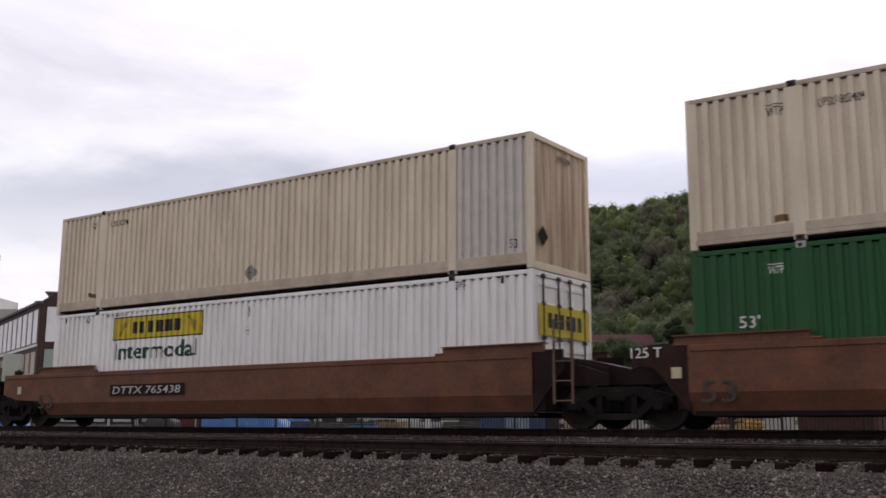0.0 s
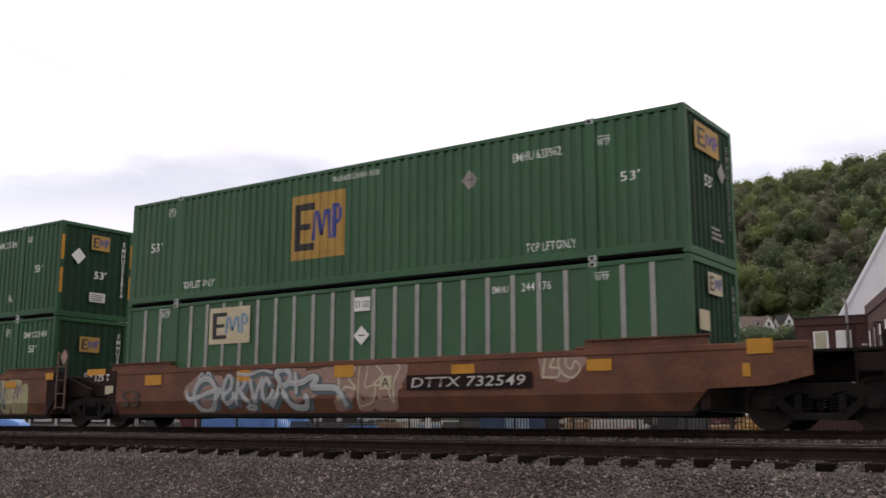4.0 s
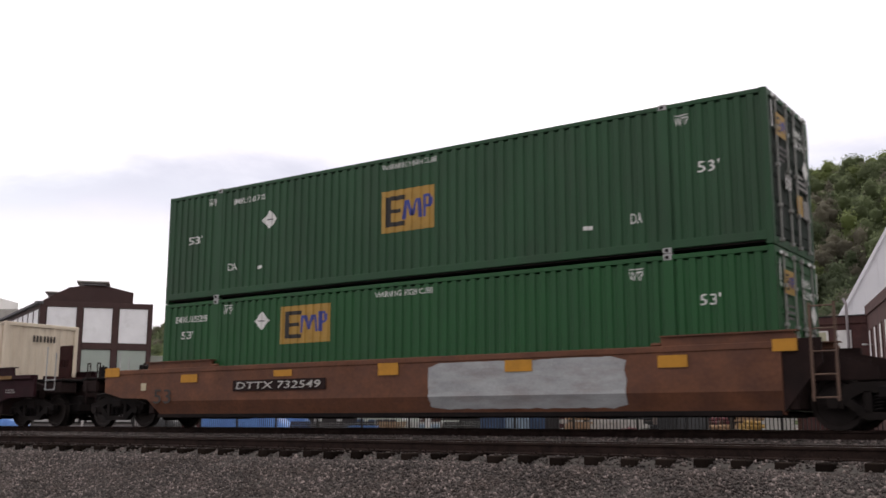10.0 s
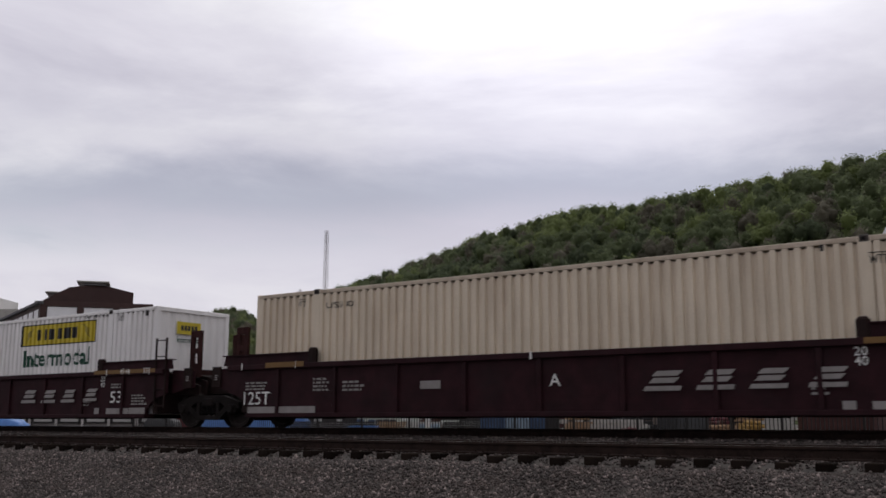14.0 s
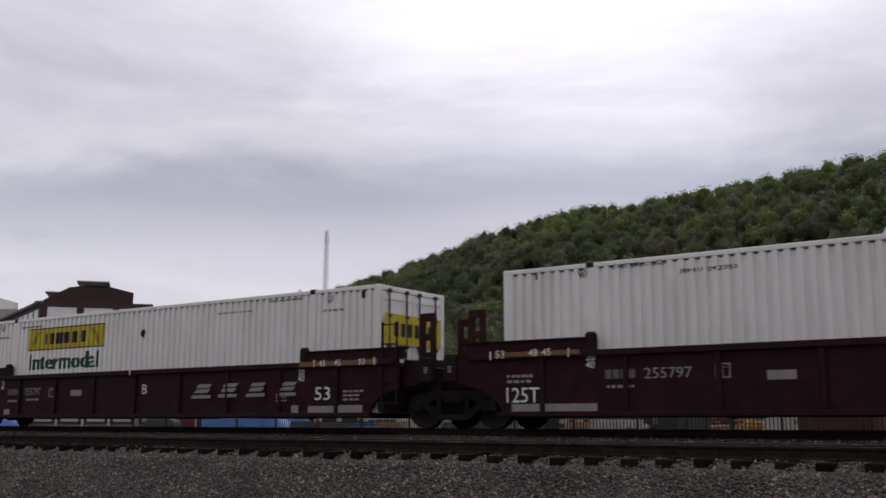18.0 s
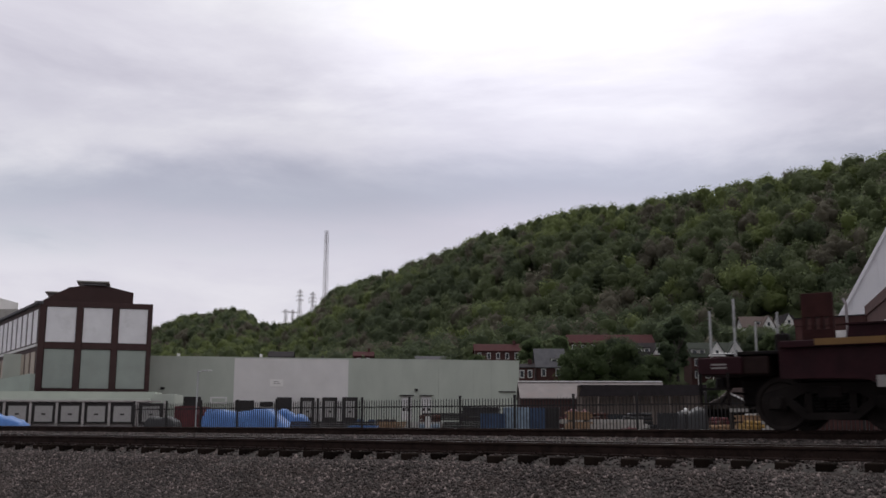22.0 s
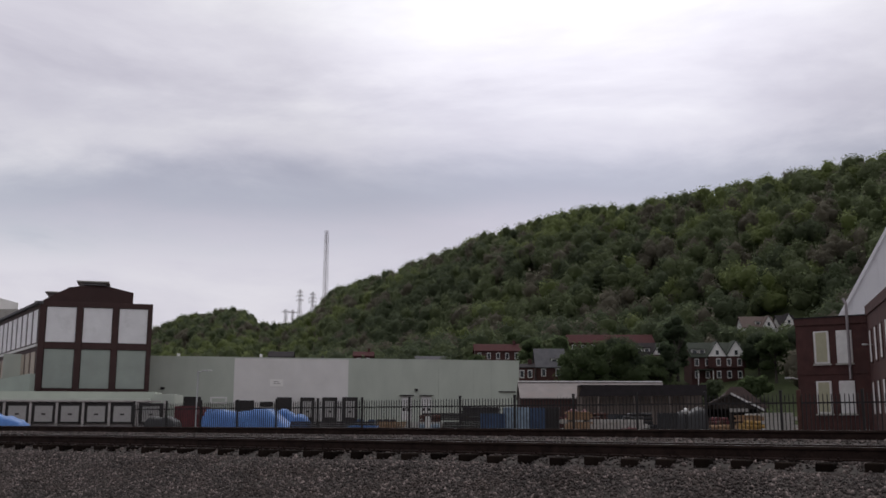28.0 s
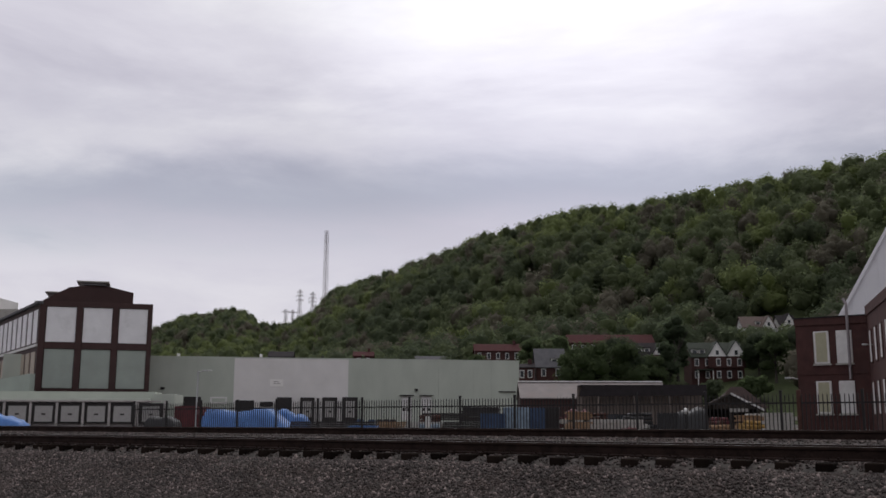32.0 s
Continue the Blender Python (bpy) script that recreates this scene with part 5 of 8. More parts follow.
def hillside():
    bs = [-2.2 + 0.04 * i for i in range(111)]
    ss = [0, 0.03, 0.06, 0.09, 0.12, 0.16, 0.2, 0.26, 0.32, 0.36, 0.42, 0.5, 0.6, 0.72, 0.85, 0.93, 1.0, 1.15, 1.3, 2.0, 4.0]
    verts, faces = [], []
    for b in bs:
        ry, _ = ridge_at(b)
        for s in ss:
            y = FOOT_Y + s * (ry - FOOT_Y)
            verts.append((b * y, y, hill_z(b * y, y) + (0.15 if s else -0.4)))
    n = len(ss)
    for i in range(len(bs) - 1):
        for j in range(n - 1):
            faces.append((i * n + j, (i + 1) * n + j, (i + 1) * n + j + 1, i * n + j + 1))
    me = bpy.data.meshes.new("hillside")
    me.from_pydata(verts, [], faces)
    me.materials.append(M["hill_floor"])
    return tagged(new("hillside", me), "wooded green hillside rising behind the town", "hill", kind="structure")


# houses that stay in sight over the trees before them: x, y, half width, height of the lowest wall in sight
HOUSE_SPOTS = [(-109.5, 194, 7, 6), (-81, 225, 8, 11.5), (-96.5, 222, 5, 15.5), (-87.5, 285, 6.5, 29.0), (-82.5, 291, 3.5, 29.2), (-113.5, 238, 11.5, 19.8), (-142.5, 231, 8, 17.5), (-184, 222, 4, 20), (-163, 226, 5, 19.2), (-211, 216, 5, 21.5)]


def leaf_cloud(rng, centres, radii, squash, counts, size):
    """Small leaf sprays on the skins of many lumps: arrays of quad corners, facing outwards."""
    idx = np.repeat(np.arange(len(centres)), counts)
    n = len(idx)
    d = rng.normal(size=(n, 3))
    d /= np.linalg.norm(d, axis=1)[:, None]
    d[:, 2] = np.where(d[:, 2] < -0.35, -d[:, 2], d[:, 2])
    r = radii[idx] * rng.uniform(0.72, 1.06, n)
    p = centres[idx] + d * r[:, None] * np.array([1, 1, squash])
    nrm = d + rng.normal(scale=0.45, size=(n, 3))
    nrm /= np.linalg.norm(nrm, axis=1)[:, None]
    t = np.cross(nrm, rng.normal(size=(n, 3)))
    t /= np.linalg.norm(t, axis=1)[:, None] + 1e-9
    b = np.cross(nrm, t)
    s = size[idx] if hasattr(size, "__len__") else np.full(n, size)
    a = (s * rng.uniform(0.5, 1.1, n))[:, None]
    c = (s * rng.uniform(0.35, 0.8, n))[:, None]
    q = np.stack([p - t * a, p - b * c + t * a * 0.15, p + t * a, p + b * c - t * a * 0.1], axis=1)
    return q.reshape(-1, 3)


def quads_mesh(name, corners, mat):
    n = len(corners) // 4
    me = bpy.data.meshes.new(name)
    me.vertices.add(4 * n)
    me.vertices.foreach_set("co", corners.astype(np.float32).ravel())
    me.loops.add(4 * n)
    me.loops.foreach_set("vertex_index", np.arange(4 * n, dtype=np.int32))
    me.polygons.add(n)
    me.polygons.foreach_set("loop_start", np.arange(0, 4 * n, 4, dtype=np.int32))
    me.update(calc_edges=True)
    me.materials.append(mat)
    return me


def crown_shape(d, lumps):
    """Radius factor of a crown in the directions d: a dome with rounded boughs."""
    k = np.clip(np.einsum("nk,nlk->nl", d, lumps), 0, 1) ** 5
    return 0.72 + 0.36 * k.max(axis=1)


def crown_mesh(name, crowns, mat, per_crown, leaf, rng, inner=0.74, shell=(0.62, 1.28), tumble=0.5):
    """Many crowns in one mesh: a closed inner dome each, and small leaf sprays on it."""
    c = np.array([q[:3] for q in crowns], float)
    rad = np.array([q[3:5] for q in crowns], float)
    n = len(c)
    lumps = rng.normal(size=(n, 6, 3))
    lumps[:, :, 2] = np.abs(lumps[:, :, 2]) * 0.9 - 0.1
    lumps /= np.linalg.norm(lumps, axis=2)[:, :, None]
    bm = bmesh.new()
    bmesh.ops.create_icosphere(bm, subdivisions=1, radius=1.0)
    sv = np.array([v.co[:] for v in bm.verts])
    sf = np.array([[v.index for v in f.verts] for f in bm.faces])
    bm.free()
    m = len(sv)
    idx = np.repeat(np.arange(n), m)
    d = np.tile(sv, (n, 1))
    r = crown_shape(d, lumps[idx]) * inner
    core = c[idx] + d * r[:, None] * rad[idx][:, [0, 0, 1]]
    faces = (sf[None] + (np.arange(n) * m)[:, None, None]).reshape(-1, 3)
    idx = np.repeat(np.arange(n), per_crown)
    N = len(idx)
    d = rng.normal(size=(N, 3))
    d /= np.linalg.norm(d, axis=1)[:, None]
    d[:, 1] = np.where((d[:, 1] > 0.3) & (rng.random(N) < 0.8), -d[:, 1], d[:, 1])
    d[:, 2] = np.where(d[:, 2] < -0.3, -d[:, 2], d[:, 2])
    p = c[idx] + d * (crown_shape(d, lumps[idx]) * rng.uniform(shell[0], shell[1], N))[:, None] * rad[idx][:, [0, 0, 1]]
    nrm = d + rng.normal(scale=tumble, size=(N, 3)) + np.array((0, -0.2, 0.3))
    nrm /= np.linalg.norm(nrm, axis=1)[:, None]
    t = np.cross(nrm, rng.normal(size=(N, 3)))
    t /= np.linalg.norm(t, axis=1)[:, None] + 1e-9
    b = np.cross(nrm, t)
    s = (leaf * rng.uniform(0.6, 1.3, N))[:, None]
    tri = np.stack([p - t * s - b * s * 0.5, p + t * s - b * s * 0.4, p + b * s * 0.9], axis=1).reshape(-1, 3)
    verts = np.concatenate([core, tri])
    faces = np.concatenate([faces, np.arange(3 * N).reshape(-1, 3) + len(core)])
    me = bpy.data.meshes.new(name)
    me.vertices.add(len(verts))
    me.vertices.foreach_set("co", verts.astype(np.float32).ravel())
    me.loops.add(faces.size)
    me.loops.foreach_set("vertex_index", faces.astype(np.int32).ravel())
    me.polygons.add(len(faces))
    me.polygons.foreach_set("loop_start", np.arange(0, faces.size, 3, dtype=np.int32))
    smooth = np.zeros(len(faces), bool)
    smooth[:n * len(sf)] = True
    me.polygons.foreach_set("use_smooth", smooth)
    me.update(calc_edges=True)
    me.materials.append(mat)
    return me


def forest():
    rng = np.random.default_rng(11)
    kinds = ["leaf_mid", "leaf_dark", "leaf_light", "leaf_bud"]
    crowns = {k: [] for k in kinds}
    x = -960.0
    while x < 130:
        step = 8.8 if x < -420 else 7.2
        y = 205.0
        while y < 660:
            px, py = x + rng.uniform(-4, 4), y + rng.uniform(-4, 4)
            y += step * rng.uniform(0.8, 1.25)
            ry, rz = ridge_at(px / py)
            s = (py - FOOT_Y) / (ry - FOOT_Y)
            if s > 1.06 or (s < 0.05 and px > -75) or (-0.36 < px / py < -0.275 and py < 222) or not -1.42 < px / py < -0.10:
                continue
            z = hill_z(px, py)
            R = rng.uniform(3.6, 7.0)
            h = min(13.2, R * rng.uniform(1.8, 2.5))
            if s > 0.9 and rng.random() < 0.15:
                # single trees stand above the crest
                h, R = h + 1.8, R * 0.75
            near = [q for q in HOUSE_SPOTS if abs(px - q[0] * py / q[1]) < q[2] + 2.5 + R * 0.5 and py < q[1] + 9]
            if any(q[1] - 3 < py < q[1] + 10 and abs(px - q[0] * py / q[1]) < q[2] + 2 for q in near):
                continue
            if near:
                room = min(1.5 + (q[3] - 1.5) * py / q[1] for q in near) - z
                if room < 0.3:
                    continue
                if room < h:
                    R *= max(0.5, room / h)
                    h = max(1.6, room)
            if rng.random() < 0.04:
                continue
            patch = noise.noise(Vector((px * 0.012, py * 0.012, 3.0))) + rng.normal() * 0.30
            # distance haze put into leaf colour: paler kinds near the crest, darker ones close by
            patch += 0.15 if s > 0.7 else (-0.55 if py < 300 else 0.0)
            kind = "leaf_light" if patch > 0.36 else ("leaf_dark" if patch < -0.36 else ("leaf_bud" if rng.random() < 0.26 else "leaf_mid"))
            # a few boughs round the stem, the highest in the middle
            for b in range(5):
                a, q, u = rng.uniform(0, math.tau), rng.uniform(0.3, 0.6) * R, (0.74 if b == 0 else rng.uniform(0.15, 0.62))
                if b == 0:
                    q *= 0.3
                rr = R * rng.uniform(0.50, 0.72)
                crowns[kind].append((px + q * math.cos(a), py + q * math.sin(a), z + h * u, rr, min(h * 0.36, rr * 1.35)))
        x += step
    for k in kinds:
        label = {"leaf_mid": "spring-green woodland covering the hillside", "leaf_dark": "dark green trees among the hillside woods", "leaf_light": "fresh yellow-green trees in the hillside woods", "leaf_bud": "grey-brown budding trees in the hillside woods"}[k]
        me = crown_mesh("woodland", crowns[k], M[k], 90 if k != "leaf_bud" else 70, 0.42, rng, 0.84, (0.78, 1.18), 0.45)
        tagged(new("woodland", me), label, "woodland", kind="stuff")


def tree(name, label, m, height, radius, leaf, seed, leaves=6000):
    rng = np.random.default_rng(seed)
    t = thing(name, label, "tree", m)
    bm = bmesh.new()
    res = bmesh.ops.create_cone(bm, cap_ends=True, segments=9, radius1=0.03 * height, radius2=0.012 * height, depth=height * 0.6, matrix=Matrix.Translation((0, 0, height * 0.3)))
    for k in range(7):
        a = k * 0.9 + rng.uniform(0, 0.5)
        z0 = height * rng.uniform(0.25, 0.5)
        tip = Vector((math.cos(a) * radius * 0.7, math.sin(a) * radius * 0.7, z0 + height * rng.uniform(0.2, 0.38)))
        rod(bm, [(0, 0, z0), tuple((Vector((0, 0, z0)) * 0.5 + tip * 0.5) + Vector((0, 0, 0.2))), tuple(tip)], 0.008 * height, 5)
    part("trunk", bm, M["bark"], t)
    n = 22
    lobes = []
    for k in range(n):
        a, u = rng.uniform(0, math.tau), rng.uniform(-0.8, 1.0)
        q = math.sqrt(max(0, 1 - u * u * 0.8)) * radius * rng.uniform(0.35, 0.8)
        rr = radius * rng.uniform(0.34, 0.48)
        lobes.append((q * math.cos(a), q * math.sin(a), height * 0.56 + u * height * 0.34, rr, rr * 0.9))
    # darker leaves than the far woods, standing in for the lack of haze up close
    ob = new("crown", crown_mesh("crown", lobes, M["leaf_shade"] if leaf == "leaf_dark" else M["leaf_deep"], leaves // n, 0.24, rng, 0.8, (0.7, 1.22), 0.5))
    ob.parent = t
    return t


def bush(name, label, m, w, h, leaf, seed, size=0.25):
    rng = np.random.default_rng(seed)
    n = 14
    cs = np.stack([rng.uniform(-w / 2, w / 2, n), rng.uniform(-w / 3, w / 3, n), rng.uniform(0.2, 0.75, n) * h], axis=1)
    q = leaf_cloud(rng, cs, rng.uniform(0.2, 0.4, n) * h, 0.8, np.full(n, 160), size)
    ob = new(name, quads_mesh(name, q, M[leaf]))
    ob.matrix_world = m
    return tagged(ob, label, "bush")


def lattice_mast(name, label, base, top_z, w0, w1, levels, arms=()):
    t = thing(name, label, "mast", pose(*base))
    H = top_z - base[2]
    for sx in (-1, 1):
        for sy in (-1, 1):
            bm = bmesh.new()
            rod(bm, [(sx * w0 / 2, sy * w0 / 2, 0), (sx * w1 / 2, sy * w1 / 2, H)], 0.12, 5)
            part("leg", bm, M["mast"], t)
    for k in range(levels):
        z0, z1 = H * k / levels, H * (k + 1) / levels
        wa, wb = w0 + (w1 - w0) * k / levels, w0 + (w1 - w0) * (k + 1) / levels
        bm = bmesh.new()
        for (ax, ay), (bx, by) in (((-1, -1), (1, -1)), ((1, -1), (1, 1)), ((1, 1), (-1, 1)), ((-1, 1), (-1, -1))):
            rod(bm, [(ax * wa / 2, ay * wa / 2, z0), (bx * wb / 2, by * wb / 2, z1)], 0.09, 4)
            rod(bm, [(bx * wa / 2, by * wa / 2, z0), (ax * wb / 2, ay * wb / 2, z1)], 0.09, 4)
            rod(bm, [(ax * wb / 2, ay * wb / 2, z1), (bx * wb / 2, by * wb / 2, z1)], 0.07, 4)
        part("brace_section", bm, M["mast"], t)
    for z, hw in arms:
        bm = bmesh.new()
        d = Vector((0.82, 0.57, 0))
        rod(bm, [tuple(-d * hw + Vector((0, 0, z))), tuple(d * hw + Vector((0, 0, z)))], 0.22, 5)
        rod(bm, [tuple(-d * hw + Vector((0, 0, z))), (0, 0, z + 1.6), tuple(d * hw + Vector((0, 0, z)))], 0.1, 4)
        part("cross_arm", bm, M["mast"], t)
        for s in (-1, 1):
            bm = bmesh.new()
            p = d * (s * hw * 0.92)
            rod(bm, [(p.x, p.y, z), (p.x, p.y, z - 1.3)], 0.14, 5)
            part("insulator", bm, M["mast"], t)
    return t


# ---- the setting behind the tracks ----
factory()
dock_building()
warehouse()
brick_building()
white_hall()
long_shed()
pavilion()
hillside()
forest()
bg = thing("grey_tower_block", "pale grey blank tower block far behind the factory", "building")
plan_block("wall", M["clad_white"], bg, [(-262, 131), (-244.5, 143.4), (-253, 156), (-271, 143)], 1, 34.2)
plan_block("lower_wing", M["concrete"], bg, [(-244.4, 143.4), (-239, 147.2), (-248, 160), (-253, 156)], 1, 30.8)

house("house", "brick house with a grey slate roof and dormers", pose(-105.6, 191, 6.0, 0, 0, 35), 6.2, 7.0, 8.0, 11.9, "brick", "roof_slate", dormers=(0.9,), base=-6)
house("house", "low dark brick house wing with a chimney", pose(-109.2, 186.5, 5.0, 0, 0, 35), 3.4, 5.0, 8.6, 9.4, "brick", "roof_dark", base=-6, chimney=True)
house("house", "red brick house with twin white gables and a porch", pose(-80.6, 225, 13.5, 0, 0, 33), 12.0, 9.0, 3.6, 7.0, "brick", "roof_slate_green", gables=((-0.2, 2.1, 7.0), (4.1, 2.2, 7.2)), dormers=(-5.0, -3.3), base=-6, porch=-3.4)
house("house", "dark-roofed house with white dormers among trees", pose(-96.5, 222, 14.0, 0, 0, 35), 7.5, 8.0, 3.9, 6.9, "brick", "roof_dark", gables=((2.6, 1.5, 6.6),), dormers=(-1.8, 0.0), base=-6)
house("house", "brown-roofed house with white gables high on the slope", pose(-89.5, 285, 26.2, 0, 0, 33), 9.0, 8.0, 3.0, 6.3, "white_paint", "roof_shingle", gables=((2.6, 1.8, 6.2),), dormers=(0.0,), base=-5)
house("house", "white-gabled house high on the wooded slope", pose(-82.9, 291, 26.8, 0, 0, 33), 4.6, 8.0, 3.2, 6.2, "white_paint", "roof_dark", gables=((0.0, 1.7, 6.4),), base=-5)
house("row_house", "long red-roofed row of brick houses on the slope", pose(-113.5, 238, 18.3, 0, 0, 34), 22.0, 8.0, 4.3, 6.6, "brick", "roof_red", base=-6)
house("row_house", "red-roofed houses half hidden by trees", pose(-142.5, 231, 16.0, 0, 0, 35), 15.0, 8.0, 5.2, 7.2, "brick", "roof_red", base=-6, chimney=True)
house("house", "small brick house with a white porch over the warehouse roof", pose(-184, 222, 17.2, 0, 0, 38), 5.5, 7.0, 3.6, 5.0, "brick", "roof_red", base=-14, chimney=True)
house("house", "grey-roofed cottage showing over the warehouse roof", pose(-163, 226, 15.4, 0, 0, 38), 8.0, 7.0, 3.0, 4.9, "white_paint", "roof_slate", base=-12)
house("house", "dark flat house with a bright white roof edge", pose(-211, 216, 17.3, 0, 0, 40), 7.0, 7.0, 4.0, 5.6, "brick", "roof_dark", base=-14)

for i, (x, y, h, r, leaf) in enumerate(((-94, 187.5, 17.5, 6.5, "leaf_mid"), (-89.4, 193, 15.5, 5.5, "leaf_mid"), (-98.6, 188, 14.5, 5.0, "leaf_mid"), (-92, 196, 17, 5.5, "leaf_dark"), (-86.8, 216, 18, 3.6, "leaf_dark"), (-85.6, 208, 13, 3.8, "leaf_dark"), (-86.6, 203, 12, 3.8, "leaf_mid"),
        (-71.5, 226, 10.5, 3.4, "leaf_dark"), (-66.5, 222, 11.5, 3.8, "leaf_mid"), (-62, 226, 12, 4.0, "leaf_dark"), (-120, 222, 14, 4.5, "leaf_mid"), (-130, 225, 13, 4.5, "leaf_light"), (-140, 214, 12, 4.5, "leaf_mid"), (-107, 225, 7, 3.5, "leaf_mid"), (-100.5, 226, 7, 3.0, "leaf_dark"), (-150, 250, 13, 5, "leaf_mid"), (-170, 236, 12, 5, "leaf_mid"), (-200, 232, 13, 5, "leaf_light"), (-66, 205, 5, 3.5, "leaf_mid"))):
    tree("tree", "leafy spring tree beside the houses" if leaf != "leaf_dark" else "dark leafy tree beside the houses", pose(x, y, hill_z(x, y) - 0.1, 0, 0, i * 50), h, r, leaf, 40 + i)

lattice_mast("radio_mast", "tall slender steel lattice radio mast on the ridge", (-533, 594, 96), 156, 3.0, 2.2, 16)
lattice_mast("power_pylon", "steel lattice power pylon with three cross arms", (-553, 586, 80), 108.5, 3.0, 0.9, 8, ((20.0, 3.0), (23.5, 3.0), (26.5, 2.4)))
lattice_mast("power_pylon", "steel lattice power pylon with three cross arms", (-541, 588, 80), 106.0, 3.0, 0.9, 8, ((18.0, 3.2), (21.0, 3.2), (24.0, 2.4)))
for x, y, top in ((-578, 596, 95), (-571, 597, 94)):
    lattice_mast("switchyard_frame", "grey steel switchyard frame beyond the trees", (x, y, 78), top, 2.6, 1.4, 6, ((top - 80, 3.4),))

# street lamp
sl = thing("street_lamp", "grey street lamp with a flat head in the yard", "street lamp", pose(-48.5, 42.4, YARD_Z))
bm = bmesh.new()
rod(bm, [(0, 0, 0), (0, 0, 4.0)], 0.055, 8)
part("pole", bm, M["pale_steel"], sl)
bm = bmesh.new()
rod(bm, [(0, 0, 3.9), (0.3, 0.21, 4.02)], 0.03, 6)
box(bm, 0.2, 0.1, 3.98, 0.75, 0.5, 4.07, 0.03)
part("lamp_head", bm, M["pale_steel"], sl)


# ---- fence ----
def fence():
    f = thing("steel_fence", "black steel picket fence along the railway yard", "fence", pose(0, 30, YARD_Z))
    top = 2.40 - YARD_Z

    def picket_bm():
        bm = bmesh.new()
        box(bm, -0.012, -0.012, 0.05, 0.012, 0.012, top - 0.04)
        v = [bm.verts.new(c) for c in ((-0.012, -0.012, top - 0.04), (0.012, -0.012, top - 0.04), (0.012, 0.012, top - 0.04), (-0.012, 0.012, top - 0.04))]
        t = bm.verts.new((0, 0, top + 0.03))
        for i in range(4):
            bm.faces.new((v[i], v[(i + 1) % 4], t))
        return bm

    def post_bm():
        bm = bmesh.new()
        box(bm, -0.035, -0.035, 0, 0.035, 0.035, top + 0.08, 0.006)
        box(bm, -0.045, -0.045, top + 0.08, 0.045, 0.045, top + 0.12, 0.01)
        return bm
    pm, qm = mesh_from("picket", picket_bm(), M["fence"]), mesh_from("fence_post", post_bm(), M["fence"])
    x, k = -38.6, 0
    rest = bmesh.new()
    while x < 6:
        sub("fence_post", qm, f, (x, 0, 0))
        for z in (0.25, top - 0.28):
            bm = bmesh.new()
            box(bm, x, -0.02, z, x + 2.285, 0.02, z + 0.045)
            part("fence_rail", bm, M["fence"], f)
        for j in range(1, 19):
            px = x + j * 2.285 / 19
            if k < 16:
                sub("picket", pm, f, (px, 0, 0))
            else:
                box(rest, px - 0.012, -0.012, 0.05, px + 0.012, 0.012, top)
        x += 2.285
        k += 1
    tagged(part("far_pickets", rest, M["fence"], f), kind="stuff")
    bm = bmesh.new()
    box(bm, -8.43, -0.06, 0, -8.31, 0.06, top + 0.12, 0.02)
    part("gate_post", bm, M["rust"], f, "thick dark gate post")
    return f


fence()


# ---- clutter of the yard ----
def draped(name, label, m, w, d, h, mat, seed, lumps=3, boxy=False):
    """A tarpaulin over a heap: a sheet with folds that reaches the ground."""
    rnd = random.Random(seed)
    hs = [(rnd.uniform(-0.3, 0.3) * w, rnd.uniform(0.7, 1.0) * h, rnd.uniform(0.3, 0.5) * w) for _ in range(lumps)]
    bm = bmesh.new()
    nx, ny = 26, 14
    g = []
    for i in range(nx + 1):
        row = []
        for j in range(ny + 1):
            x, y = (i / nx - 0.5) * w, (j / ny - 0.5) * d
            edge = min(1.0, 11.0 * (0.5 - abs(i / nx - 0.5)), 8.0 * (0.5 - abs(j / ny - 0.5)))
            z = max(hh * max(0.0, 1 - abs(x - cx) / (ww * 1.6)) ** 0.35 for cx, hh, ww in hs) * edge ** 0.3
            if boxy:
                # flat along most of its length, then down to the ground at one end
                fall = min(1.0, max(0.0, (0.66 - i / nx) / 0.3 + 1.0))
                z = h * min(1.0, 7.0 * (0.5 - abs(j / ny - 0.5)), 12.0 * i / nx) ** 0.5 * (0.35 + 0.65 * fall) * (0.94 + 0.06 * math.sin(x * 2.3)) * min(1.0, 8.0 * (1 - i / nx)) ** 0.5
            z += (0.06 if boxy else 0.16) * noise.noise(Vector((x * 1.7 + seed, y * 2.2, 0))) * edge + 0.07 * noise.noise(Vector((x * 5, y * 5, seed)))
            row.append(bm.verts.new((x, y, max(0.0, z))))
        g.append(row)
    for i in range(nx):
        for j in range(ny):
            bm.faces.new((g[i][j], g[i + 1][j], g[i + 1][j + 1], g[i][j + 1]))
    ob = new(name, mesh_from(name, bm, M[mat], True))
    ob.matrix_world = m
    return tagged(ob, label, "tarpaulin")


def stack(name, label, m, w, n, rows, mat, h=0.09, d=1.1):
    """A stack of boards, each with its own ends."""
    rnd = random.Random(n * 7 + rows)
    t = thing(name, label, "stack", m)
    for r in range(rows):
        for s in (-0.35, 0.35):
            boxpart("bearer", M["bark"], t, s * w - 0.05, -d / 2, r * n * h + r * 0.08, s * w + 0.05, d / 2, r * n * h + r * 0.08 + 0.08)
        for k in range(n):
            z = r * n * h + (r + 1) * 0.08 + k * h
            e = rnd.uniform(-0.08, 0.08)
            boxpart("board", M[mat], t, -w / 2 + e, -d / 2, z, w / 2 + e, d / 2, z + h * 0.86, 0.008)
    return t


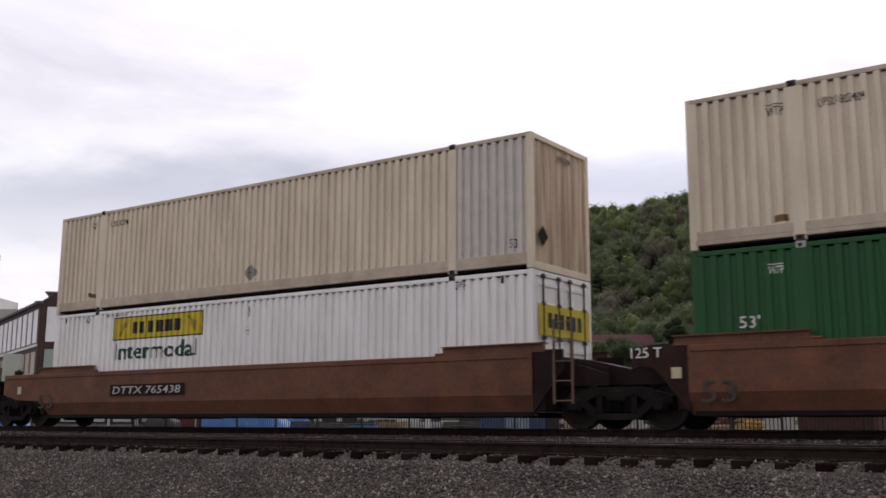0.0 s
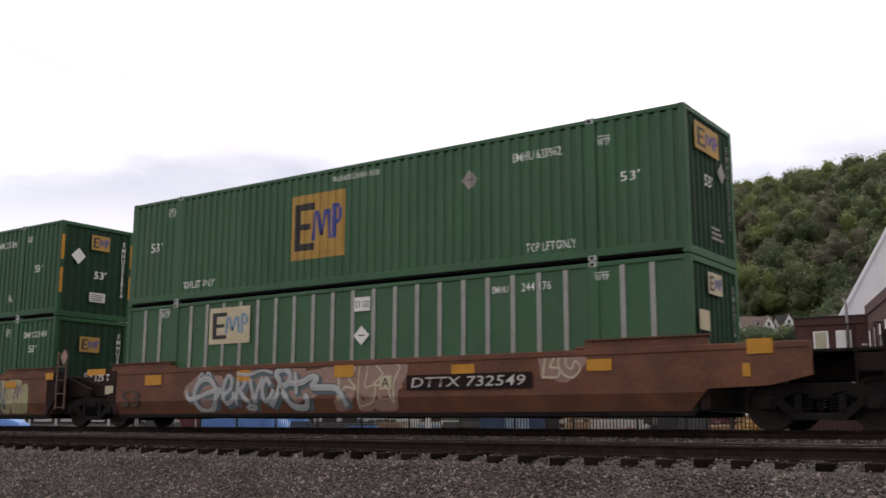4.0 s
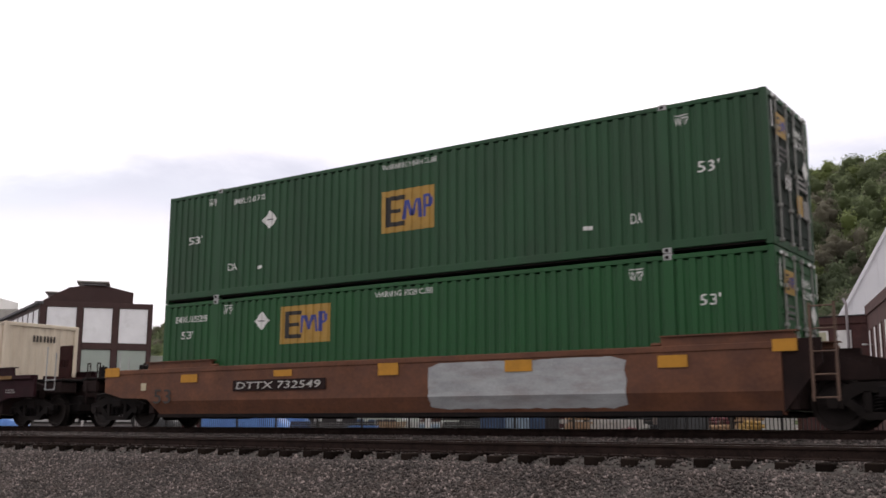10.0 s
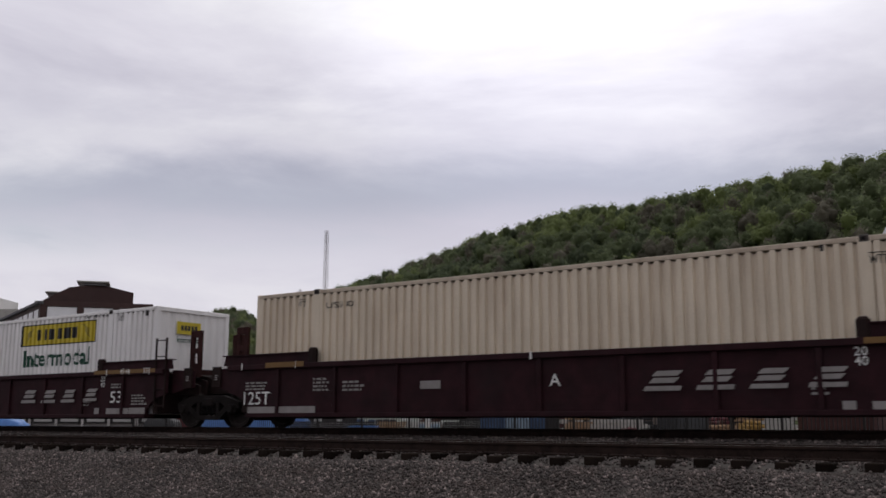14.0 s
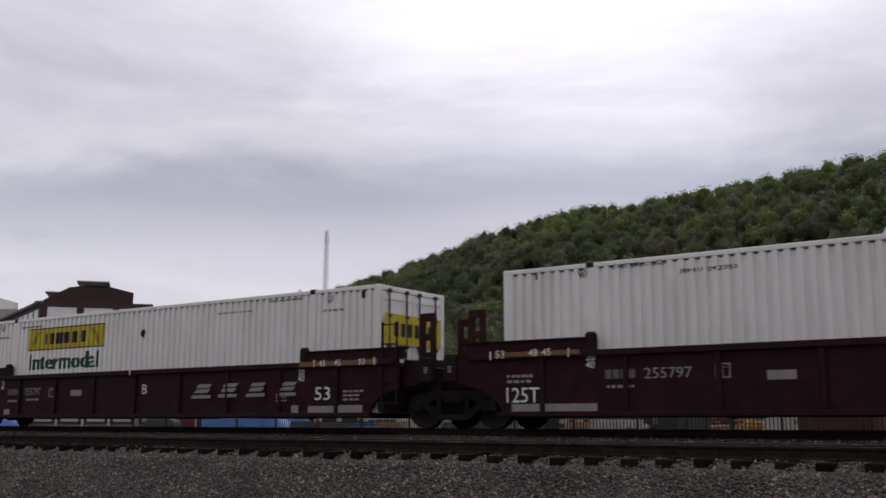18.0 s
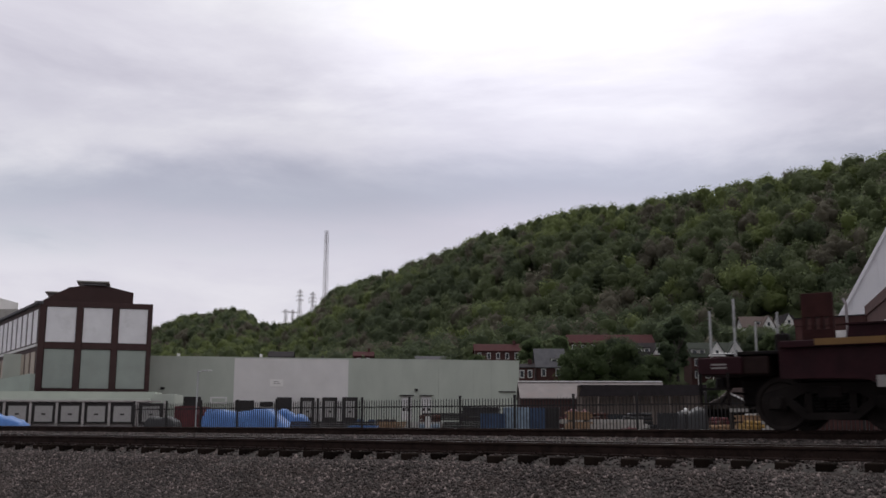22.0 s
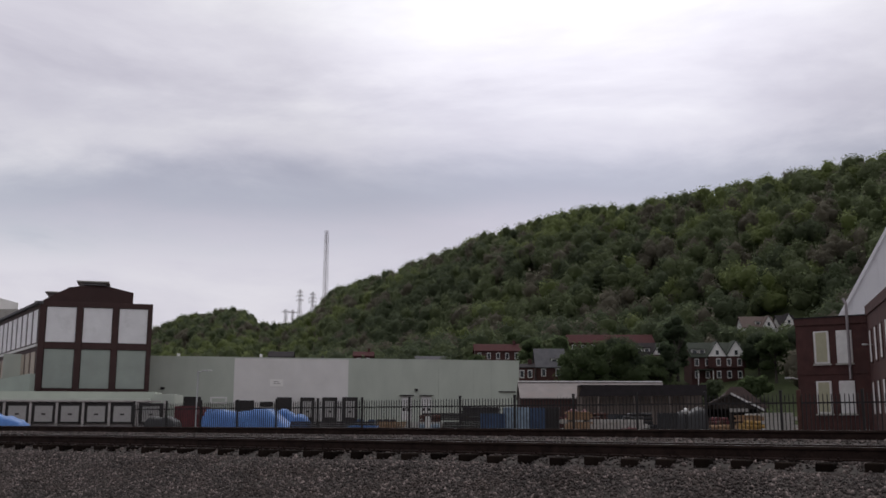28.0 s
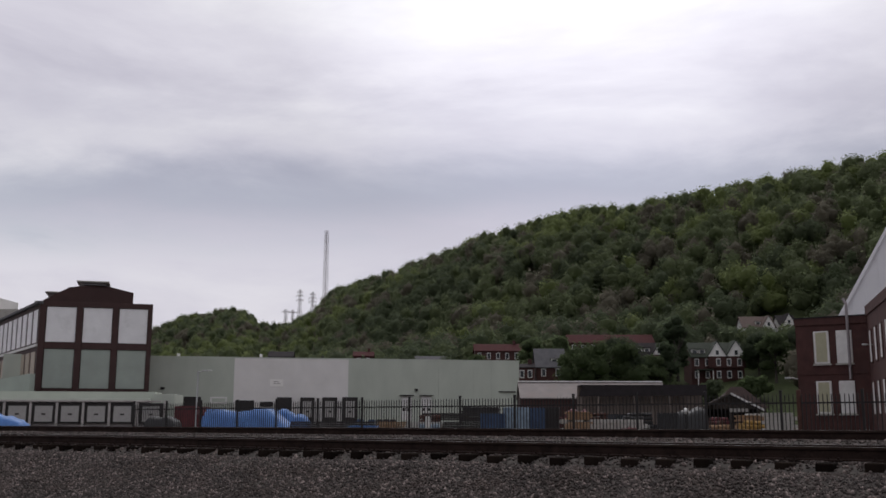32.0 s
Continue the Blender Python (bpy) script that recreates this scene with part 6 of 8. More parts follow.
def yard_box(name, label, m, w, d, h, mat, ribs=True):
    t = thing(name, label, "storage container", m)
    bm = bmesh.new()
    box(bm, -w / 2 + 0.03, -d / 2 + 0.03, 0.05, w / 2 - 0.03, d / 2 - 0.03, h - 0.05)
    part("body", bm, M[mat], t)
    if ribs:
        n = int(w / 0.3)
        for k in range(n):
            x = -w / 2 + 0.15 + k * (w - 0.3) / max(1, n - 1)
            boxpart("rib", M[mat], t, x - 0.05, -d / 2, 0.12, x + 0.05, -d / 2 + 0.04, h - 0.12, 0.008)
    for z in (0, h - 0.12):
        boxpart("frame_rail", M[mat], t, -w / 2, -d / 2, z, w / 2, d / 2, z + 0.12, 0.01)
    for sx in (-1, 1):
        boxpart("corner_post", M[mat], t, sx * w / 2 - 0.06, -d / 2 - 0.01, 0, sx * w / 2 + 0.06, -d / 2 + 0.12, h, 0.01)
    return t


def car(name, label, m, paint):
    t = thing(name, label, "car", m)
    bm = bmesh.new()
    prism(bm, [(-2.2, 0.3), (2.2, 0.3), (2.25, 0.7), (1.2, 0.9), (0.6, 1.4), (-1.2, 1.42), (-1.9, 0.95), (-2.25, 0.9)], -0.85, 0.85)
    part("body", bm, M[paint], t)
    bm = bmesh.new()
    prism(bm, [(-1.6, 0.95), (0.95, 0.95), (0.5, 1.34), (-1.15, 1.36)], -0.86, 0.86)
    part("window", bm, M["glass"], t)
    for x in (-1.4, 1.4):
        for y in (-0.82, 0.82):
            bm = bmesh.new()
            rod(bm, [(x, y - 0.1, 0.32), (x, y + 0.1, 0.32)], 0.32, 14)
            part("wheel", bm, M["tarp_black"], t)
    return t


G = YARD_Z
draped("blue_tarpaulin", "bright blue tarpaulin over a long heap", pose(-37.2, 36.3, G, 0, 0, 35), 5.0, 3.2, 1.5, "tarp_blue", 5, 4, True)
draped("blue_tarpaulin", "paler blue tarpaulin draped over stacked goods", pose(-39.2, 41.0, G, 0, 0, 35), 2.2, 2.2, 1.6, "tarp_blue", 8)
draped("blue_tarpaulin", "small blue tarpaulin heap by the dock", pose(-59.3, 36.2, G, 0, 0, 40), 2.8, 2.4, 1.35, "tarp_blue", 12)
draped("black_sheeting", "black plastic sheeting over a pile", pose(-50.6, 41.6, G, 0, 0, 36), 2.0, 2.2, 1.3, "tarp_black", 14)
yard_box("storage_container", "dull red shipping container seen end on", pose(-65.3, 56.8, G, 0, 0, 36), 1.6, 6.0, 2.15, "box_red")
yard_box("storage_container", "dull red bin beside the tarpaulin", pose(-49.2, 43.5, G, 0, 0, 36), 1.2, 1.2, 1.35, "box_red")
yard_box("storage_container", "pale blue ribbed storage container", pose(-26.5, 44.2, G, 0, 0, 30), 1.2, 1.6, 1.6, "box_blue")
yard_box("storage_container", "dark blue storage container with a pale rounded top", pose(-25.65, 44.8, G, 0, 0, 30), 0.8, 1.6, 1.58, "box_navy")
yard_box("storage_container", "blue steel bin among the stacks", pose(-25.1, 39.8, G, 0, 0, 30), 1.0, 1.0, 1.25, "box_navy")
yard_box("dumpster", "dark brown steel dumpster by the fence", pose(-26.1, 47.0, G, 0, 0, 25), 1.0, 1.4, 1.66, "dark")
yard_box("dumpster", "black steel dumpster by the sheds", pose(-20.0, 48.2, G, 0, 0, 25), 0.95, 1.2, 1.35, "tarp_black")
for i, (x, y, w, n, r, mat, lab) in enumerate(((-31.2, 35.6, 3.9, 4, 2, "steel_dark", "stack of long dark steel sections"), (-30.2, 38.8, 2.0, 4, 2, "lumber", "stack of brown timber boards"), (-28.2, 38.6, 1.7, 4, 2, "concrete", "stack of pale weathered planks"), (-28.6, 42.2, 3.6, 4, 3, "steel_dark", "stack of dark steel beams on bearers"),
        (-26.6, 41.0, 1.8, 5, 3, "steel_dark", "layered stack of dark steel stock"), (-23.6, 48.2, 1.4, 4, 2, "lumber", "low pile of orange-brown timber"), (-18.5, 56.8, 1.3, 4, 2, "yellow", "stack of yellow boards by the pavilion"), (-20.6, 39.7, 1.0, 4, 3, "lumber", "small pile of timber offcuts"), (-19.2, 58.6, 1.4, 4, 3, "lumber", "stack of timber beside the pavilion"), (-28.9, 35.0, 1.2, 3, 2, "tarp_blue", "blue-wrapped stack of goods"))):
    stack("material_stack", lab, pose(x, y, G, 0, 0, 30 + 4 * (i % 3)), w, n, r, mat)
draped("red_tarpaulin", "dull red tarpaulin over goods behind the fence", pose(-28.3, 54.6, G, 0, 0, 28), 1.9, 1.8, 1.85, "tarp_red", 21)
draped("red_tarpaulin", "small red sheet over a low pile", pose(-18.9, 41.0, G, 0, 0, 28), 1.0, 1.0, 0.75, "tarp_red", 22)
draped("grey_sheeting", "dark grey sheeting over a tall pile", pose(-20.9, 53.6, G, 0, 0, 28), 1.9, 1.8, 1.7, "tarp_black", 23)
gl = thing("white_globe_post", "white globe on a short dark post among the piles", "garden ornament", pose(-20.67, 52.4, G))
boxpart("post", M["fence"], gl, -0.03, -0.03, 0, 0.03, 0.03, 1.36)
bm = bmesh.new()
bmesh.ops.create_icosphere(bm, subdivisions=2, radius=0.17, matrix=Matrix.Translation((0, 0, 1.5)))
part("globe", bm, M["white_paint"], gl, "", True)
car("parked_car", "dark parked car behind the low white wall", pose(-27.0, 58.0, G, 0, 0, 30), "car_dark")
for ax, ay, bx, by in ((-21.9, 40.4, -18.5, 42.8), (-16.7, 52.8, -15.1, 53.9)):
    wl_ = thing("block_wall", "low pale concrete block wall behind the fence", "wall", wall_frame((ax, ay), (bx, by)))
    ln = math.hypot(bx - ax, by - ay)
    n = int(ln / 0.42)
    for r in range(7 if ax > -20 else 5):
        for k in range(n):
            boxpart("block", M["concrete"], wl_, k * 0.42 + (0.2 if r % 2 else 0), 0, G + r * 0.2, k * 0.42 + 0.405 + (0.2 if r % 2 else 0), 0.2, G + r * 0.2 + 0.19, 0.01)
wp = thing("white_post_sign", "white upright board by the fence", "sign", pose(-22.75, 31.4, G))
boxpart("board", M["white_paint"], wp, -0.12, -0.02, 0.1, 0.12, 0.02, 1.05, 0.01)
boxpart("post", M["fence"], wp, -0.03, 0.02, 0, 0.03, 0.07, 1.0)


def goods(name, label, m, w, h, mat, seed):
    """A pallet with a strapped load of small sacks or stones."""
    rnd = random.Random(seed)
    t = thing(name, label, "pallet", m)
    for k in range(5):
        boxpart("slat", M["lumber"], t, -w / 2 + k * w / 5 + 0.02, -0.5, 0.10, -w / 2 + (k + 1) * w / 5 - 0.02, 0.5, 0.13)
    for y in (-0.45, 0, 0.45):
        boxpart("runner", M["lumber"], t, -w / 2, y - 0.05, 0, w / 2, y + 0.05, 0.10)
    rows = max(1, int((h - 0.13) / 0.22))
    for r in range(rows):
        n = max(2, int(w / 0.32) - (r * rnd.choice((0, 1))))
        for k in range(n):
            cx = -w / 2 + (k + 0.5) * w / n + rnd.uniform(-0.03, 0.03)
            boxpart("sack", M[mat], t, cx - 0.15, -0.46, 0.13 + r * 0.22, cx + 0.15, 0.46, 0.13 + r * 0.22 + rnd.uniform(0.17, 0.22), 0.05)
    return t


for i, (x, y, w, h, mat, what) in enumerate(((-27.6, 51.6, 1.2, 1.3, "tarp_red", "dull red sacks"), (-24.6, 47.0, 1.2, 1.0, "lumber", "orange-brown stone"), (-25.6, 51.5, 1.2, 1.5, "rust", "rust-brown blocks"), (-22.8, 50.2, 1.0, 1.3, "tarp_black", "black sacks"), (-21.9, 49.0, 1.0, 1.0, "concrete", "pale stone"), (-23.9, 53.6, 1.3, 1.6, "tarp_black", "dark crates"),
        (-20.9, 57.5, 1.2, 1.2, "rust", "brown blocks"), (-18.3, 51.0, 0.9, 0.9, "lumber", "split logs"), (-17.7, 54.6, 1.0, 1.1, "yellow", "yellow bags"), (-19.7, 61.0, 1.1, 1.5, "concrete", "pale stone"), (-21.6, 60.0, 1.1, 1.3, "tarp_red", "red crates"), (-17.0, 58.0, 1.1, 1.0, "lumber", "timber blocks"),
        (-32.6, 39.6, 1.2, 1.1, "box_navy", "blue drums"), (-29.3, 40.6, 1.2, 1.3, "rust", "rusty fittings"), (-33.4, 42.0, 1.4, 1.2, "steel_dark", "dark castings"), (-27.2, 37.6, 1.0, 0.9, "box_blue", "pale blue bags"), (-54.5, 45.0, 1.3, 1.2, "tarp_black", "black sacks"), (-45.2, 44.0, 1.2, 1.1, "concrete", "pale blocks"))):
    goods("loaded_pallet", "wooden pallet stacked with " + what + " in the yard", pose(x, y, G, 0, 0, 30 + (i * 17) % 25), w, h, mat, 90 + i)
bush("bush", "green bush on the grass below the houses", pose(-50.5, 160, 0.9), 11, 2.2, "leaf_mid", 71, 0.5)
bush("bush", "low green hedge below the houses", pose(-62, 172, 0.7), 20, 3.2, "leaf_deep", 72, 0.5)


# ---- lettering, panels and paint on the train ----
INKS = {"white": "mark_white", "ink": "mark_black", "leaf_green": "mark_green", "pale": "mark_pale", "rust": "rust", "cream": "mark_cream", "amber": "mark_amber", "ochre": "mark_ochre", "chalk": "spray_white"}
FACE = {"c": -1.482, "0": -CW / 2 + 0.003, "1": -CW / 2 + 0.003}
LAYER = {}


def holder(tgt):
    return CARS[tgt[0]] if tgt[1] == "c" else BOXES[tgt[0], int(tgt[1])]


def flush(tgt, lift=0.0, z=0.0):
    """The plane of the near side at a height: each new mark lies a hair above the one before."""
    proud = 0.082 if tgt[1] == "c" and tgt[0] in "FGH" and 1.36 < z < 1.5 else 0.0
    return FACE[tgt[1]] - 0.012 - lift - proud


def flat_poly(bm, pts, y, mat=0):
    f = bm.faces.new([bm.verts.new((x, y, z)) for x, z in pts])
    f.material_index = mat
    if f.normal.length == 0:
        f.normal_update()
    if f.normal.y > 0:
        f.normal_flip()
    return f


def lettering(tgt, x, z, w, h, body, ink="white"):
    cu = bpy.data.curves.new("lettering", "FONT")
    cu.offset = 0.020 if body == "Intermodal" else 0.004
    cu.body, cu.align_x, cu.align_y, cu.resolution_u = body, "CENTER", "CENTER", 2
    tmp = bpy.data.objects.new("lettering", cu)
    me = bpy.data.meshes.new_from_object(tmp)
    bpy.data.objects.remove(tmp)
    bpy.data.curves.remove(cu)
    co = np.empty(len(me.vertices) * 3, np.float32)
    me.vertices.foreach_get("co", co)
    co = co.reshape(-1, 3)
    lo, hi = co.min(0), co.max(0)
    size = np.maximum(hi - lo, 1e-6)
    out = np.zeros_like(co)
    out[:, 0] = x + ((co[:, 0] - lo[0]) / size[0] - 0.5) * w
    out[:, 2] = z + ((co[:, 1] - lo[1]) / size[1] - 0.5) * h
    out[:, 1] = flush(tgt, 0.014 if tgt[1] == "c" else 0.008, z)
    me.vertices.foreach_set("co", out.ravel())
    me.update()
    me.materials.clear()
    me.materials.append(M["casting"] if ink == "ink" and tgt[1] == "c" else M[INKS[ink]])
    ob = new("lettering", me)
    ob.parent = holder(tgt)
    if body == "WTP":
        bm = bmesh.new()
        flat_poly(bm, [(x - w / 2, z + h * 0.70), (x + w / 2, z + h * 0.70), (x + w / 2, z + h * 0.80), (x - w / 2, z + h * 0.80)], flush(tgt, 0.008))
        part("overline", bm, M[INKS[ink]], ob.parent)
    return tagged(ob, "painted lettering reading " + body) if len(body) > 3 else ob


def panel(tgt, x, z, w, h, ink):
    bm = bmesh.new()
    flat_poly(bm, [(x - w / 2, z - h / 2), (x + w / 2, z - h / 2), (x + w / 2, z + h / 2), (x - w / 2, z + h / 2)], flush(tgt, 0.010 if tgt[1] == "c" else 0.004, z))
    return part("marking_patch", bm, M[INKS[ink]], holder(tgt))


def diamond(tgt, x, z, w, h, ink):
    bm = bmesh.new()
    flat_poly(bm, [(x, z - h / 2), (x + w / 2, z), (x, z + h / 2), (x - w / 2, z)], flush(tgt, 0.004))
    d = part("placard", bm, M[INKS[ink]], holder(tgt), "diamond placard holder")
    if ink in ("white", "pale"):
        bm = bmesh.new()
        flat_poly(bm, [(x - w * 0.2, z - h * 0.03), (x + w * 0.2, z - h * 0.03), (x + w * 0.2, z + h * 0.03), (x - w * 0.2, z + h * 0.03)], flush(tgt, 0.007))
        part("placard_bar", bm, M["mark_black"] if ink == "white" else M["mark_ochre"], d)
    return d


def bars(tgt, x, z, w, h, ink):
    """Small print that cannot be read: rows of short bars."""
    rnd = random.Random(int(x * 100) + int(z * 37))
    bm = bmesh.new()
    rows = max(1, min(5, int(round(h / 0.085))))
    hh = h / rows
    for r in range(rows):
        zz = z + h / 2 - (r + 0.5) * hh
        xx = x - w / 2
        end = x + w / 2 - (rnd.uniform(0, 0.3) * w if rows > 1 else 0)
        while xx < end - 0.03:
            ln = min(rnd.uniform(0.05, 0.16), end - xx)
            flat_poly(bm, [(xx, zz - hh * 0.27), (xx + ln, zz - hh * 0.27), (xx + ln, zz + hh * 0.27), (xx, zz + hh * 0.27)], flush(tgt, 0.006))
            xx += ln + rnd.uniform(0.025, 0.05)
    ob = part("small_print", bm, M["mark_pale"] if ink == "ink" else M[INKS[ink]], holder(tgt))
    return tagged(ob, "unreadable small print", kind="stuff")


def frame_mark(tgt, x, z, w, h):
    bm = bmesh.new()
    t = 0.025
    for a, b, c, d in ((-w / 2, -h / 2, w / 2, -h / 2 + t), (-w / 2, h / 2 - t, w / 2, h / 2), (-w / 2, -h / 2, -w / 2 + t, h / 2), (w / 2 - t, -h / 2, w / 2, h / 2), (-0.01, -h / 2, 0.01, h * 0.3), (-w / 2, h * 0.2, w / 2, h * 0.24)):
        flat_poly(bm, [(x + a, z + b), (x + c, z + b), (x + c, z + d), (x + a, z + d)], flush(tgt, 0.005))
    return part("data_box", bm, M["mark_pale"], holder(tgt), "white outlined data box")


def brand_panel(tgt, x, z, w, h):
    """A yellow name board with a dark edge; its name stands as dark blocks."""
    bm = bmesh.new()
    flat_poly(bm, [(x - w / 2, z - h / 2), (x + w / 2, z - h / 2), (x + w / 2, z + h / 2), (x - w / 2, z + h / 2)], flush(tgt, 0.003))
    b = part("logo_border", bm, M["mark_black"], holder(tgt))
    bm = bmesh.new()
    e = 0.035
    flat_poly(bm, [(x - w / 2 + e, z - h / 2 + e), (x + w / 2 - e, z - h / 2 + e), (x + w / 2 - e, z + h / 2 - e), (x - w / 2 + e, z + h / 2 - e)], flush(tgt, 0.006))
    p = part("logo_panel", bm, M["mark_yellow"], b, "yellow logo panel")
    # two scroll shapes and the blocks
    bm = bmesh.new()
    for s in (-1, 1):
        c = x + s * w * 0.40
        flat_poly(bm, [(c - s * w * 0.075, z + h * 0.33), (c - s * w * 0.05, z + h * 0.33), (c + s * w * 0.01, z + h * 0.1), (c + s * w * 0.03, z - h * 0.3), (c + s * w * 0.01, z - h * 0.34)], flush(tgt, 0.009))
    part("logo_scroll", bm, M["mark_olive"], b)
    cx = x - w * 0.27
    for k, bw in enumerate((0.055, 0.06, 0.085, 0.085, 0.09, 0.08)):
        bm = bmesh.new()
        hh = h * 0.25
        x0, x1 = cx, cx + bw * w * 0.86
        flat_poly(bm, [(x0, z - hh), (x1, z - hh), (x1, z + hh), (x0, z + hh)], flush(tgt, 0.009))
        part("logo_block", bm, M["mark_black"], b)
        cx += bw * w + (0.015 * w if k > 1 else 0.022 * w)
    return b


def comb_shape(bm, x0, x1, z0, z1, at):
    """An upright bar with three arms."""
    w, h = x1 - x0, z1 - z0
    k = 0.30 * w
    strip_quads(bm, [[(x0, z0), (x0 + k, z0), (x0 + k, z1), (x0, z1)]], at)
    for c, t, reach in ((0.07, 0.075, 1.0), (0.5, 0.065, 0.82), (0.93, 0.075, 1.0)):
        zc = z0 + c * h
        strip_quads(bm, [[(x0 + k, zc - t * h), (x0 + reach * w, zc - t * h), (x0 + reach * w, zc + t * h), (x0 + k, zc + t * h)]], at)


def crest_shape(bm, x0, x1, z0, z1, at):
    """A zigzag of four slanted bars beside a flag on a staff."""
    w, h = x1 - x0, z1 - z0
    zt = z0 + 0.86 * h
    t = 0.105 * w
    for a, b, va, vb in ((0.00, 0.05, z0, zt), (0.13, 0.27, zt, z0 + 0.12 * h), (0.27, 0.42, z0 + 0.12 * h, zt), (0.50, 0.55, zt, z0)):
        xa, xb = x0 + a * w, x0 + b * w
        strip_quads(bm, [[(xa, va), (xa + t, va), (xb + t, vb), (xb, vb)]], at)
    u = x0 + 0.68 * w
    strip_quads(bm, [[(u, z0), (u + t * 1.1, z0), (u + t * 1.1, z1), (u, z1)],
                     [(u + t * 1.1, z1 - 0.13 * h), (u + 0.26 * w, z1 - 0.13 * h), (u + 0.22 * w, z1), (u + t * 1.1, z1)],
                     [(u + 0.20 * w, z0 + 0.48 * h), (u + 0.31 * w, z0 + 0.52 * h), (u + 0.32 * w, z1 - 0.16 * h), (u + 0.20 * w, z1 - 0.13 * h)],
                     [(u + t * 1.1, z0 + 0.40 * h), (u + 0.26 * w, z0 + 0.42 * h), (u + 0.28 * w, z0 + 0.53 * h), (u + t * 1.1, z0 + 0.53 * h)]], at)


def square_logo(tgt, x, z, w, h, style="yellow"):
    """A yellow square with a black block and blue shapes."""
    bm = bmesh.new()
    flat_poly(bm, [(x - w / 2, z - h / 2), (x + w / 2, z - h / 2), (x + w / 2, z + h / 2), (x - w / 2, z + h / 2)], flush(tgt, 0.004))
    p = part("logo_panel", bm, M["mark_gold"] if style == "yellow" else M["mark_cream"], holder(tgt), "square logo panel")
    y = flush(tgt, 0.007)
    bm = bmesh.new()
    comb_shape(bm, x - w * 0.42, x - w * 0.06, z - h * 0.36, z + h * 0.36, lambda u, v: (u, y, v))
    part("logo_block", bm, M["mark_black"], p)
    bm = bmesh.new()
    crest_shape(bm, x - w * 0.10, x + w * 0.46, z - h * 0.22, z + h * 0.30, lambda u, v: (u, y, v))
    part("logo_shape", bm, M["mark_blue"] if style == "yellow" else M["mark_steel_blue"], p)
    return p


def slant_logo(tgt, x, z, w, h):
    """One slanted grey logo shape over a short bar."""
    bm = bmesh.new()
    y = flush(tgt, 0.05)
    k = 0.18 * w
    for z0, z1 in ((0.20, 0.44), (-0.12, 0.12)):
        s0, s1 = k * z0 * 1.6, k * z1 * 1.6
        flat_poly(bm, [(x - w * 0.34 + s0, z + h * z0), (x + w * 0.34 + s0, z + h * z0), (x + w * 0.42 + s1, z + h * z1), (x - w * 0.26 + s1, z + h * z1)], y)
    flat_poly(bm, [(x - w * 0.52, z - h * 0.48), (x + w * 0.46, z - h * 0.48), (x + w * 0.5, z - h * 0.26), (x - w * 0.46, z - h * 0.26)], y)
    return part("logo_shape", bm, M["mark_pale"], holder(tgt), "slanted pale logo shape with an underline")


def number_bar(tgt, x, z, w, h):
    bm = bmesh.new()
    y = flush(tgt, 0.006)
    for k in range(4):
        x0 = x - w / 2 + k * w / 4
        flat_poly(bm, [(x0, z - h * 0.45), (x0 + w * 0.2, z - h * 0.45), (x0 + w * 0.2, z + h * 0.45), (x0, z + h * 0.45)], y)
    return part("logo_block", bm, M["mark_faint"], holder(tgt))


def number_panel(tgt, x, z, w, h, body):
    bm = bmesh.new()
    flat_poly(bm, [(x - w / 2, z - h / 2), (x + w / 2, z - h / 2), (x + w / 2, z + h / 2), (x - w / 2, z + h / 2)], flush(tgt, 0.012))
    part("number_panel", bm, M["end_dark"], holder(tgt), "dark number panel")
    t = lettering(tgt, x, z, w * 0.9, h * 0.66, body, "chalk")
    for v in t.data.vertices:
        v.co.x += (v.co.z - z) * 0.22
        v.co.y -= 0.012
    return t


def slab_logo(tgt, x, z, w, h):
    bm = bmesh.new()
    y = flush(tgt, 0.014)
    k = w * 0.05
    for a, b in ((-0.5, -0.17), (-0.16, 0.17), (0.18, 0.5)):
        flat_poly(bm, [(x + w * a, z + h * 0.2), (x + w * b, z + h * 0.2), (x + w * b + k, z + h * 0.5), (x + w * a + k, z + h * 0.5)], y)
        m = (a + b) / 2
        flat_poly(bm, [(x + w * (m - 0.06) - k, z - h * 0.5), (x + w * (m + 0.06) - k, z - h * 0.5), (x + w * (m + 0.07), z + h * 0.2), (x + w * (m - 0.05), z + h * 0.2)], y)
    p = part("logo_shape", bm, M["mark_white"], holder(tgt), "white slab logo shape")
    bm = bmesh.new()
    flat_poly(bm, [(x - w * 0.52, z - h * 0.55), (x + w * 0.52, z - h * 0.55), (x + w * 0.54, z + h * 0.56), (x - w * 0.5, z + h * 0.56)], flush(tgt, 0.011))
    part("logo_ground", bm, M["spray_dark"], p)
    return p


def sheet_y(z, lift):
    """The near face of a brown car's creased side sheet at a height."""
    return -1.482 - lift + max(0.0, 0.66 - z) * 0.38 - 0.008 * max(0.0, 1 - abs(z - 0.66) / 0.09)


def ribbon(bm, pts, t, lift):
    """A sprayed line: a flat strip of width t along the points."""
    pts = [Vector((p[0], p[1])) for p in pts]
    left, right = [], []
    for i, p in enumerate(pts):
        d = (pts[min(i + 1, len(pts) - 1)] - pts[max(i - 1, 0)])
        d = d.normalized() if d.length else Vector((1, 0))
        n = Vector((-d.y, d.x)) * t / 2
        for side, q in ((left, p + n), (right, p - n)):
            zz = max(0.37, min(1.37, q.y))
            side.append(bm.verts.new((q.x, sheet_y(zz, lift), zz)))
    for i in range(len(pts) - 1):
        bm.faces.new((left[i], right[i], right[i + 1], left[i + 1]))


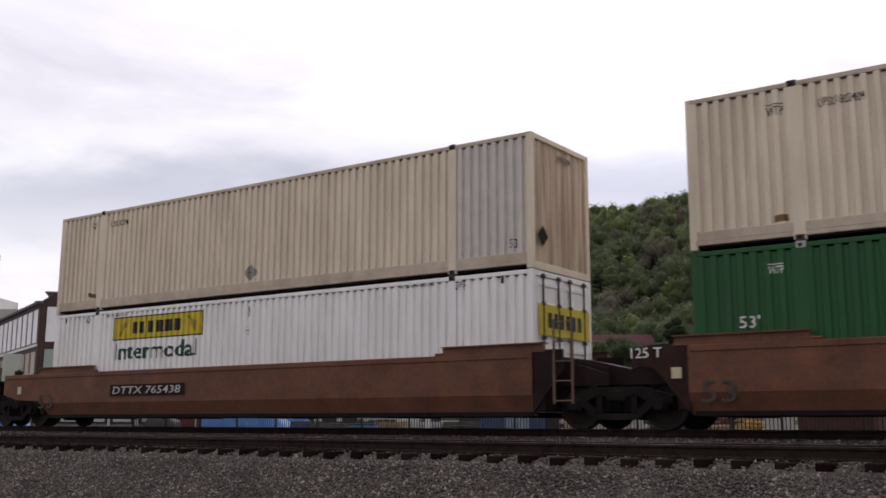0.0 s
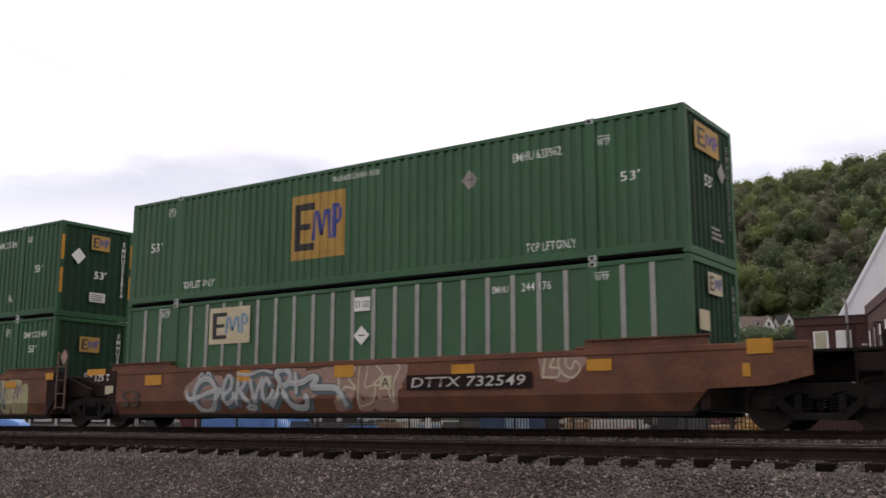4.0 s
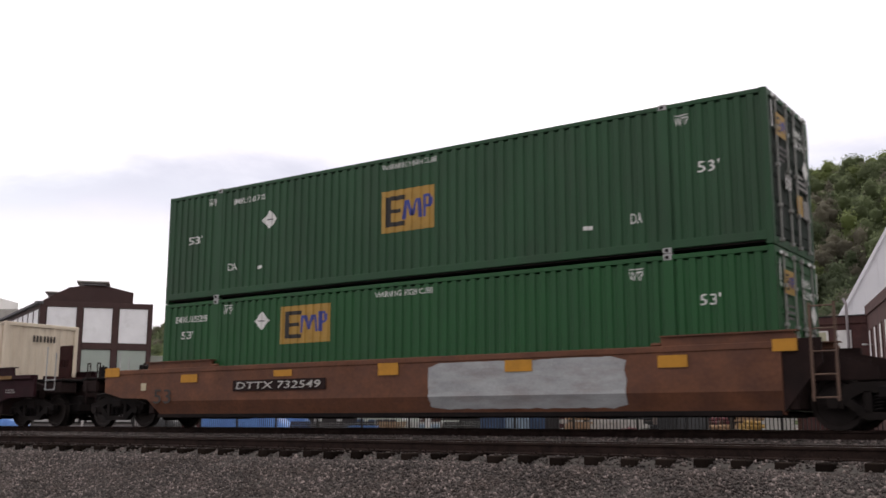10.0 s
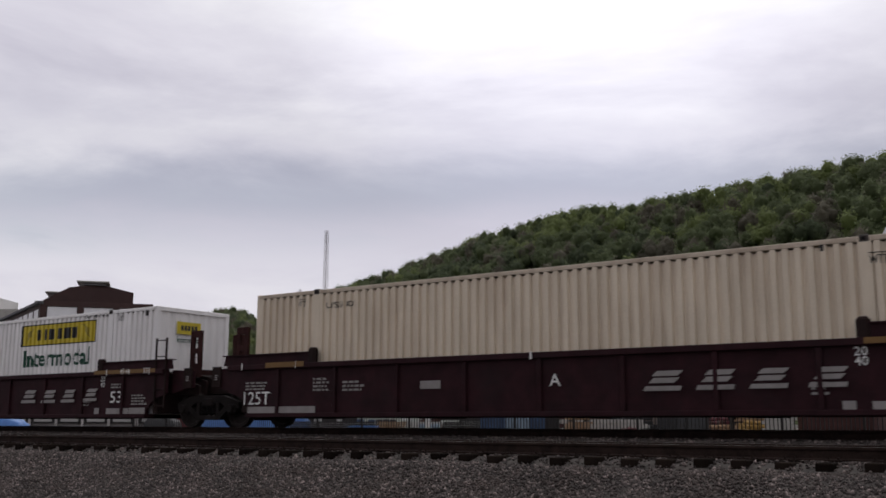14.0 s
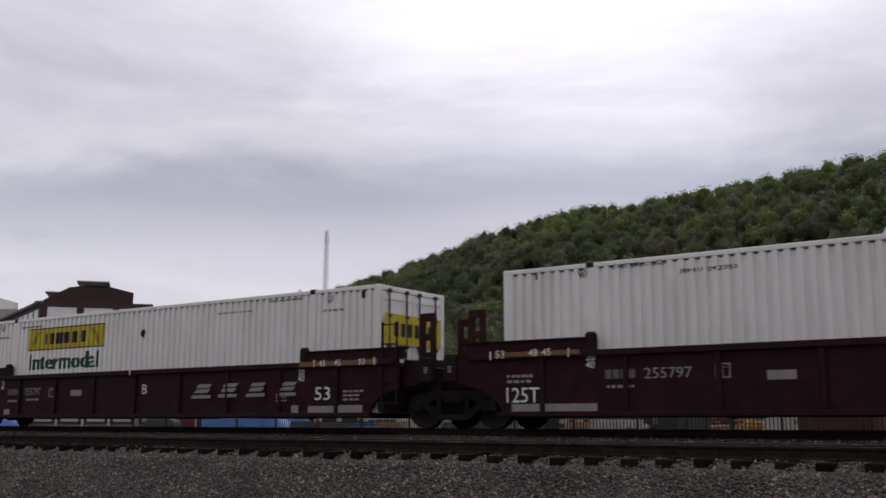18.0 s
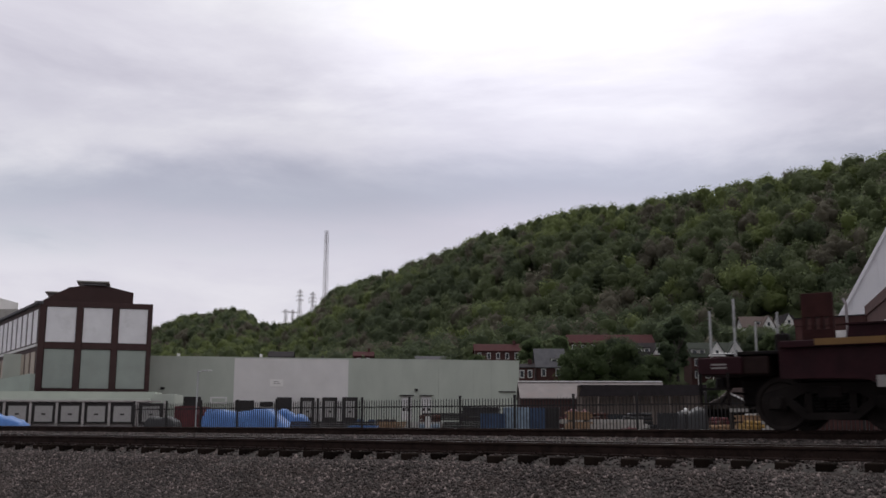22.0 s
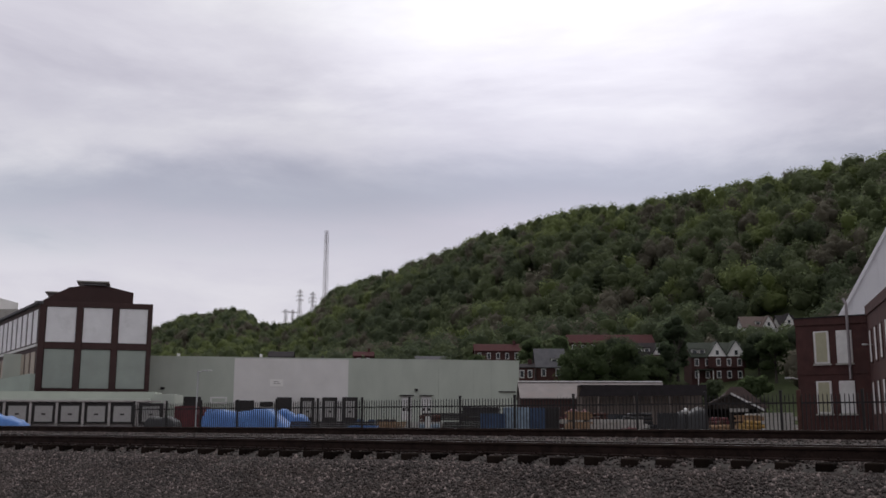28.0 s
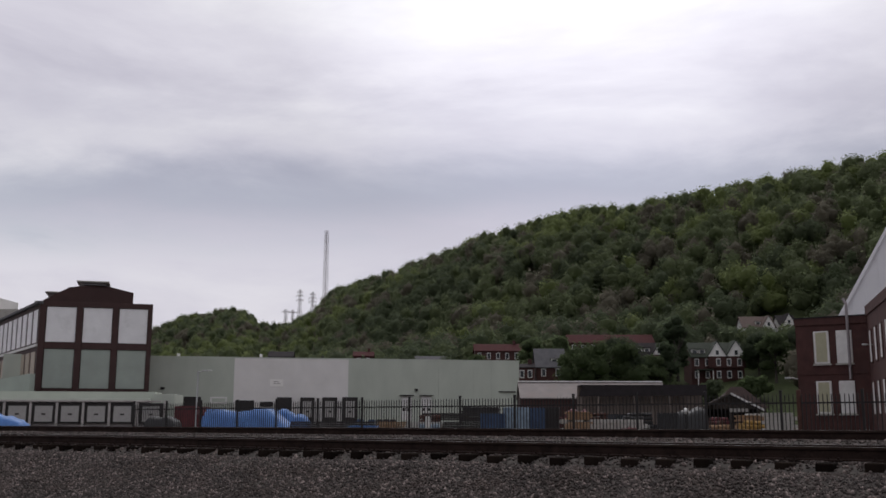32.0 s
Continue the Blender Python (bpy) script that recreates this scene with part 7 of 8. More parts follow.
def blob(bm, cx, cz, rw, rh, rnd, lift):
    """A lumpy sprayed patch as a fan of small faces."""
    ph = [rnd.uniform(0, math.tau) for _ in range(4)]
    n, rings = 30, 5
    grid = []
    for r in range(rings + 1):
        row = []
        for i in range(n):
            a = i * math.tau / n
            k = (1 + sum(am * math.sin((j + 2) * a + p) for j, (am, p) in enumerate(zip((0.16, 0.14, 0.1, 0.08), ph)))) * r / rings
            zz = max(0.37, min(1.37, cz + rh * k * math.sin(a)))
            row.append(bm.verts.new((cx + rw * k * math.cos(a), sheet_y(zz, lift), zz)))
        grid.append(row)
    for r in range(rings):
        for i in range(n):
            j = (i + 1) % n
            bm.faces.new((grid[r][i], grid[r + 1][i], grid[r + 1][j], grid[r][j]))


SPRAYS = {"dusty": ("spray_dusty", "mark_cream", "spray_dusty"), "teal": ("spray_teal", "spray_silver", "spray_pinkish"), "slate": ("spray_slate", "mark_pale", "spray_dark"), "lime": ("spray_lime", "mark_cream", "spray_dusty")}
# sprayed outlines: slanted blocks, hooks and flicks that spell nothing
STROKES = [[(-0.55, -0.5), (-0.3, 0.35), (0.15, 0.5), (0.1, 0.2), (-0.1, -0.1), (0.4, -0.2), (0.25, -0.5), (-0.5, -0.45)],
           [(-0.6, 0.25), (-0.1, 0.5), (0.5, 0.42), (0.2, 0.15), (0.62, -0.05), (0.05, -0.12), (-0.25, -0.5), (-0.3, -0.05), (-0.6, 0.25)],
           [(-0.5, 0.45), (-0.55, -0.1), (-0.25, -0.42), (0.2, -0.5), (0.55, -0.15), (0.3, 0.1), (0.1, -0.2), (-0.2, 0.0), (-0.1, 0.4)],
           [(-0.75, 0.1), (-0.5, -0.2), (-0.2, -0.1), (0.1, 0.22), (0.45, 0.1), (0.7, 0.3)],
           [(0.55, 0.5), (0.2, 0.3), (0.3, -0.1), (-0.1, -0.3), (-0.15, 0.2), (-0.5, 0.3), (-0.6, -0.3), (-0.35, -0.52)],
           [(-0.2, 0.52), (0.1, 0.1), (-0.3, -0.05), (0.05, -0.5), (0.35, -0.1), (0.15, 0.2), (0.5, 0.48)]]


def smooth_line(pts, n=7):
    out = []
    for i in range(len(pts) - 1):
        p0, p1, p2, p3 = (Vector(pts[max(0, min(len(pts) - 1, i + k))]) for k in (-1, 0, 1, 2))
        for j in range(n):
            t = j / n
            out.append(0.5 * (2 * p1 + (p2 - p0) * t + (2 * p0 - 5 * p1 + 4 * p2 - p3) * t * t + (3 * p1 - p0 - 3 * p2 + p3) * t ** 3))
    out.append(Vector(pts[-1]))
    return out


def graffiti(tgt, x, z, w, h, style, letters, seed):
    """Sprayed shapes like loose letters: a cloudy ground, thick pale strokes and dark edges."""
    rnd = random.Random(seed)
    LAYER[tgt] = LAYER.get(tgt, 0) + 1
    up = 0.00023 * LAYER[tgt]
    fill, line, edge = SPRAYS[style]
    bm_f, bm_g, bm_l, bm_i = bmesh.new(), bmesh.new(), bmesh.new(), bmesh.new()
    cell = w / letters
    for k in range(letters):
        cx = x - w / 2 + (k + 0.5) * cell + rnd.uniform(-0.05, 0.05)
        blob(bm_f, cx, z, cell * rnd.uniform(0.66, 0.85), h * rnd.uniform(0.5, 0.66), rnd, up + 0.002 + 0.0012 * (k % 3))
        blob(bm_g, cx + rnd.uniform(-0.4, 0.4) * cell, z + rnd.uniform(-0.2, 0.2) * h, cell * rnd.uniform(0.2, 0.4), h * rnd.uniform(0.15, 0.3), rnd, up + 0.0062 + 0.0006 * (k % 2))
        for n in range({"teal": 2}.get(style, 1)):
            st = rnd.choice(STROKES)
            turn, sx, sz = rnd.uniform(-0.3, 0.3), cell * rnd.uniform(0.85, 1.2) * rnd.choice((1, 1, -1)), h * rnd.uniform(0.8, 1.0)
            pts = [(cx + (a * math.cos(turn) - b * math.sin(turn)) * sx, z + (a * math.sin(turn) + b * math.cos(turn)) * sz) for a, b in st]
            pts = smooth_line(pts, 7 if style in ("dusty", "lime") else 2)
            t = {"dusty": 0.04}.get(style, 0.024) * rnd.uniform(0.7, 1.2)
            ribbon(bm_i, pts, t + 0.03, up + 0.008 + 0.0011 * (n + 3 * (k % 2)))
            ribbon(bm_l, pts, t, up + 0.0149 + 0.0011 * (n + 3 * (k % 2)))
    hold = holder(tgt)
    g = tagged(part("graffiti", bm_f, M[fill], hold, "sprayed graffiti shapes"), kind="stuff")
    second = {"dusty": "spray_dusty", "teal": "spray_pink", "slate": "spray_teal", "lime": "spray_pinkish"}[style]
    tagged(part("graffiti_cloud", bm_g, M[second], g), kind="stuff")
    tagged(part("graffiti_outline", bm_l, M[line], g), kind="stuff")
    tagged(part("graffiti_shading", bm_i, M[edge], g), kind="stuff")
    return g


# looped and hooked strokes of the large pale piece, along its length and height from 0 to 1
SWASHES = [[(0.13 + 0.075 * math.cos(a), 0.42 + 0.40 * math.sin(a)) for a in [0.6 + k * math.tau / 12 for k in range(13)]],
           [(0.0, 0.52), (0.015, 0.34), (0.07, 0.36), (0.15, 0.48), (0.235, 0.56), (0.215, 0.40)],
           [(0.255, 0.42), (0.30, 0.56), (0.305, 0.80), (0.275, 0.84), (0.25, 0.5), (0.27, 0.22), (0.315, 0.30), (0.32, 0.48)],
           [(0.352, 0.82), (0.345, 0.5), (0.335, 0.18)], [(0.35, 0.46), (0.375, 0.58), (0.40, 0.74)], [(0.365, 0.50), (0.39, 0.35), (0.43, 0.24)],
           [(0.425, 0.78), (0.445, 0.45), (0.458, 0.24), (0.475, 0.50), (0.505, 0.80)],
           [(0.555, 0.62), (0.53, 0.78), (0.505, 0.55), (0.52, 0.28), (0.55, 0.30), (0.575, 0.52)],
           [(0.555, 0.14), (0.595, 0.36), (0.615, 0.66), (0.59, 0.88), (0.635, 0.98), (0.675, 0.84), (0.66, 0.64), (0.62, 0.56), (0.655, 0.34), (0.69, 0.14), (0.76, 0.10), (0.78, 0.28), (0.765, 0.38)],
           [(0.705, 0.90), (0.712, 0.62), (0.715, 0.40)], [(0.67, 0.66), (0.74, 0.66), (0.80, 0.78), (0.835, 0.74), (0.805, 0.56), (0.86, 0.54), (0.94, 0.52), (0.975, 0.36), (1.0, 0.12)],
           [(0.08, 0.80), (0.10, 0.96), (0.125, 0.84), (0.145, 0.98), (0.165, 0.86)], [(0.34, 0.92), (0.42, 0.88), (0.50, 0.97), (0.57, 0.90)], [(0.40, 0.10), (0.44, 0.06), (0.465, 0.12), (0.43, 0.16), (0.40, 0.10)]]


def swash_graffiti(tgt, x, z, w, h):
    """A large piece in thick pale strokes, each edged dark and shadowed in grey green."""
    hold = holder(tgt)
    ground, shade, edge, face, shine = (bmesh.new() for _ in range(5))
    rnd = random.Random(8)
    for cx, cz, rw, rh in ((0.12, 0.5, 0.11, 0.5), (0.45, 0.8, 0.1, 0.22), (0.70, 0.6, 0.12, 0.4), (0.88, 0.75, 0.12, 0.3)):
        blob(ground, x + (cx - 0.5) * w, z + (cz - 0.5) * h, rw * w, rh * h, rnd, 0.002 + 0.0005 * cx)
    for k, st in enumerate(SWASHES):
        pts = smooth_line([(x + (a - 0.5) * w, z + (b - 0.5) * h) for a, b in st], 6)
        t = 0.075 if k >= 11 else (0.15 if k in (0, 8, 10) else 0.12)
        up = 0.0005 * k
        ribbon(shade, [(p[0] + 0.07, p[1] - 0.06) for p in pts], t + 0.05, 0.004 + up * 0.4)
        ribbon(edge, pts, t + 0.035, 0.010 + up)
        ribbon(face, pts, t, 0.0185 + up)
        ribbon(shine, [(p[0] - 0.012, p[1] + t * 0.22) for p in pts], t * 0.22, 0.027 + up)
    g = tagged(part("graffiti", ground, M["spray_dusty"], hold, "large pale sprayed graffiti shapes"), kind="stuff")
    for nm, bm, ink in (("graffiti_shading", shade, "spray_teal"), ("graffiti_edge", edge, "spray_dark"), ("graffiti_outline", face, "spray_silver"), ("graffiti_highlight", shine, "spray_white")):
        tagged(part(nm, bm, M[ink], g), kind="stuff")
    return g


def paint_patch(tgt, x, z, w, h):
    """A block of pale paint rolled over old graffiti, with a wavering edge."""
    bm = bmesh.new()
    cols, n = [], 44
    for k in range(n + 1):
        u = k / n
        edge = min(1.0, 9.0 * min(u, 1 - u) + 0.45)
        lo = 0.40 + 0.10 * (1 - edge) + 0.03 * noise.noise(Vector((k * 0.5, 2.0, 0)))
        hi = 1.36 - 0.16 * (1 - edge) - 0.04 * abs(noise.noise(Vector((k * 0.7, 5.0, 0))))
        col = []
        for q in (lo, 0.5 + 0.5 * (lo - 0.4), 0.58, 0.66, 0.74, 0.9, 1.1, hi):
            wob = 0.05 * noise.noise(Vector((q * 5, 1.0 if u < 0.5 else 7.0, 0))) * (1 if k in (0, n) else 0)
            col.append(bm.verts.new((x - w / 2 + u * w + wob, sheet_y(q, 0.004), q)))
        cols.append(col)
    for p, q in zip(cols, cols[1:]):
        for i in range(7):
            bm.faces.new((p[i], q[i], q[i + 1], p[i + 1]))
    return tagged(part("overpainted_patch", bm, M["overpaint"], holder(tgt), "pale grey overpainted patch"), kind="stuff")


def end_marks():
    """Marks on the leading ends of the containers."""
    def plate(ob, y0, y1, z0, z1, ink, name="marking_patch", lift=0.10):
        bm = bmesh.new()
        x = HALF + lift - 0.085
        f = bm.faces.new([bm.verts.new(c) for c in ((x, y0, z0), (x, y1, z0), (x, y1, z1), (x, y0, z1))])
        f.normal_update()
        if f.normal.x < 0:
            f.normal_flip()
        return part(name, bm, M[ink], ob)

    def small(ob, y0, y1, z0, z1):
        bm = bmesh.new()
        y = y0
        for k in range(7):
            w = (y1 - y0) / 7
            f = bm.faces.new([bm.verts.new((HALF + 0.012, a, c)) for a, c in ((y, z0), (y + w * 0.62, z0), (y + w * 0.62, z1), (y, z1))])
            f.normal_update()
            y += w * (1.25 if k == 2 else 1.0)
        return part("small_print", bm, M["casting"], ob)
    b0, b1 = BOXES["B", 0], BOXES["B", 1]
    plate(b0, -1.12, 1.12, 1.55, 2.2, "mark_yellow", "logo_panel", 0.12)
    for k in range(6):
        plate(b0, -0.75 + k * 0.26, -0.58 + k * 0.26, 1.72, 2.03, "mark_black", "logo_block", 0.124)
    small(b1, -0.15, 0.4, 2.48, 2.6)
    c1, c0, d1, d0, e1, e0, h0, f0 = BOXES["C", 1], BOXES["C", 0], BOXES["D", 1], BOXES["D", 0], BOXES["E", 1], BOXES["E", 0], BOXES["H", 0], BOXES["F", 0]
    def word(ob, body, y, z, w, h, ink, lift, upright=False):
        """Painted words on the end that faces forward; upright: one character under the other."""
        cu = bpy.data.curves.new("lettering", "FONT")
        cu.body = chr(10).join(body) if upright else body
        cu.align_x, cu.offset, cu.resolution_u, cu.space_line = "CENTER", 0.012, 2, 0.85
        tmp = bpy.data.objects.new("lettering", cu)
        me = bpy.data.meshes.new_from_object(tmp)
        bpy.data.objects.remove(tmp)
        bpy.data.curves.remove(cu)
        xs, zs = [v.co.x for v in me.vertices], [v.co.y for v in me.vertices]
        x0, x1, z0, z1 = min(xs), max(xs), min(zs), max(zs)
        for v in me.vertices:
            v.co = (HALF + lift - 0.085, y + ((v.co.x - x0) / (x1 - x0) - 0.5) * w, z + ((v.co.y - z0) / (z1 - z0) - 0.5) * h)
        me.materials.clear()
        me.materials.append(M[ink])
        t = new("lettering", me)
        t.parent = ob
        return t

    def logo(ob, y0, y1, z0, z1, ground, lift=0.10):
        p = plate(ob, y0, y1, z0, z1, ground, "logo_panel", lift)
        w, h, xx = y1 - y0, z1 - z0, HALF + lift - 0.081
        bm = bmesh.new()
        comb_shape(bm, y0 + w * 0.10, y0 + w * 0.42, z0 + h * 0.16, z1 - h * 0.16, lambda u, v: (xx, u, v))
        part("logo_block", bm, M["mark_black"], p)
        bm = bmesh.new()
        crest_shape(bm, y0 + w * 0.42, y1 - w * 0.04, z0 + h * 0.26, z1 - h * 0.2, lambda u, v: (xx, u, v))
        part("logo_shape", bm, M["mark_blue"], p)

    def end_diamond(ob, y, z, r, ink, lift=0.10):
        bm = bmesh.new()
        xx = HALF + lift - 0.085
        f = bm.faces.new([bm.verts.new(c) for c in ((xx, y, z - r), (xx, y + r, z), (xx, y, z + r), (xx, y - r, z))])
        f.normal_update()
        return part("placard", bm, M[ink], ob, "diamond placard holder")
    end_diamond(b1, -0.86, 0.72, 0.22, "end_dark")
    logo(c1, -0.85, 0.45, 2.1, 2.65, "mark_gold")
    logo(c0, -0.45, 0.3, 2.22, 2.64, "mark_cream")
    plate(c0, -0.98, -0.46, 1.5, 1.88, "mark_cream")
    logo(d1, -0.25, 0.40, 2.12, 2.58, "mark_gold")
    logo(d0, -0.45, 0.25, 1.88, 2.34, "mark_gold")
    end_diamond(d1, -0.68, 1.86, 0.25, "mark_white")
    end_diamond(c1, 0.55, 1.85, 0.22, "mark_pale")
    word(d1, "53'", 0.12, 1.35, 0.42, 0.24, "mark_white", 0.10)
    word(d0, "53'", -0.05, 1.16, 0.36, 0.22, "mark_white", 0.10)
    word(c1, "53'", -0.2, 1.55, 0.42, 0.24, "mark_white", 0.10)
    p = plate(d1, -0.22, 0.34, 0.52, 0.80, "mark_white")
    for k in range(4):
        plate(d1, -0.17, 0.29 - 0.04 * (k % 2), 0.56 + 0.055 * k, 0.585 + 0.055 * k, "casting", "small_print", 0.104)
    for k in range(3):
        plate(c1, -0.15, 0.5 - 0.1 * k, 0.42 + 0.1 * k, 0.47 + 0.1 * k, "mark_pale", "small_print")
    word(d1, "EMHU275856", 0.93, 1.62, 0.13, 1.75, "mark_white", 0.10, True)
    word(d0, "EMHU273439", 0.93, 1.62, 0.13, 1.75, "mark_white", 0.10, True)
    word(c1, "EMHU633962", 0.93, 1.62, 0.13, 1.75, "mark_pale", 0.10, True)
    word(c0, "EMHU244176", 0.93, 1.62, 0.13, 1.75, "mark_pale", 0.10, True)
    for z in (1.9, 0.9):
        plate(d1, -1.28, -1.18, z - 0.2, z + 0.55, "mark_amber")
        plate(d1, 1.18, 1.28, z - 0.2, z + 0.55, "mark_amber")
    for ob in (e1, e0):
        logo(ob, -0.98, -0.40, 2.05, 2.48, "mark_gold", 0.14)
        word(ob, "EMHU", 0.38, 2.36, 0.52, 0.15, "mark_white", 0.14)
        word(ob, "261710" if ob is e1 else "652298", 0.42, 2.14, 0.62, 0.15, "mark_white", 0.14)
        end_diamond(ob, 0.78, 1.72 if ob is e1 else 1.80, 0.2, "mark_white", 0.14)
        word(ob, "53'", -0.42, 1.22, 0.36, 0.22, "mark_white", 0.14)
        for k in range(3):
            plate(ob, 0.15, 0.85 - 0.12 * k, 1.28 + 0.11 * k, 1.33 + 0.11 * k, "mark_pale", "small_print", 0.14)
            plate(ob, -0.95, -0.55 + 0.1 * k, 1.60 + 0.11 * k, 1.64 + 0.11 * k, "mark_faint", "small_print", 0.14)
        for yy in (-1.18, 1.14):
            plate(ob, yy - 0.025, yy + 0.025, 2.15, 2.65, "mark_white", "marking_patch", 0.13)
        plate(ob, -1.15, -0.7, CH - 0.14, CH - 0.08, "mark_white", "marking_patch", 0.13)
        plate(ob, 0.6, 1.1, CH - 0.14, CH - 0.08, "mark_white", "marking_patch", 0.13)
    plate(e1, 0.15, 0.5, 0.75, 1.15, "mark_gold", "marking_patch", 0.13)
    plate(e1, 0.55, 0.95, 0.75, 1.1, "mark_pale", "marking_patch", 0.13)
    plate(e1, -0.55, -0.15, 1.15, 1.4, "mark_pale", "marking_patch", 0.13)
    plate(h0, -1.1, 1.1, 1.55, 2.25, "mark_yellow", "logo_panel", 0.12)
    for k in range(6):
        plate(h0, -0.75 + k * 0.26, -0.58 + k * 0.26, 1.74, 2.05, "mark_black", "logo_block", 0.124)
    g0 = BOXES["G", 0]
    plate(g0, -0.62, 0.22, 2.18, 2.52, "mark_yellow", "logo_panel")
    for k in range(5):
        plate(g0, -0.48 + k * 0.12, -0.39 + k * 0.12, 2.28, 2.42, "mark_black", "logo_block", 0.104)
    word(g0, "Intermodal", -0.2, 2.03, 0.8, 0.16, "mark_green", 0.10)
    small(f0, -0.35, 0.45, 2.3, 2.5)


lettering('A1', -6.42, 2.39, 0.30, 0.17, "WTP", "ink")
lettering('A1', -5.28, 2.40, 0.78, 0.16, "UPSU 802404", "ink")
panel('A1', -6.41, 0.44, 0.24, 0.12, "ochre")
lettering('A0', -6.54, 2.43, 0.27, 0.14, "WTP", "white")
lettering('A0', -7.05, 1.55, 0.36, 0.22, "53'", "white")
lettering('Ac', -8.92, 1.39, 0.61, 0.19, "125 T", "white")
lettering('Ac', -7.59, 0.67, 0.63, 0.39, "53", "ink")
panel('Ac', -8.35, 1.01, 0.19, 0.20, "cream")
lettering('B1', 7.64, 0.55, 0.19, 0.20, "53'", "ink")
diamond('B1', -0.03, 0.59, 0.44, 0.49, "pale")
panel('B1', -6.35, 0.45, 0.26, 0.11, "ochre")
brand_panel('B0', -3.51, 2.34, 3.66, 0.64)
lettering('B0', -3.57, 1.71, 3.35, 0.45, "Intermodal", "leaf_green")
diamond('B0', -0.07, 2.04, 0.28, 0.28, "white")
panel('B0', -0.07, 2.52, 0.04, 0.25, "ink")
lettering('B0', 6.29, 2.64, 0.22, 0.13, "WTP", "ink")
panel('B0', 7.36, 2.71, 0.07, 0.16, "ink")
bars('B0', 5.19, 2.74, 0.92, 0.07, "ink")
number_panel('Bc', -3.54, 0.97, 3.03, 0.30, "DTTX 765438")
panel('Bc', -9.33, 1.04, 0.19, 0.22, "cream")
lettering('Bc', -8.00, 0.70, 0.68, 0.39, "53", "ink")
lettering('B1', -6.47, 2.47, 0.21, 0.14, "WTP", "ink")
lettering('B1', -5.35, 2.47, 0.77, 0.15, "UPSU 803245", "ink")
lettering('B0', -6.52, 2.63, 0.21, 0.13, "WTP", "ink")
panel('B0', -7.60, 2.73, 0.06, 0.20, "ink")
bars('B0', -5.25, 2.72, 0.90, 0.09, "ink")
panel('B1', -6.51, 0.49, 0.18, 0.11, "ochre")
lettering('C1', -7.02, 1.58, 0.42, 0.26, "53'", "white")
lettering('C1', -6.47, 2.45, 0.30, 0.17, "WTP", "white")
square_logo('C1', -1.16, 1.54, 1.71, 1.59)
lettering('C1', 0.03, 2.60, 1.44, 0.14, "WARNING HIGH CUBE", "white")
diamond('C1', 3.21, 2.04, 0.44, 0.44, "pale")
lettering('C1', 4.87, 2.35, 1.15, 0.19, "EMHU 633962", "white")
lettering('C1', 5.17, 0.41, 1.13, 0.18, "TOP LIFT ONLY", "white")
lettering('C1', -5.28, 0.45, 1.22, 0.19, "TOP LIFT ONLY", "white")
lettering('C1', 6.40, 2.37, 0.27, 0.16, "WTP", "white")
lettering('C1', 6.93, 1.61, 0.40, 0.20, "53'", "white")
lettering('C0', -6.48, 2.61, 0.33, 0.19, "WTP", "white")
square_logo('C0', -4.03, 2.20, 1.46, 0.92, "cream_logo")
panel('C0', 0.29, 2.45, 0.46, 0.32, "white")
lettering('C0', 0.29, 2.45, 0.39, 0.16, "53 102", "ink")
diamond('C0', 0.28, 1.74, 0.46, 0.45, "white")
lettering('C0', 3.98, 2.50, 0.39, 0.14, "EMHU", "white")
lettering('C0', 4.83, 2.51, 0.68, 0.17, "244 176", "white")
lettering('C0', 6.29, 2.57, 0.30, 0.13, "WTP", "white")
panel('Cc', -6.60, 1.21, 0.66, 0.26, "amber")
panel('Cc', -3.25, 1.24, 0.46, 0.27, "amber")
panel('Cc', -0.04, 1.26, 0.58, 0.27, "amber")
panel('Cc', 3.18, 1.21, 0.57, 0.20, "amber")
panel('Cc', 6.28, 1.20, 0.52, 0.22, "amber")
number_panel('Cc', 3.28, 0.96, 3.10, 0.32, "DTTX 732549")
panel('Cc', 1.15, 0.98, 0.34, 0.30, "cream")
lettering('Cc', 1.15, 0.98, 0.22, 0.21, "A", "ink")
swash_graffiti('Cc', -2.62, 0.87, 5.3, 1.02)
graffiti('Cc', 0.60, 1.02, 1.86, 1.03, "dusty", 3, 9)
graffiti('Cc', 5.48, 1.25, 0.82, 0.56, "dusty", 2, 11)
panel('Cc', -9.03, 1.48, 0.82, 0.17, "amber")
panel('Cc', -8.50, 0.98, 0.20, 0.22, "cream")
lettering('Cc', -7.50, 0.74, 0.74, 0.42, "53", "ink")
panel('Cc', -8.34, 1.00, 0.18, 0.20, "cream")
lettering('Cc', -8.73, 1.32, 0.62, 0.18, "125 T", "white")
panel('Cc', 9.33, 1.43, 0.45, 0.26, "amber")
panel('Cc', 9.08, 1.03, 0.14, 0.23, "amber")
lettering('D1', -6.99, 1.60, 0.42, 0.22, "53'", "white")
lettering('D1', -5.56, 0.74, 0.23, 0.20, "DA", "white")
panel('D1', -4.76, 0.68, 0.19, 0.08, "white")
lettering('D1', -6.40, 2.50, 0.27, 0.15, "WTP", "white")
lettering('D1', 0.14, 2.58, 1.56, 0.14, "WARNING HIGH CUBE", "white")
square_logo('D1', 2.92, 2.01, 1.43, 0.98)
diamond('D1', 4.27, 1.77, 0.44, 0.45, "white")
lettering('D1', 5.16, 2.37, 1.13, 0.19, "EMHU 275856", "white")
lettering('D1', 5.57, 0.67, 0.23, 0.21, "DA", "white")
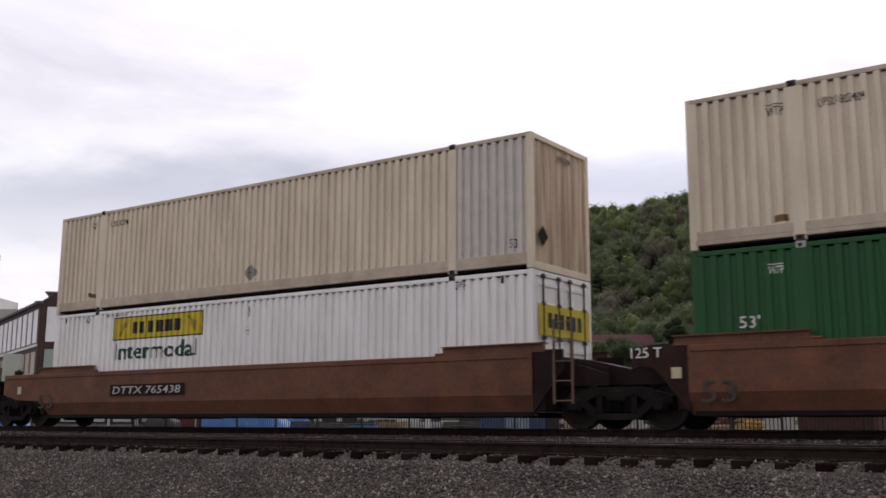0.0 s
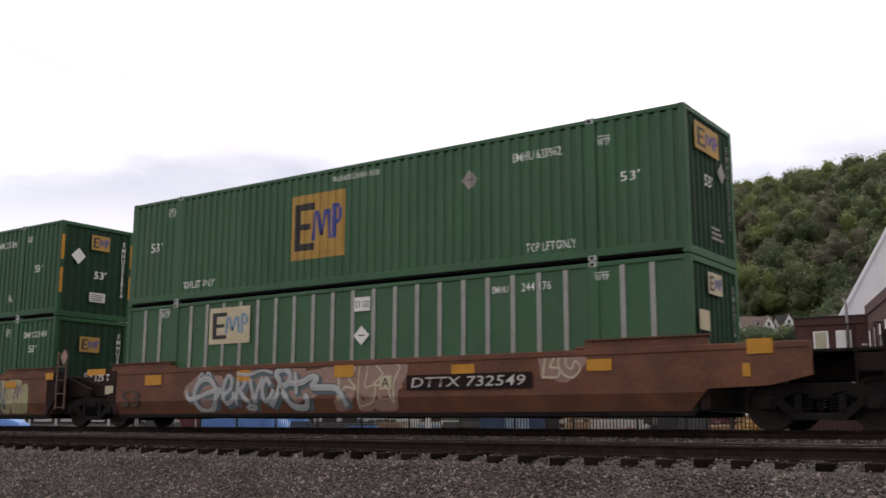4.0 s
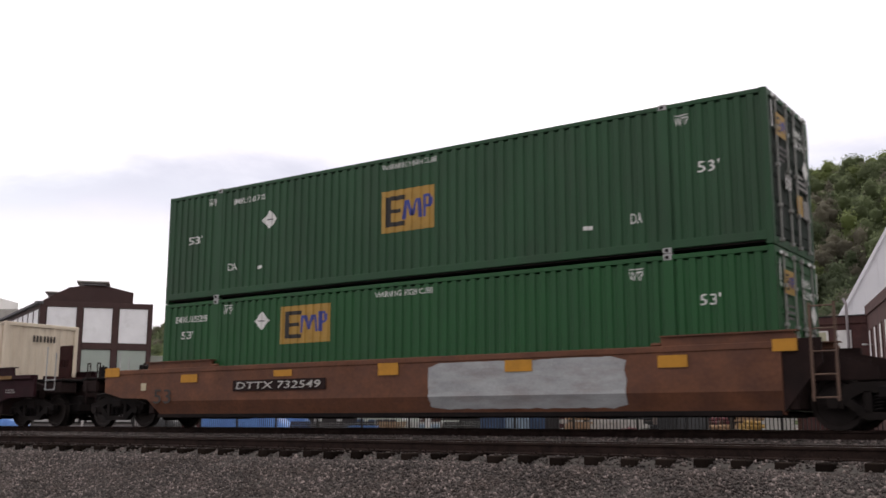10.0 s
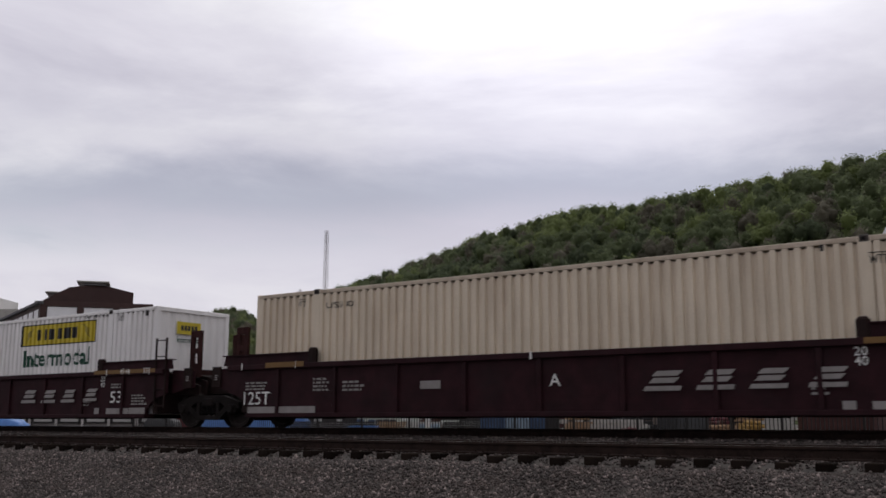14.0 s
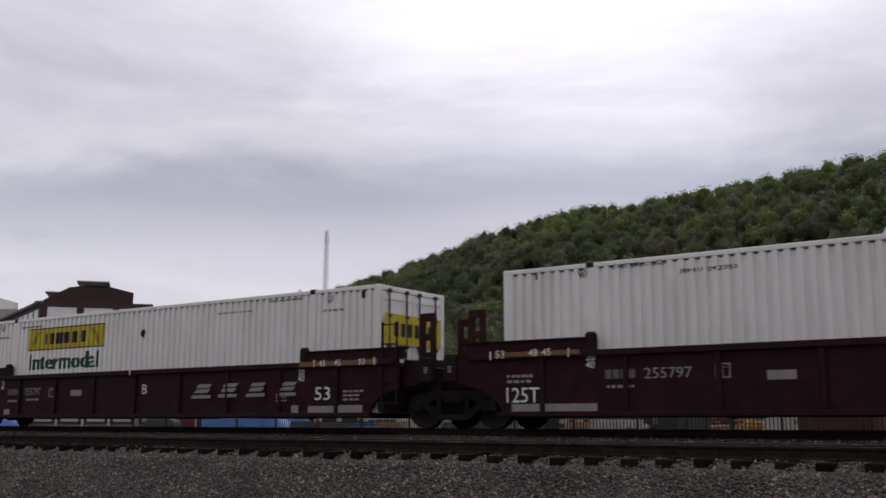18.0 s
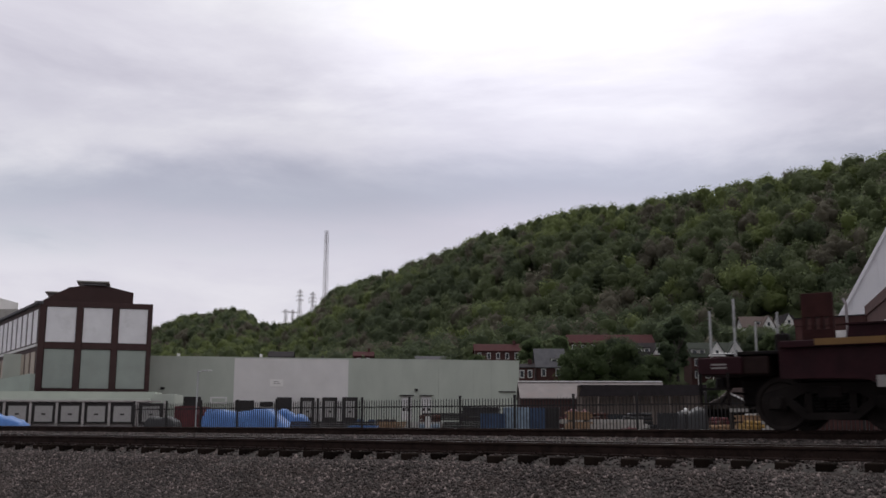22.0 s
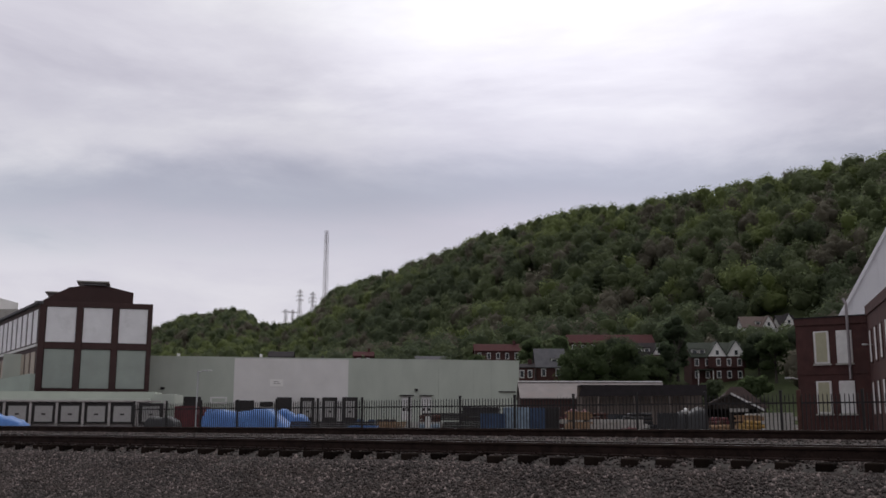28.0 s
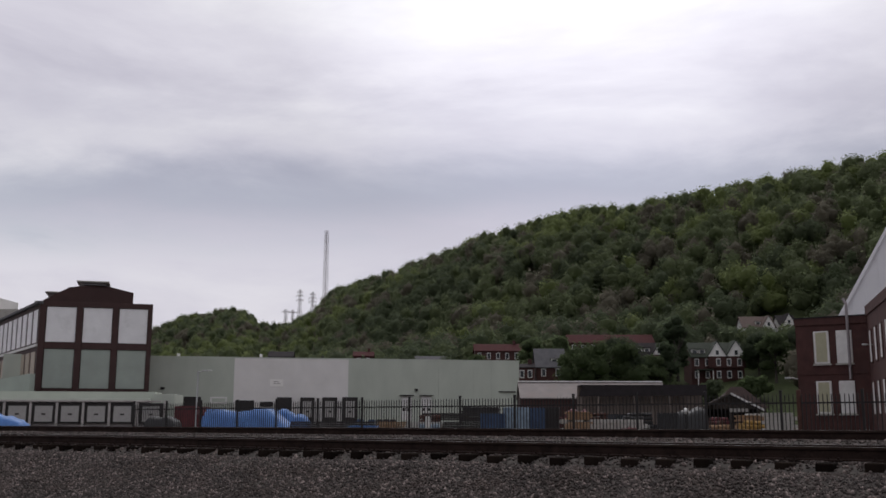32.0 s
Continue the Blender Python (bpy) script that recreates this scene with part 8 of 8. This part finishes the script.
panel('D1', 4.76, 0.62, 0.20, 0.10, "white")
lettering('D1', 6.47, 2.40, 0.26, 0.15, "WTP", "white")
lettering('D1', 6.99, 1.49, 0.33, 0.22, "53'", "white")
lettering('D0', -7.05, 2.00, 0.41, 0.20, "53'", "white")
lettering('D0', -5.74, 2.53, 0.31, 0.20, "WTP", "white")
lettering('D0', -4.29, 2.59, 1.09, 0.12, "WARNING HIGH CUBE", "white")
square_logo('D0', -0.00, 1.56, 1.45, 0.86)
diamond('D0', 4.25, 2.02, 0.46, 0.45, "pale")
lettering('D0', 5.62, 2.45, 0.27, 0.19, "WTP", "white")
lettering('D0', 7.07, 2.38, 1.14, 0.18, "EMHU 273439", "white")
lettering('D0', 6.97, 1.96, 0.36, 0.21, "53'", "white")
panel('Dc', -3.20, 1.23, 0.65, 0.28, "amber")
panel('Dc', -0.01, 1.24, 0.57, 0.21, "amber")
panel('Dc', 3.17, 1.22, 0.50, 0.21, "amber")
panel('Dc', 6.34, 1.22, 0.57, 0.19, "amber")
panel('Dc', -6.66, 1.40, 0.60, 0.22, "amber")
slab_logo('Dc', -0.03, 0.87, 2.15, 0.47)
graffiti('Dc', -4.72, 0.94, 7.07, 1.24, "teal", 7, 21)
graffiti('Dc', 3.48, 0.96, 5.01, 1.16, "slate", 7, 23)
graffiti('Dc', 6.51, 0.87, 1.25, 0.91, "lime", 3, 27)
lettering('Dc', -8.77, 1.34, 0.61, 0.16, "125 T", "white")
panel('Dc', -8.77, 1.49, 0.92, 0.10, "amber")
panel('Dc', -8.38, 1.02, 0.17, 0.19, "cream")
graffiti('Dc', -7.26, 0.96, 1.41, 0.85, "slate", 3, 31)
panel('Dc', 8.27, 1.42, 0.38, 0.19, "amber")
lettering('E1', -6.99, 1.62, 0.52, 0.21, "53'", "white")
lettering('E1', -6.36, 2.54, 0.31, 0.14, "WTP", "white")
lettering('E1', -5.04, 2.48, 1.14, 0.15, "EMHU 261710", "white")
diamond('E1', -4.29, 1.87, 0.52, 0.47, "white")
lettering('E1', 0.05, 2.65, 1.53, 0.12, "WARNING HIGH CUBE", "white")
square_logo('E1', 0.01, 1.60, 1.48, 0.97)
panel('E1', 4.47, 0.67, 0.21, 0.08, "white")
lettering('E1', 5.50, 0.75, 0.23, 0.20, "DA", "white")
lettering('E1', 6.47, 2.50, 0.27, 0.16, "WTP", "white")
lettering('E1', 6.95, 1.57, 0.41, 0.22, "53'", "white")
lettering('E1', -5.55, 0.79, 0.30, 0.18, "DA", "white")
panel('E1', -4.59, 0.70, 0.18, 0.08, "white")
lettering('E0', -7.00, 2.44, 1.21, 0.17, "EMHU 652298", "white")
lettering('E0', -7.15, 2.03, 0.46, 0.20, "53'", "white")
lettering('E0', -5.65, 2.57, 0.33, 0.18, "WTP", "white")
diamond('E0', -4.45, 2.25, 0.52, 0.45, "white")
square_logo('E0', -3.02, 2.10, 1.57, 0.90)
lettering('E0', -0.08, 2.63, 1.60, 0.13, "WARNING HIGH CUBE", "white")
lettering('E0', 5.46, 2.53, 0.28, 0.18, "WTP", "white")
lettering('E0', 6.88, 2.00, 0.40, 0.21, "53'", "white")
panel('Ec', -6.75, 1.22, 0.62, 0.20, "amber")
panel('Ec', -3.48, 1.27, 0.59, 0.15, "amber")
panel('Ec', -0.32, 1.27, 0.56, 0.26, "amber")
panel('Ec', 2.97, 1.24, 0.63, 0.23, "amber")
panel('Ec', 6.20, 1.22, 0.57, 0.22, "amber")
panel('Ec', 8.21, 1.43, 0.42, 0.21, "amber")
number_panel('Ec', -3.63, 1.00, 3.03, 0.26, "DTTX 732549")
paint_patch('Ec', 3.01, 0.91, 4.52, 1.21)
panel('Ec', -9.86, 1.45, 0.62, 0.24, "amber")
panel('Ec', -8.52, 1.04, 0.21, 0.19, "cream")
lettering('Ec', -7.75, 0.78, 0.68, 0.37, "53", "ink")
lettering('F0', 6.30, 2.47, 0.29, 0.15, "WTP", "ink")
lettering('F0', -5.37, 2.49, 0.85, 0.14, "UPSU 801", "ink")
lettering('F0', -6.57, 2.58, 0.25, 0.14, "WTP", "ink")
panel('F0', 5.41, 2.75, 0.06, 0.14, "ink")
slant_logo('Fc', 2.56, 0.88, 0.73, 0.39)
slant_logo('Fc', 3.54, 0.88, 0.70, 0.38)
slant_logo('Fc', 4.47, 0.88, 0.66, 0.37)
slant_logo('Fc', 5.44, 0.88, 0.63, 0.36)
lettering('Fc', 0.34, 0.94, 0.25, 0.23, "A", "white")
lettering('Fc', 6.59, 0.78, 0.49, 0.31, "53", "white")
panel('Fc', 5.74, 0.38, 0.21, 0.20, "pale")
panel('Fc', 6.64, 0.39, 1.09, 0.16, "pale")
panel('Fc', 7.47, 0.38, 0.66, 0.19, "pale")
frame_mark('Fc', 7.42, 0.73, 0.44, 0.34)
lettering('Fc', -7.76, 0.69, 0.87, 0.31, "125T", "white")
panel('Fc', -6.97, 0.39, 2.18, 0.20, "pale")
panel('Fc', -2.64, 0.91, 0.53, 0.17, "pale")
bars('Fc', 7.61, 0.98, 0.66, 0.13, "pale")
bars('Fc', -4.69, 0.93, 0.77, 0.26, "pale")
bars('Fc', -5.66, 0.98, 0.61, 0.33, "pale")
bars('Fc', 5.33, 0.69, 0.36, 0.25, "pale")
bars('Fc', 8.94, 1.03, 0.56, 0.14, "pale")
panel('Fc', 8.25, 0.77, 0.16, 0.19, "pale")
bars('Fc', -7.77, 0.98, 0.77, 0.22, "pale")
lettering('Fc', 6.84, 1.45, 0.20, 0.14, "45", "white")
lettering('Fc', 7.27, 1.44, 0.20, 0.14, "48", "white")
lettering('Fc', 7.80, 1.45, 0.19, 0.14, "53", "white")
lettering('Fc', 5.97, 1.28, 0.21, 0.15, "20", "white")
lettering('Fc', 5.97, 1.12, 0.21, 0.15, "40", "white")
panel('Fc', 7.27, 1.44, 2.46, 0.10, "ochre")
panel('Fc', 8.73, 1.43, 0.68, 0.10, "ochre")
panel('Fc', -6.81, 1.46, 1.24, 0.12, "ochre")
brand_panel('G0', 3.63, 2.35, 3.65, 0.64)
lettering('G0', 3.61, 1.66, 3.22, 0.51, "Intermodal", "leaf_green")
panel('G0', 0.17, 2.57, 0.03, 0.34, "ink")
diamond('G0', 0.11, 2.11, 0.44, 0.36, "white")
lettering('G0', 5.42, 2.76, 1.12, 0.10, "STACK LIMIT 3 HIGH", "ink")
lettering('G0', 6.53, 2.62, 0.19, 0.13, "WTP", "ink")
panel('G0', 7.62, 2.74, 0.06, 0.19, "ink")
panel('G0', -7.30, 2.71, 0.06, 0.15, "ink")
lettering('G0', -6.25, 2.66, 0.22, 0.13, "WTP", "ink")
lettering('G0', -5.10, 2.76, 1.12, 0.10, "STACK LIMIT 3 HIGH", "ink")
lettering('G0', -3.73, 2.55, 1.10, 0.10, "JBHU 242052", "ink")
slant_logo('Gc', 2.80, 0.86, 0.72, 0.40)
slant_logo('Gc', 3.78, 0.85, 0.68, 0.39)
slant_logo('Gc', 4.71, 0.85, 0.64, 0.38)
slant_logo('Gc', 5.72, 0.87, 0.61, 0.37)
lettering('Gc', 0.58, 1.02, 0.23, 0.22, "C", "white")
lettering('Gc', 6.81, 0.79, 0.50, 0.31, "53", "white")
panel('Gc', 5.99, 0.40, 0.21, 0.21, "pale")
panel('Gc', 6.88, 0.41, 0.95, 0.16, "pale")
panel('Gc', 7.70, 0.40, 0.66, 0.20, "pale")
lettering('Gc', -7.52, 0.66, 0.75, 0.30, "125T", "white")
panel('Gc', -6.84, 0.39, 1.87, 0.19, "pale")
panel('Gc', -2.45, 0.93, 0.49, 0.16, "pale")
bars('Gc', 7.80, 0.71, 0.70, 0.30, "pale")
bars('Gc', 6.82, 1.09, 0.50, 0.15, "pale")
bars('Gc', -7.53, 0.98, 0.71, 0.21, "pale")
bars('Gc', 5.57, 0.67, 0.37, 0.24, "pale")
lettering('Gc', 7.12, 1.47, 0.18, 0.14, "45", "white")
lettering('Gc', 7.34, 1.46, 0.18, 0.13, "48", "white")
lettering('Gc', 8.08, 1.47, 0.17, 0.13, "53", "white")
lettering('Gc', 6.20, 1.29, 0.19, 0.14, "20", "white")
lettering('Gc', 6.20, 1.13, 0.19, 0.14, "40", "white")
panel('Gc', 7.18, 1.46, 2.57, 0.10, "ochre")
number_bar('Gc', -5.41, 1.02, 0.64, 0.19)
lettering('Gc', -4.48, 1.02, 0.91, 0.20, "255797", "pale")
panel('Gc', -7.17, 1.46, 1.91, 0.09, "ochre")
lettering('Gc', -7.99, 1.47, 0.21, 0.15, "53", "white")
lettering('Gc', -7.23, 1.48, 0.20, 0.14, "48", "white")
lettering('Gc', -6.93, 1.48, 0.20, 0.14, "45", "white")
bars('Gc', -5.41, 0.79, 0.57, 0.10, "pale")
lettering('Gc', -6.02, 1.36, 0.19, 0.14, "20", "white")
lettering('Gc', -6.03, 1.21, 0.19, 0.14, "40", "white")
frame_mark('Gc', -3.47, 1.03, 0.28, 0.26)
brand_panel('H0', -3.59, 2.22, 3.74, 0.66)
lettering('H0', -3.61, 1.55, 3.32, 0.48, "Intermodal", "leaf_green")
diamond('H0', -0.06, 2.17, 0.24, 0.32, "ink")
bars('H0', 3.47, 2.52, 1.23, 0.07, "ink")
bars('H0', 5.20, 2.71, 1.12, 0.09, "ink")
lettering('H0', 6.64, 2.61, 0.21, 0.13, "WTP", "ink")
bars('H0', 6.73, 2.37, 0.72, 0.10, "ink")
panel('H0', 7.62, 2.68, 0.07, 0.19, "ink")
slant_logo('Hc', 2.64, 0.89, 0.72, 0.38)
slant_logo('Hc', 3.59, 0.90, 0.68, 0.37)
slant_logo('Hc', 4.55, 0.90, 0.64, 0.36)
slant_logo('Hc', 5.57, 0.90, 0.61, 0.35)
lettering('Hc', 0.40, 0.98, 0.20, 0.25, "B", "white")
lettering('Hc', 6.66, 0.77, 0.47, 0.30, "53", "white")
panel('Hc', 5.81, 0.40, 0.22, 0.22, "pale")
panel('Hc', 6.69, 0.40, 0.94, 0.18, "pale")
panel('Hc', 7.50, 0.40, 0.67, 0.21, "pale")
panel('Hc', -2.57, 0.93, 0.50, 0.16, "pale")
bars('Hc', 7.62, 0.72, 0.71, 0.27, "pale")
bars('Hc', 5.38, 0.70, 0.38, 0.22, "pale")
lettering('Hc', 6.70, 1.45, 0.19, 0.14, "45", "white")
lettering('Hc', 7.16, 1.45, 0.18, 0.14, "45", "white")
lettering('Hc', 7.87, 1.45, 0.18, 0.13, "53", "white")
lettering('Hc', 5.99, 1.27, 0.20, 0.14, "20", "white")
lettering('Hc', 5.99, 1.12, 0.20, 0.14, "40", "white")
panel('Hc', 7.15, 1.44, 2.31, 0.11, "ochre")
number_bar('Hc', -5.63, 1.00, 0.61, 0.20)
lettering('Hc', -4.65, 1.00, 0.78, 0.21, "255797", "pale")
bars('Hc', -5.62, 0.74, 0.56, 0.12, "pale")
bars('Hc', -4.64, 0.77, 0.62, 0.11, "pale")
panel('Hc', -7.13, 0.39, 1.54, 0.20, "pale")
panel('Hc', -5.92, 0.40, 0.31, 0.20, "pale")
bars('Hc', -7.73, 0.84, 0.69, 0.42, "pale")
panel('Hc', -8.44, 0.79, 0.19, 0.19, "pale")
frame_mark('Hc', -3.72, 0.96, 0.28, 0.26)
lettering('Hc', -8.13, 1.47, 0.19, 0.14, "53", "white")
lettering('Hc', -7.59, 1.46, 0.18, 0.14, "48", "white")
lettering('Hc', -7.17, 1.45, 0.18, 0.14, "45", "white")
lettering('Hc', -6.20, 1.28, 0.17, 0.13, "20", "white")
lettering('Hc', -6.21, 1.14, 0.17, 0.13, "40", "white")
panel('Hc', -8.89, 1.45, 1.12, 0.11, "ochre")
lettering('H0', -6.81, 2.61, 0.25, 0.12, "WTP", "ink")
bars('H0', -6.75, 2.35, 0.75, 0.11, "ink")
bars('H0', -5.32, 2.61, 1.12, 0.10, "ink")
panel('H0', -7.77, 2.67, 0.09, 0.18, "ink")
for u in "FGH":
    panel(u + "c", -0.15, 1.43, 0.05, 0.15, "white")
    for k in (-1, 1):
        panel(u + "c", 6.45 * k, 1.45, 0.035, 0.17, "white")
        panel(u + "c", 8.22 * k, 1.45, 0.035, 0.17, "white")
# a faded warning plate on the ladder of one car
bm = bmesh.new()
prism(bm, [(HALF + 0.90, 1.72), (HALF + 1.06, 1.94), (HALF + 0.90, 2.16), (HALF + 0.74, 1.94)], -1.545, -1.53)
part("warning_plate", bm, M["spray_dusty"], CARS["D"], "faded pink diamond plate on the ladder")
end_marks()


# ---- painted marks follow the ribs of the container walls ----
MARK_NAMES = ("lettering", "overline", "marking_patch", "placard", "placard_bar", "small_print", "data_box", "logo_border", "logo_panel", "logo_scroll", "logo_block", "logo_shape")


def hug_ribs(ob, style):
    """Cuts a flat mark at the ribs of the wall behind it and presses it into them."""
    pitch, depth = (0.214, 0.055) if style in ("cream", "white") else (0.24, 0.032)
    if style == "posted":
        depth = 0.0
    me = ob.data
    length = 2 * HALF - 0.24
    n = int(round(length / pitch))
    p = length / n
    bm = bmesh.new()
    bm.from_mesh(me)
    x0, x1 = min(v.co.x for v in bm.verts), max(v.co.x for v in bm.verts)
    cuts = [e * 6.096 + d for e in (-1, 1) for d in (-0.112, 0.112)]
    if depth:
        cuts += [-length / 2 + (i + q) * p for i in range(n) for q in (0.0, 0.46, 0.56, 0.90)]
    for c in cuts:
        if x0 + 1e-4 < c < x1 - 1e-4:
            bmesh.ops.bisect_plane(bm, geom=bm.verts[:] + bm.edges[:] + bm.faces[:], plane_co=(c, 0, 0), plane_no=(1, 0, 0))
    hw = CW / 2
    face_mid = {f: f.calc_center_median().x for f in bm.faces}
    for v in bm.verts:
        lift = max(0.0, -v.co.y - hw - 0.009) * 0.4
        u = ((v.co.x + length / 2) / p) % 1.0
        k = 0.0 if u <= 0.46 else ((u - 0.46) / 0.10 if u < 0.56 else (1.0 if u <= 0.90 else (1.0 - u) / 0.10))
        on_post = any(abs(face_mid[f] - e * 6.096) < 0.112 for f in v.link_faces for e in (-1, 1))
        base = -(hw + 0.004) if on_post else (-(hw + 0.0005) if not depth else -(hw - 0.006) + depth * k)
        v.co.y = base - 0.003 - lift
    bm.to_mesh(me)
    bm.free()


STYLE_OF = {(load[0], load[1]): load[2] for load in LOADS}
for key_, can in BOXES.items():
    for ob in can.children_recursive:
        if ob.type == "MESH" and ob.name.split(".")[0] in MARK_NAMES and max(v.co.y for v in ob.data.vertices) < -CW / 2 + 0.02:
            hug_ribs(ob, STYLE_OF[key_])


# ---- loose ballast stones ----
def stones(name, label, x0, x1, y0, y1, count, lo, hi, seed, sink=0.3):
    """Many small angular stones, joined: a jittered double pyramid of eight sides each."""
    rng = np.random.default_rng(seed)
    base = np.array([(-1.1, -0.8, -0.2), (1.0, -0.9, 0.1), (0.9, 1.0, -0.1), (-0.9, 0.9, 0.2), (0.1, 0.0, 1.0), (0.0, 0.1, -1.0)], float)
    tri = np.array([(0, 1, 4), (1, 2, 4), (2, 3, 4), (3, 0, 4), (1, 0, 5), (2, 1, 5), (3, 2, 5), (0, 3, 5)])
    n = count
    c = np.stack([rng.uniform(x0, x1, n), rng.uniform(y0, y1, n)], axis=1)
    z = np.array([bed_profile(y) for y in c[:, 1]])
    z = z + np.array([0.03 * noise.noise(Vector((p[0] * 0.6, p[1] * 0.9, 0.0))) if 9 < p[1] < 13 else 0.0 for p in c])
    s = rng.uniform(lo, hi, (n, 1, 1)) * rng.uniform(0.6, 1.25, (n, 1, 3))
    v = base[None] * (1 + rng.uniform(-0.35, 0.35, (n, 6, 3))) * s
    q = rng.normal(size=(n, 4))
    q /= np.linalg.norm(q, axis=1)[:, None]
    w, i, j, k = q.T
    R = np.stack([np.stack([1 - 2 * (j * j + k * k), 2 * (i * j - k * w), 2 * (i * k + j * w)], -1), np.stack([2 * (i * j + k * w), 1 - 2 * (i * i + k * k), 2 * (j * k - i * w)], -1), np.stack([2 * (i * k - j * w), 2 * (j * k + i * w), 1 - 2 * (i * i + j * j)], -1)], 1)
    v = np.einsum("nab,nvb->nva", R, v)
    v[:, :, 0] += c[:, None, 0]
    v[:, :, 1] += c[:, None, 1]
    v[:, :, 2] += (z + s[:, 0].mean(1) * (1 - sink) * rng.uniform(0.0, 1.0, n))[:, None]
    f = (tri[None] + (np.arange(n) * 6)[:, None, None]).reshape(-1, 3)
    me = bpy.data.meshes.new(name)
    me.vertices.add(6 * n)
    me.vertices.foreach_set("co", v.astype(np.float32).ravel())
    me.loops.add(f.size)
    me.loops.foreach_set("vertex_index", f.astype(np.int32).ravel())
    me.polygons.add(len(f))
    me.polygons.foreach_set("loop_start", np.arange(0, f.size, 3, dtype=np.int32))
    me.update(calc_edges=True)
    me.materials.append(M["stone"])
    return tagged(new(name, me), label, "ballast", kind="stuff")


stones("ballast_stones", "grey-brown crushed stone on the ballast shoulder", -26, 0, 10.3, 12.95, 80000, 0.012, 0.026, 1)
stones("ballast_stones", "loose ballast stones between the ties", -46, 2, 12.8, 16.4, 36000, 0.015, 0.028, 2)
stones("ballast_stones", "ballast stones along the train's track", -60, 4, 16.2, 18.2, 26000, 0.016, 0.03, 3)
stones("road_gravel", "fine gravel at the foot of the bank", -26, 0, 8.6, 10.5, 9000, 0.008, 0.02, 4)


# ---- what moves ----
def motions():
    times = [0.0, 1 / 30] + [float(k) for k in range(1, 32)] + [32.0 - 1 / 30, 32.0]
    for u, car in CARS.items():
        walk(car, [(t, pose(UNITS[u] + SPEED * t, TRAIN_Y, RAIL_Z)) for t in times])
    for (u, level), load in BOXES.items():
        z = RAIL_Z + (0.325 if level == 0 else 3.225)
        walk(load, [(t, pose(UNITS[u] + SPEED * t, TRAIN_Y, z)) for t in times])
    # the wheels roll: one turn is 2.87 m
    turn = 360 * SPEED / (math.tau * 0.457)
    steps = [k / 10 for k in range(321)]
    for w, dx in WHEELS:
        walk(w, [(t, pose(dx, 0, 0.457, 0, turn * t, 0)) for t in steps])


motions()
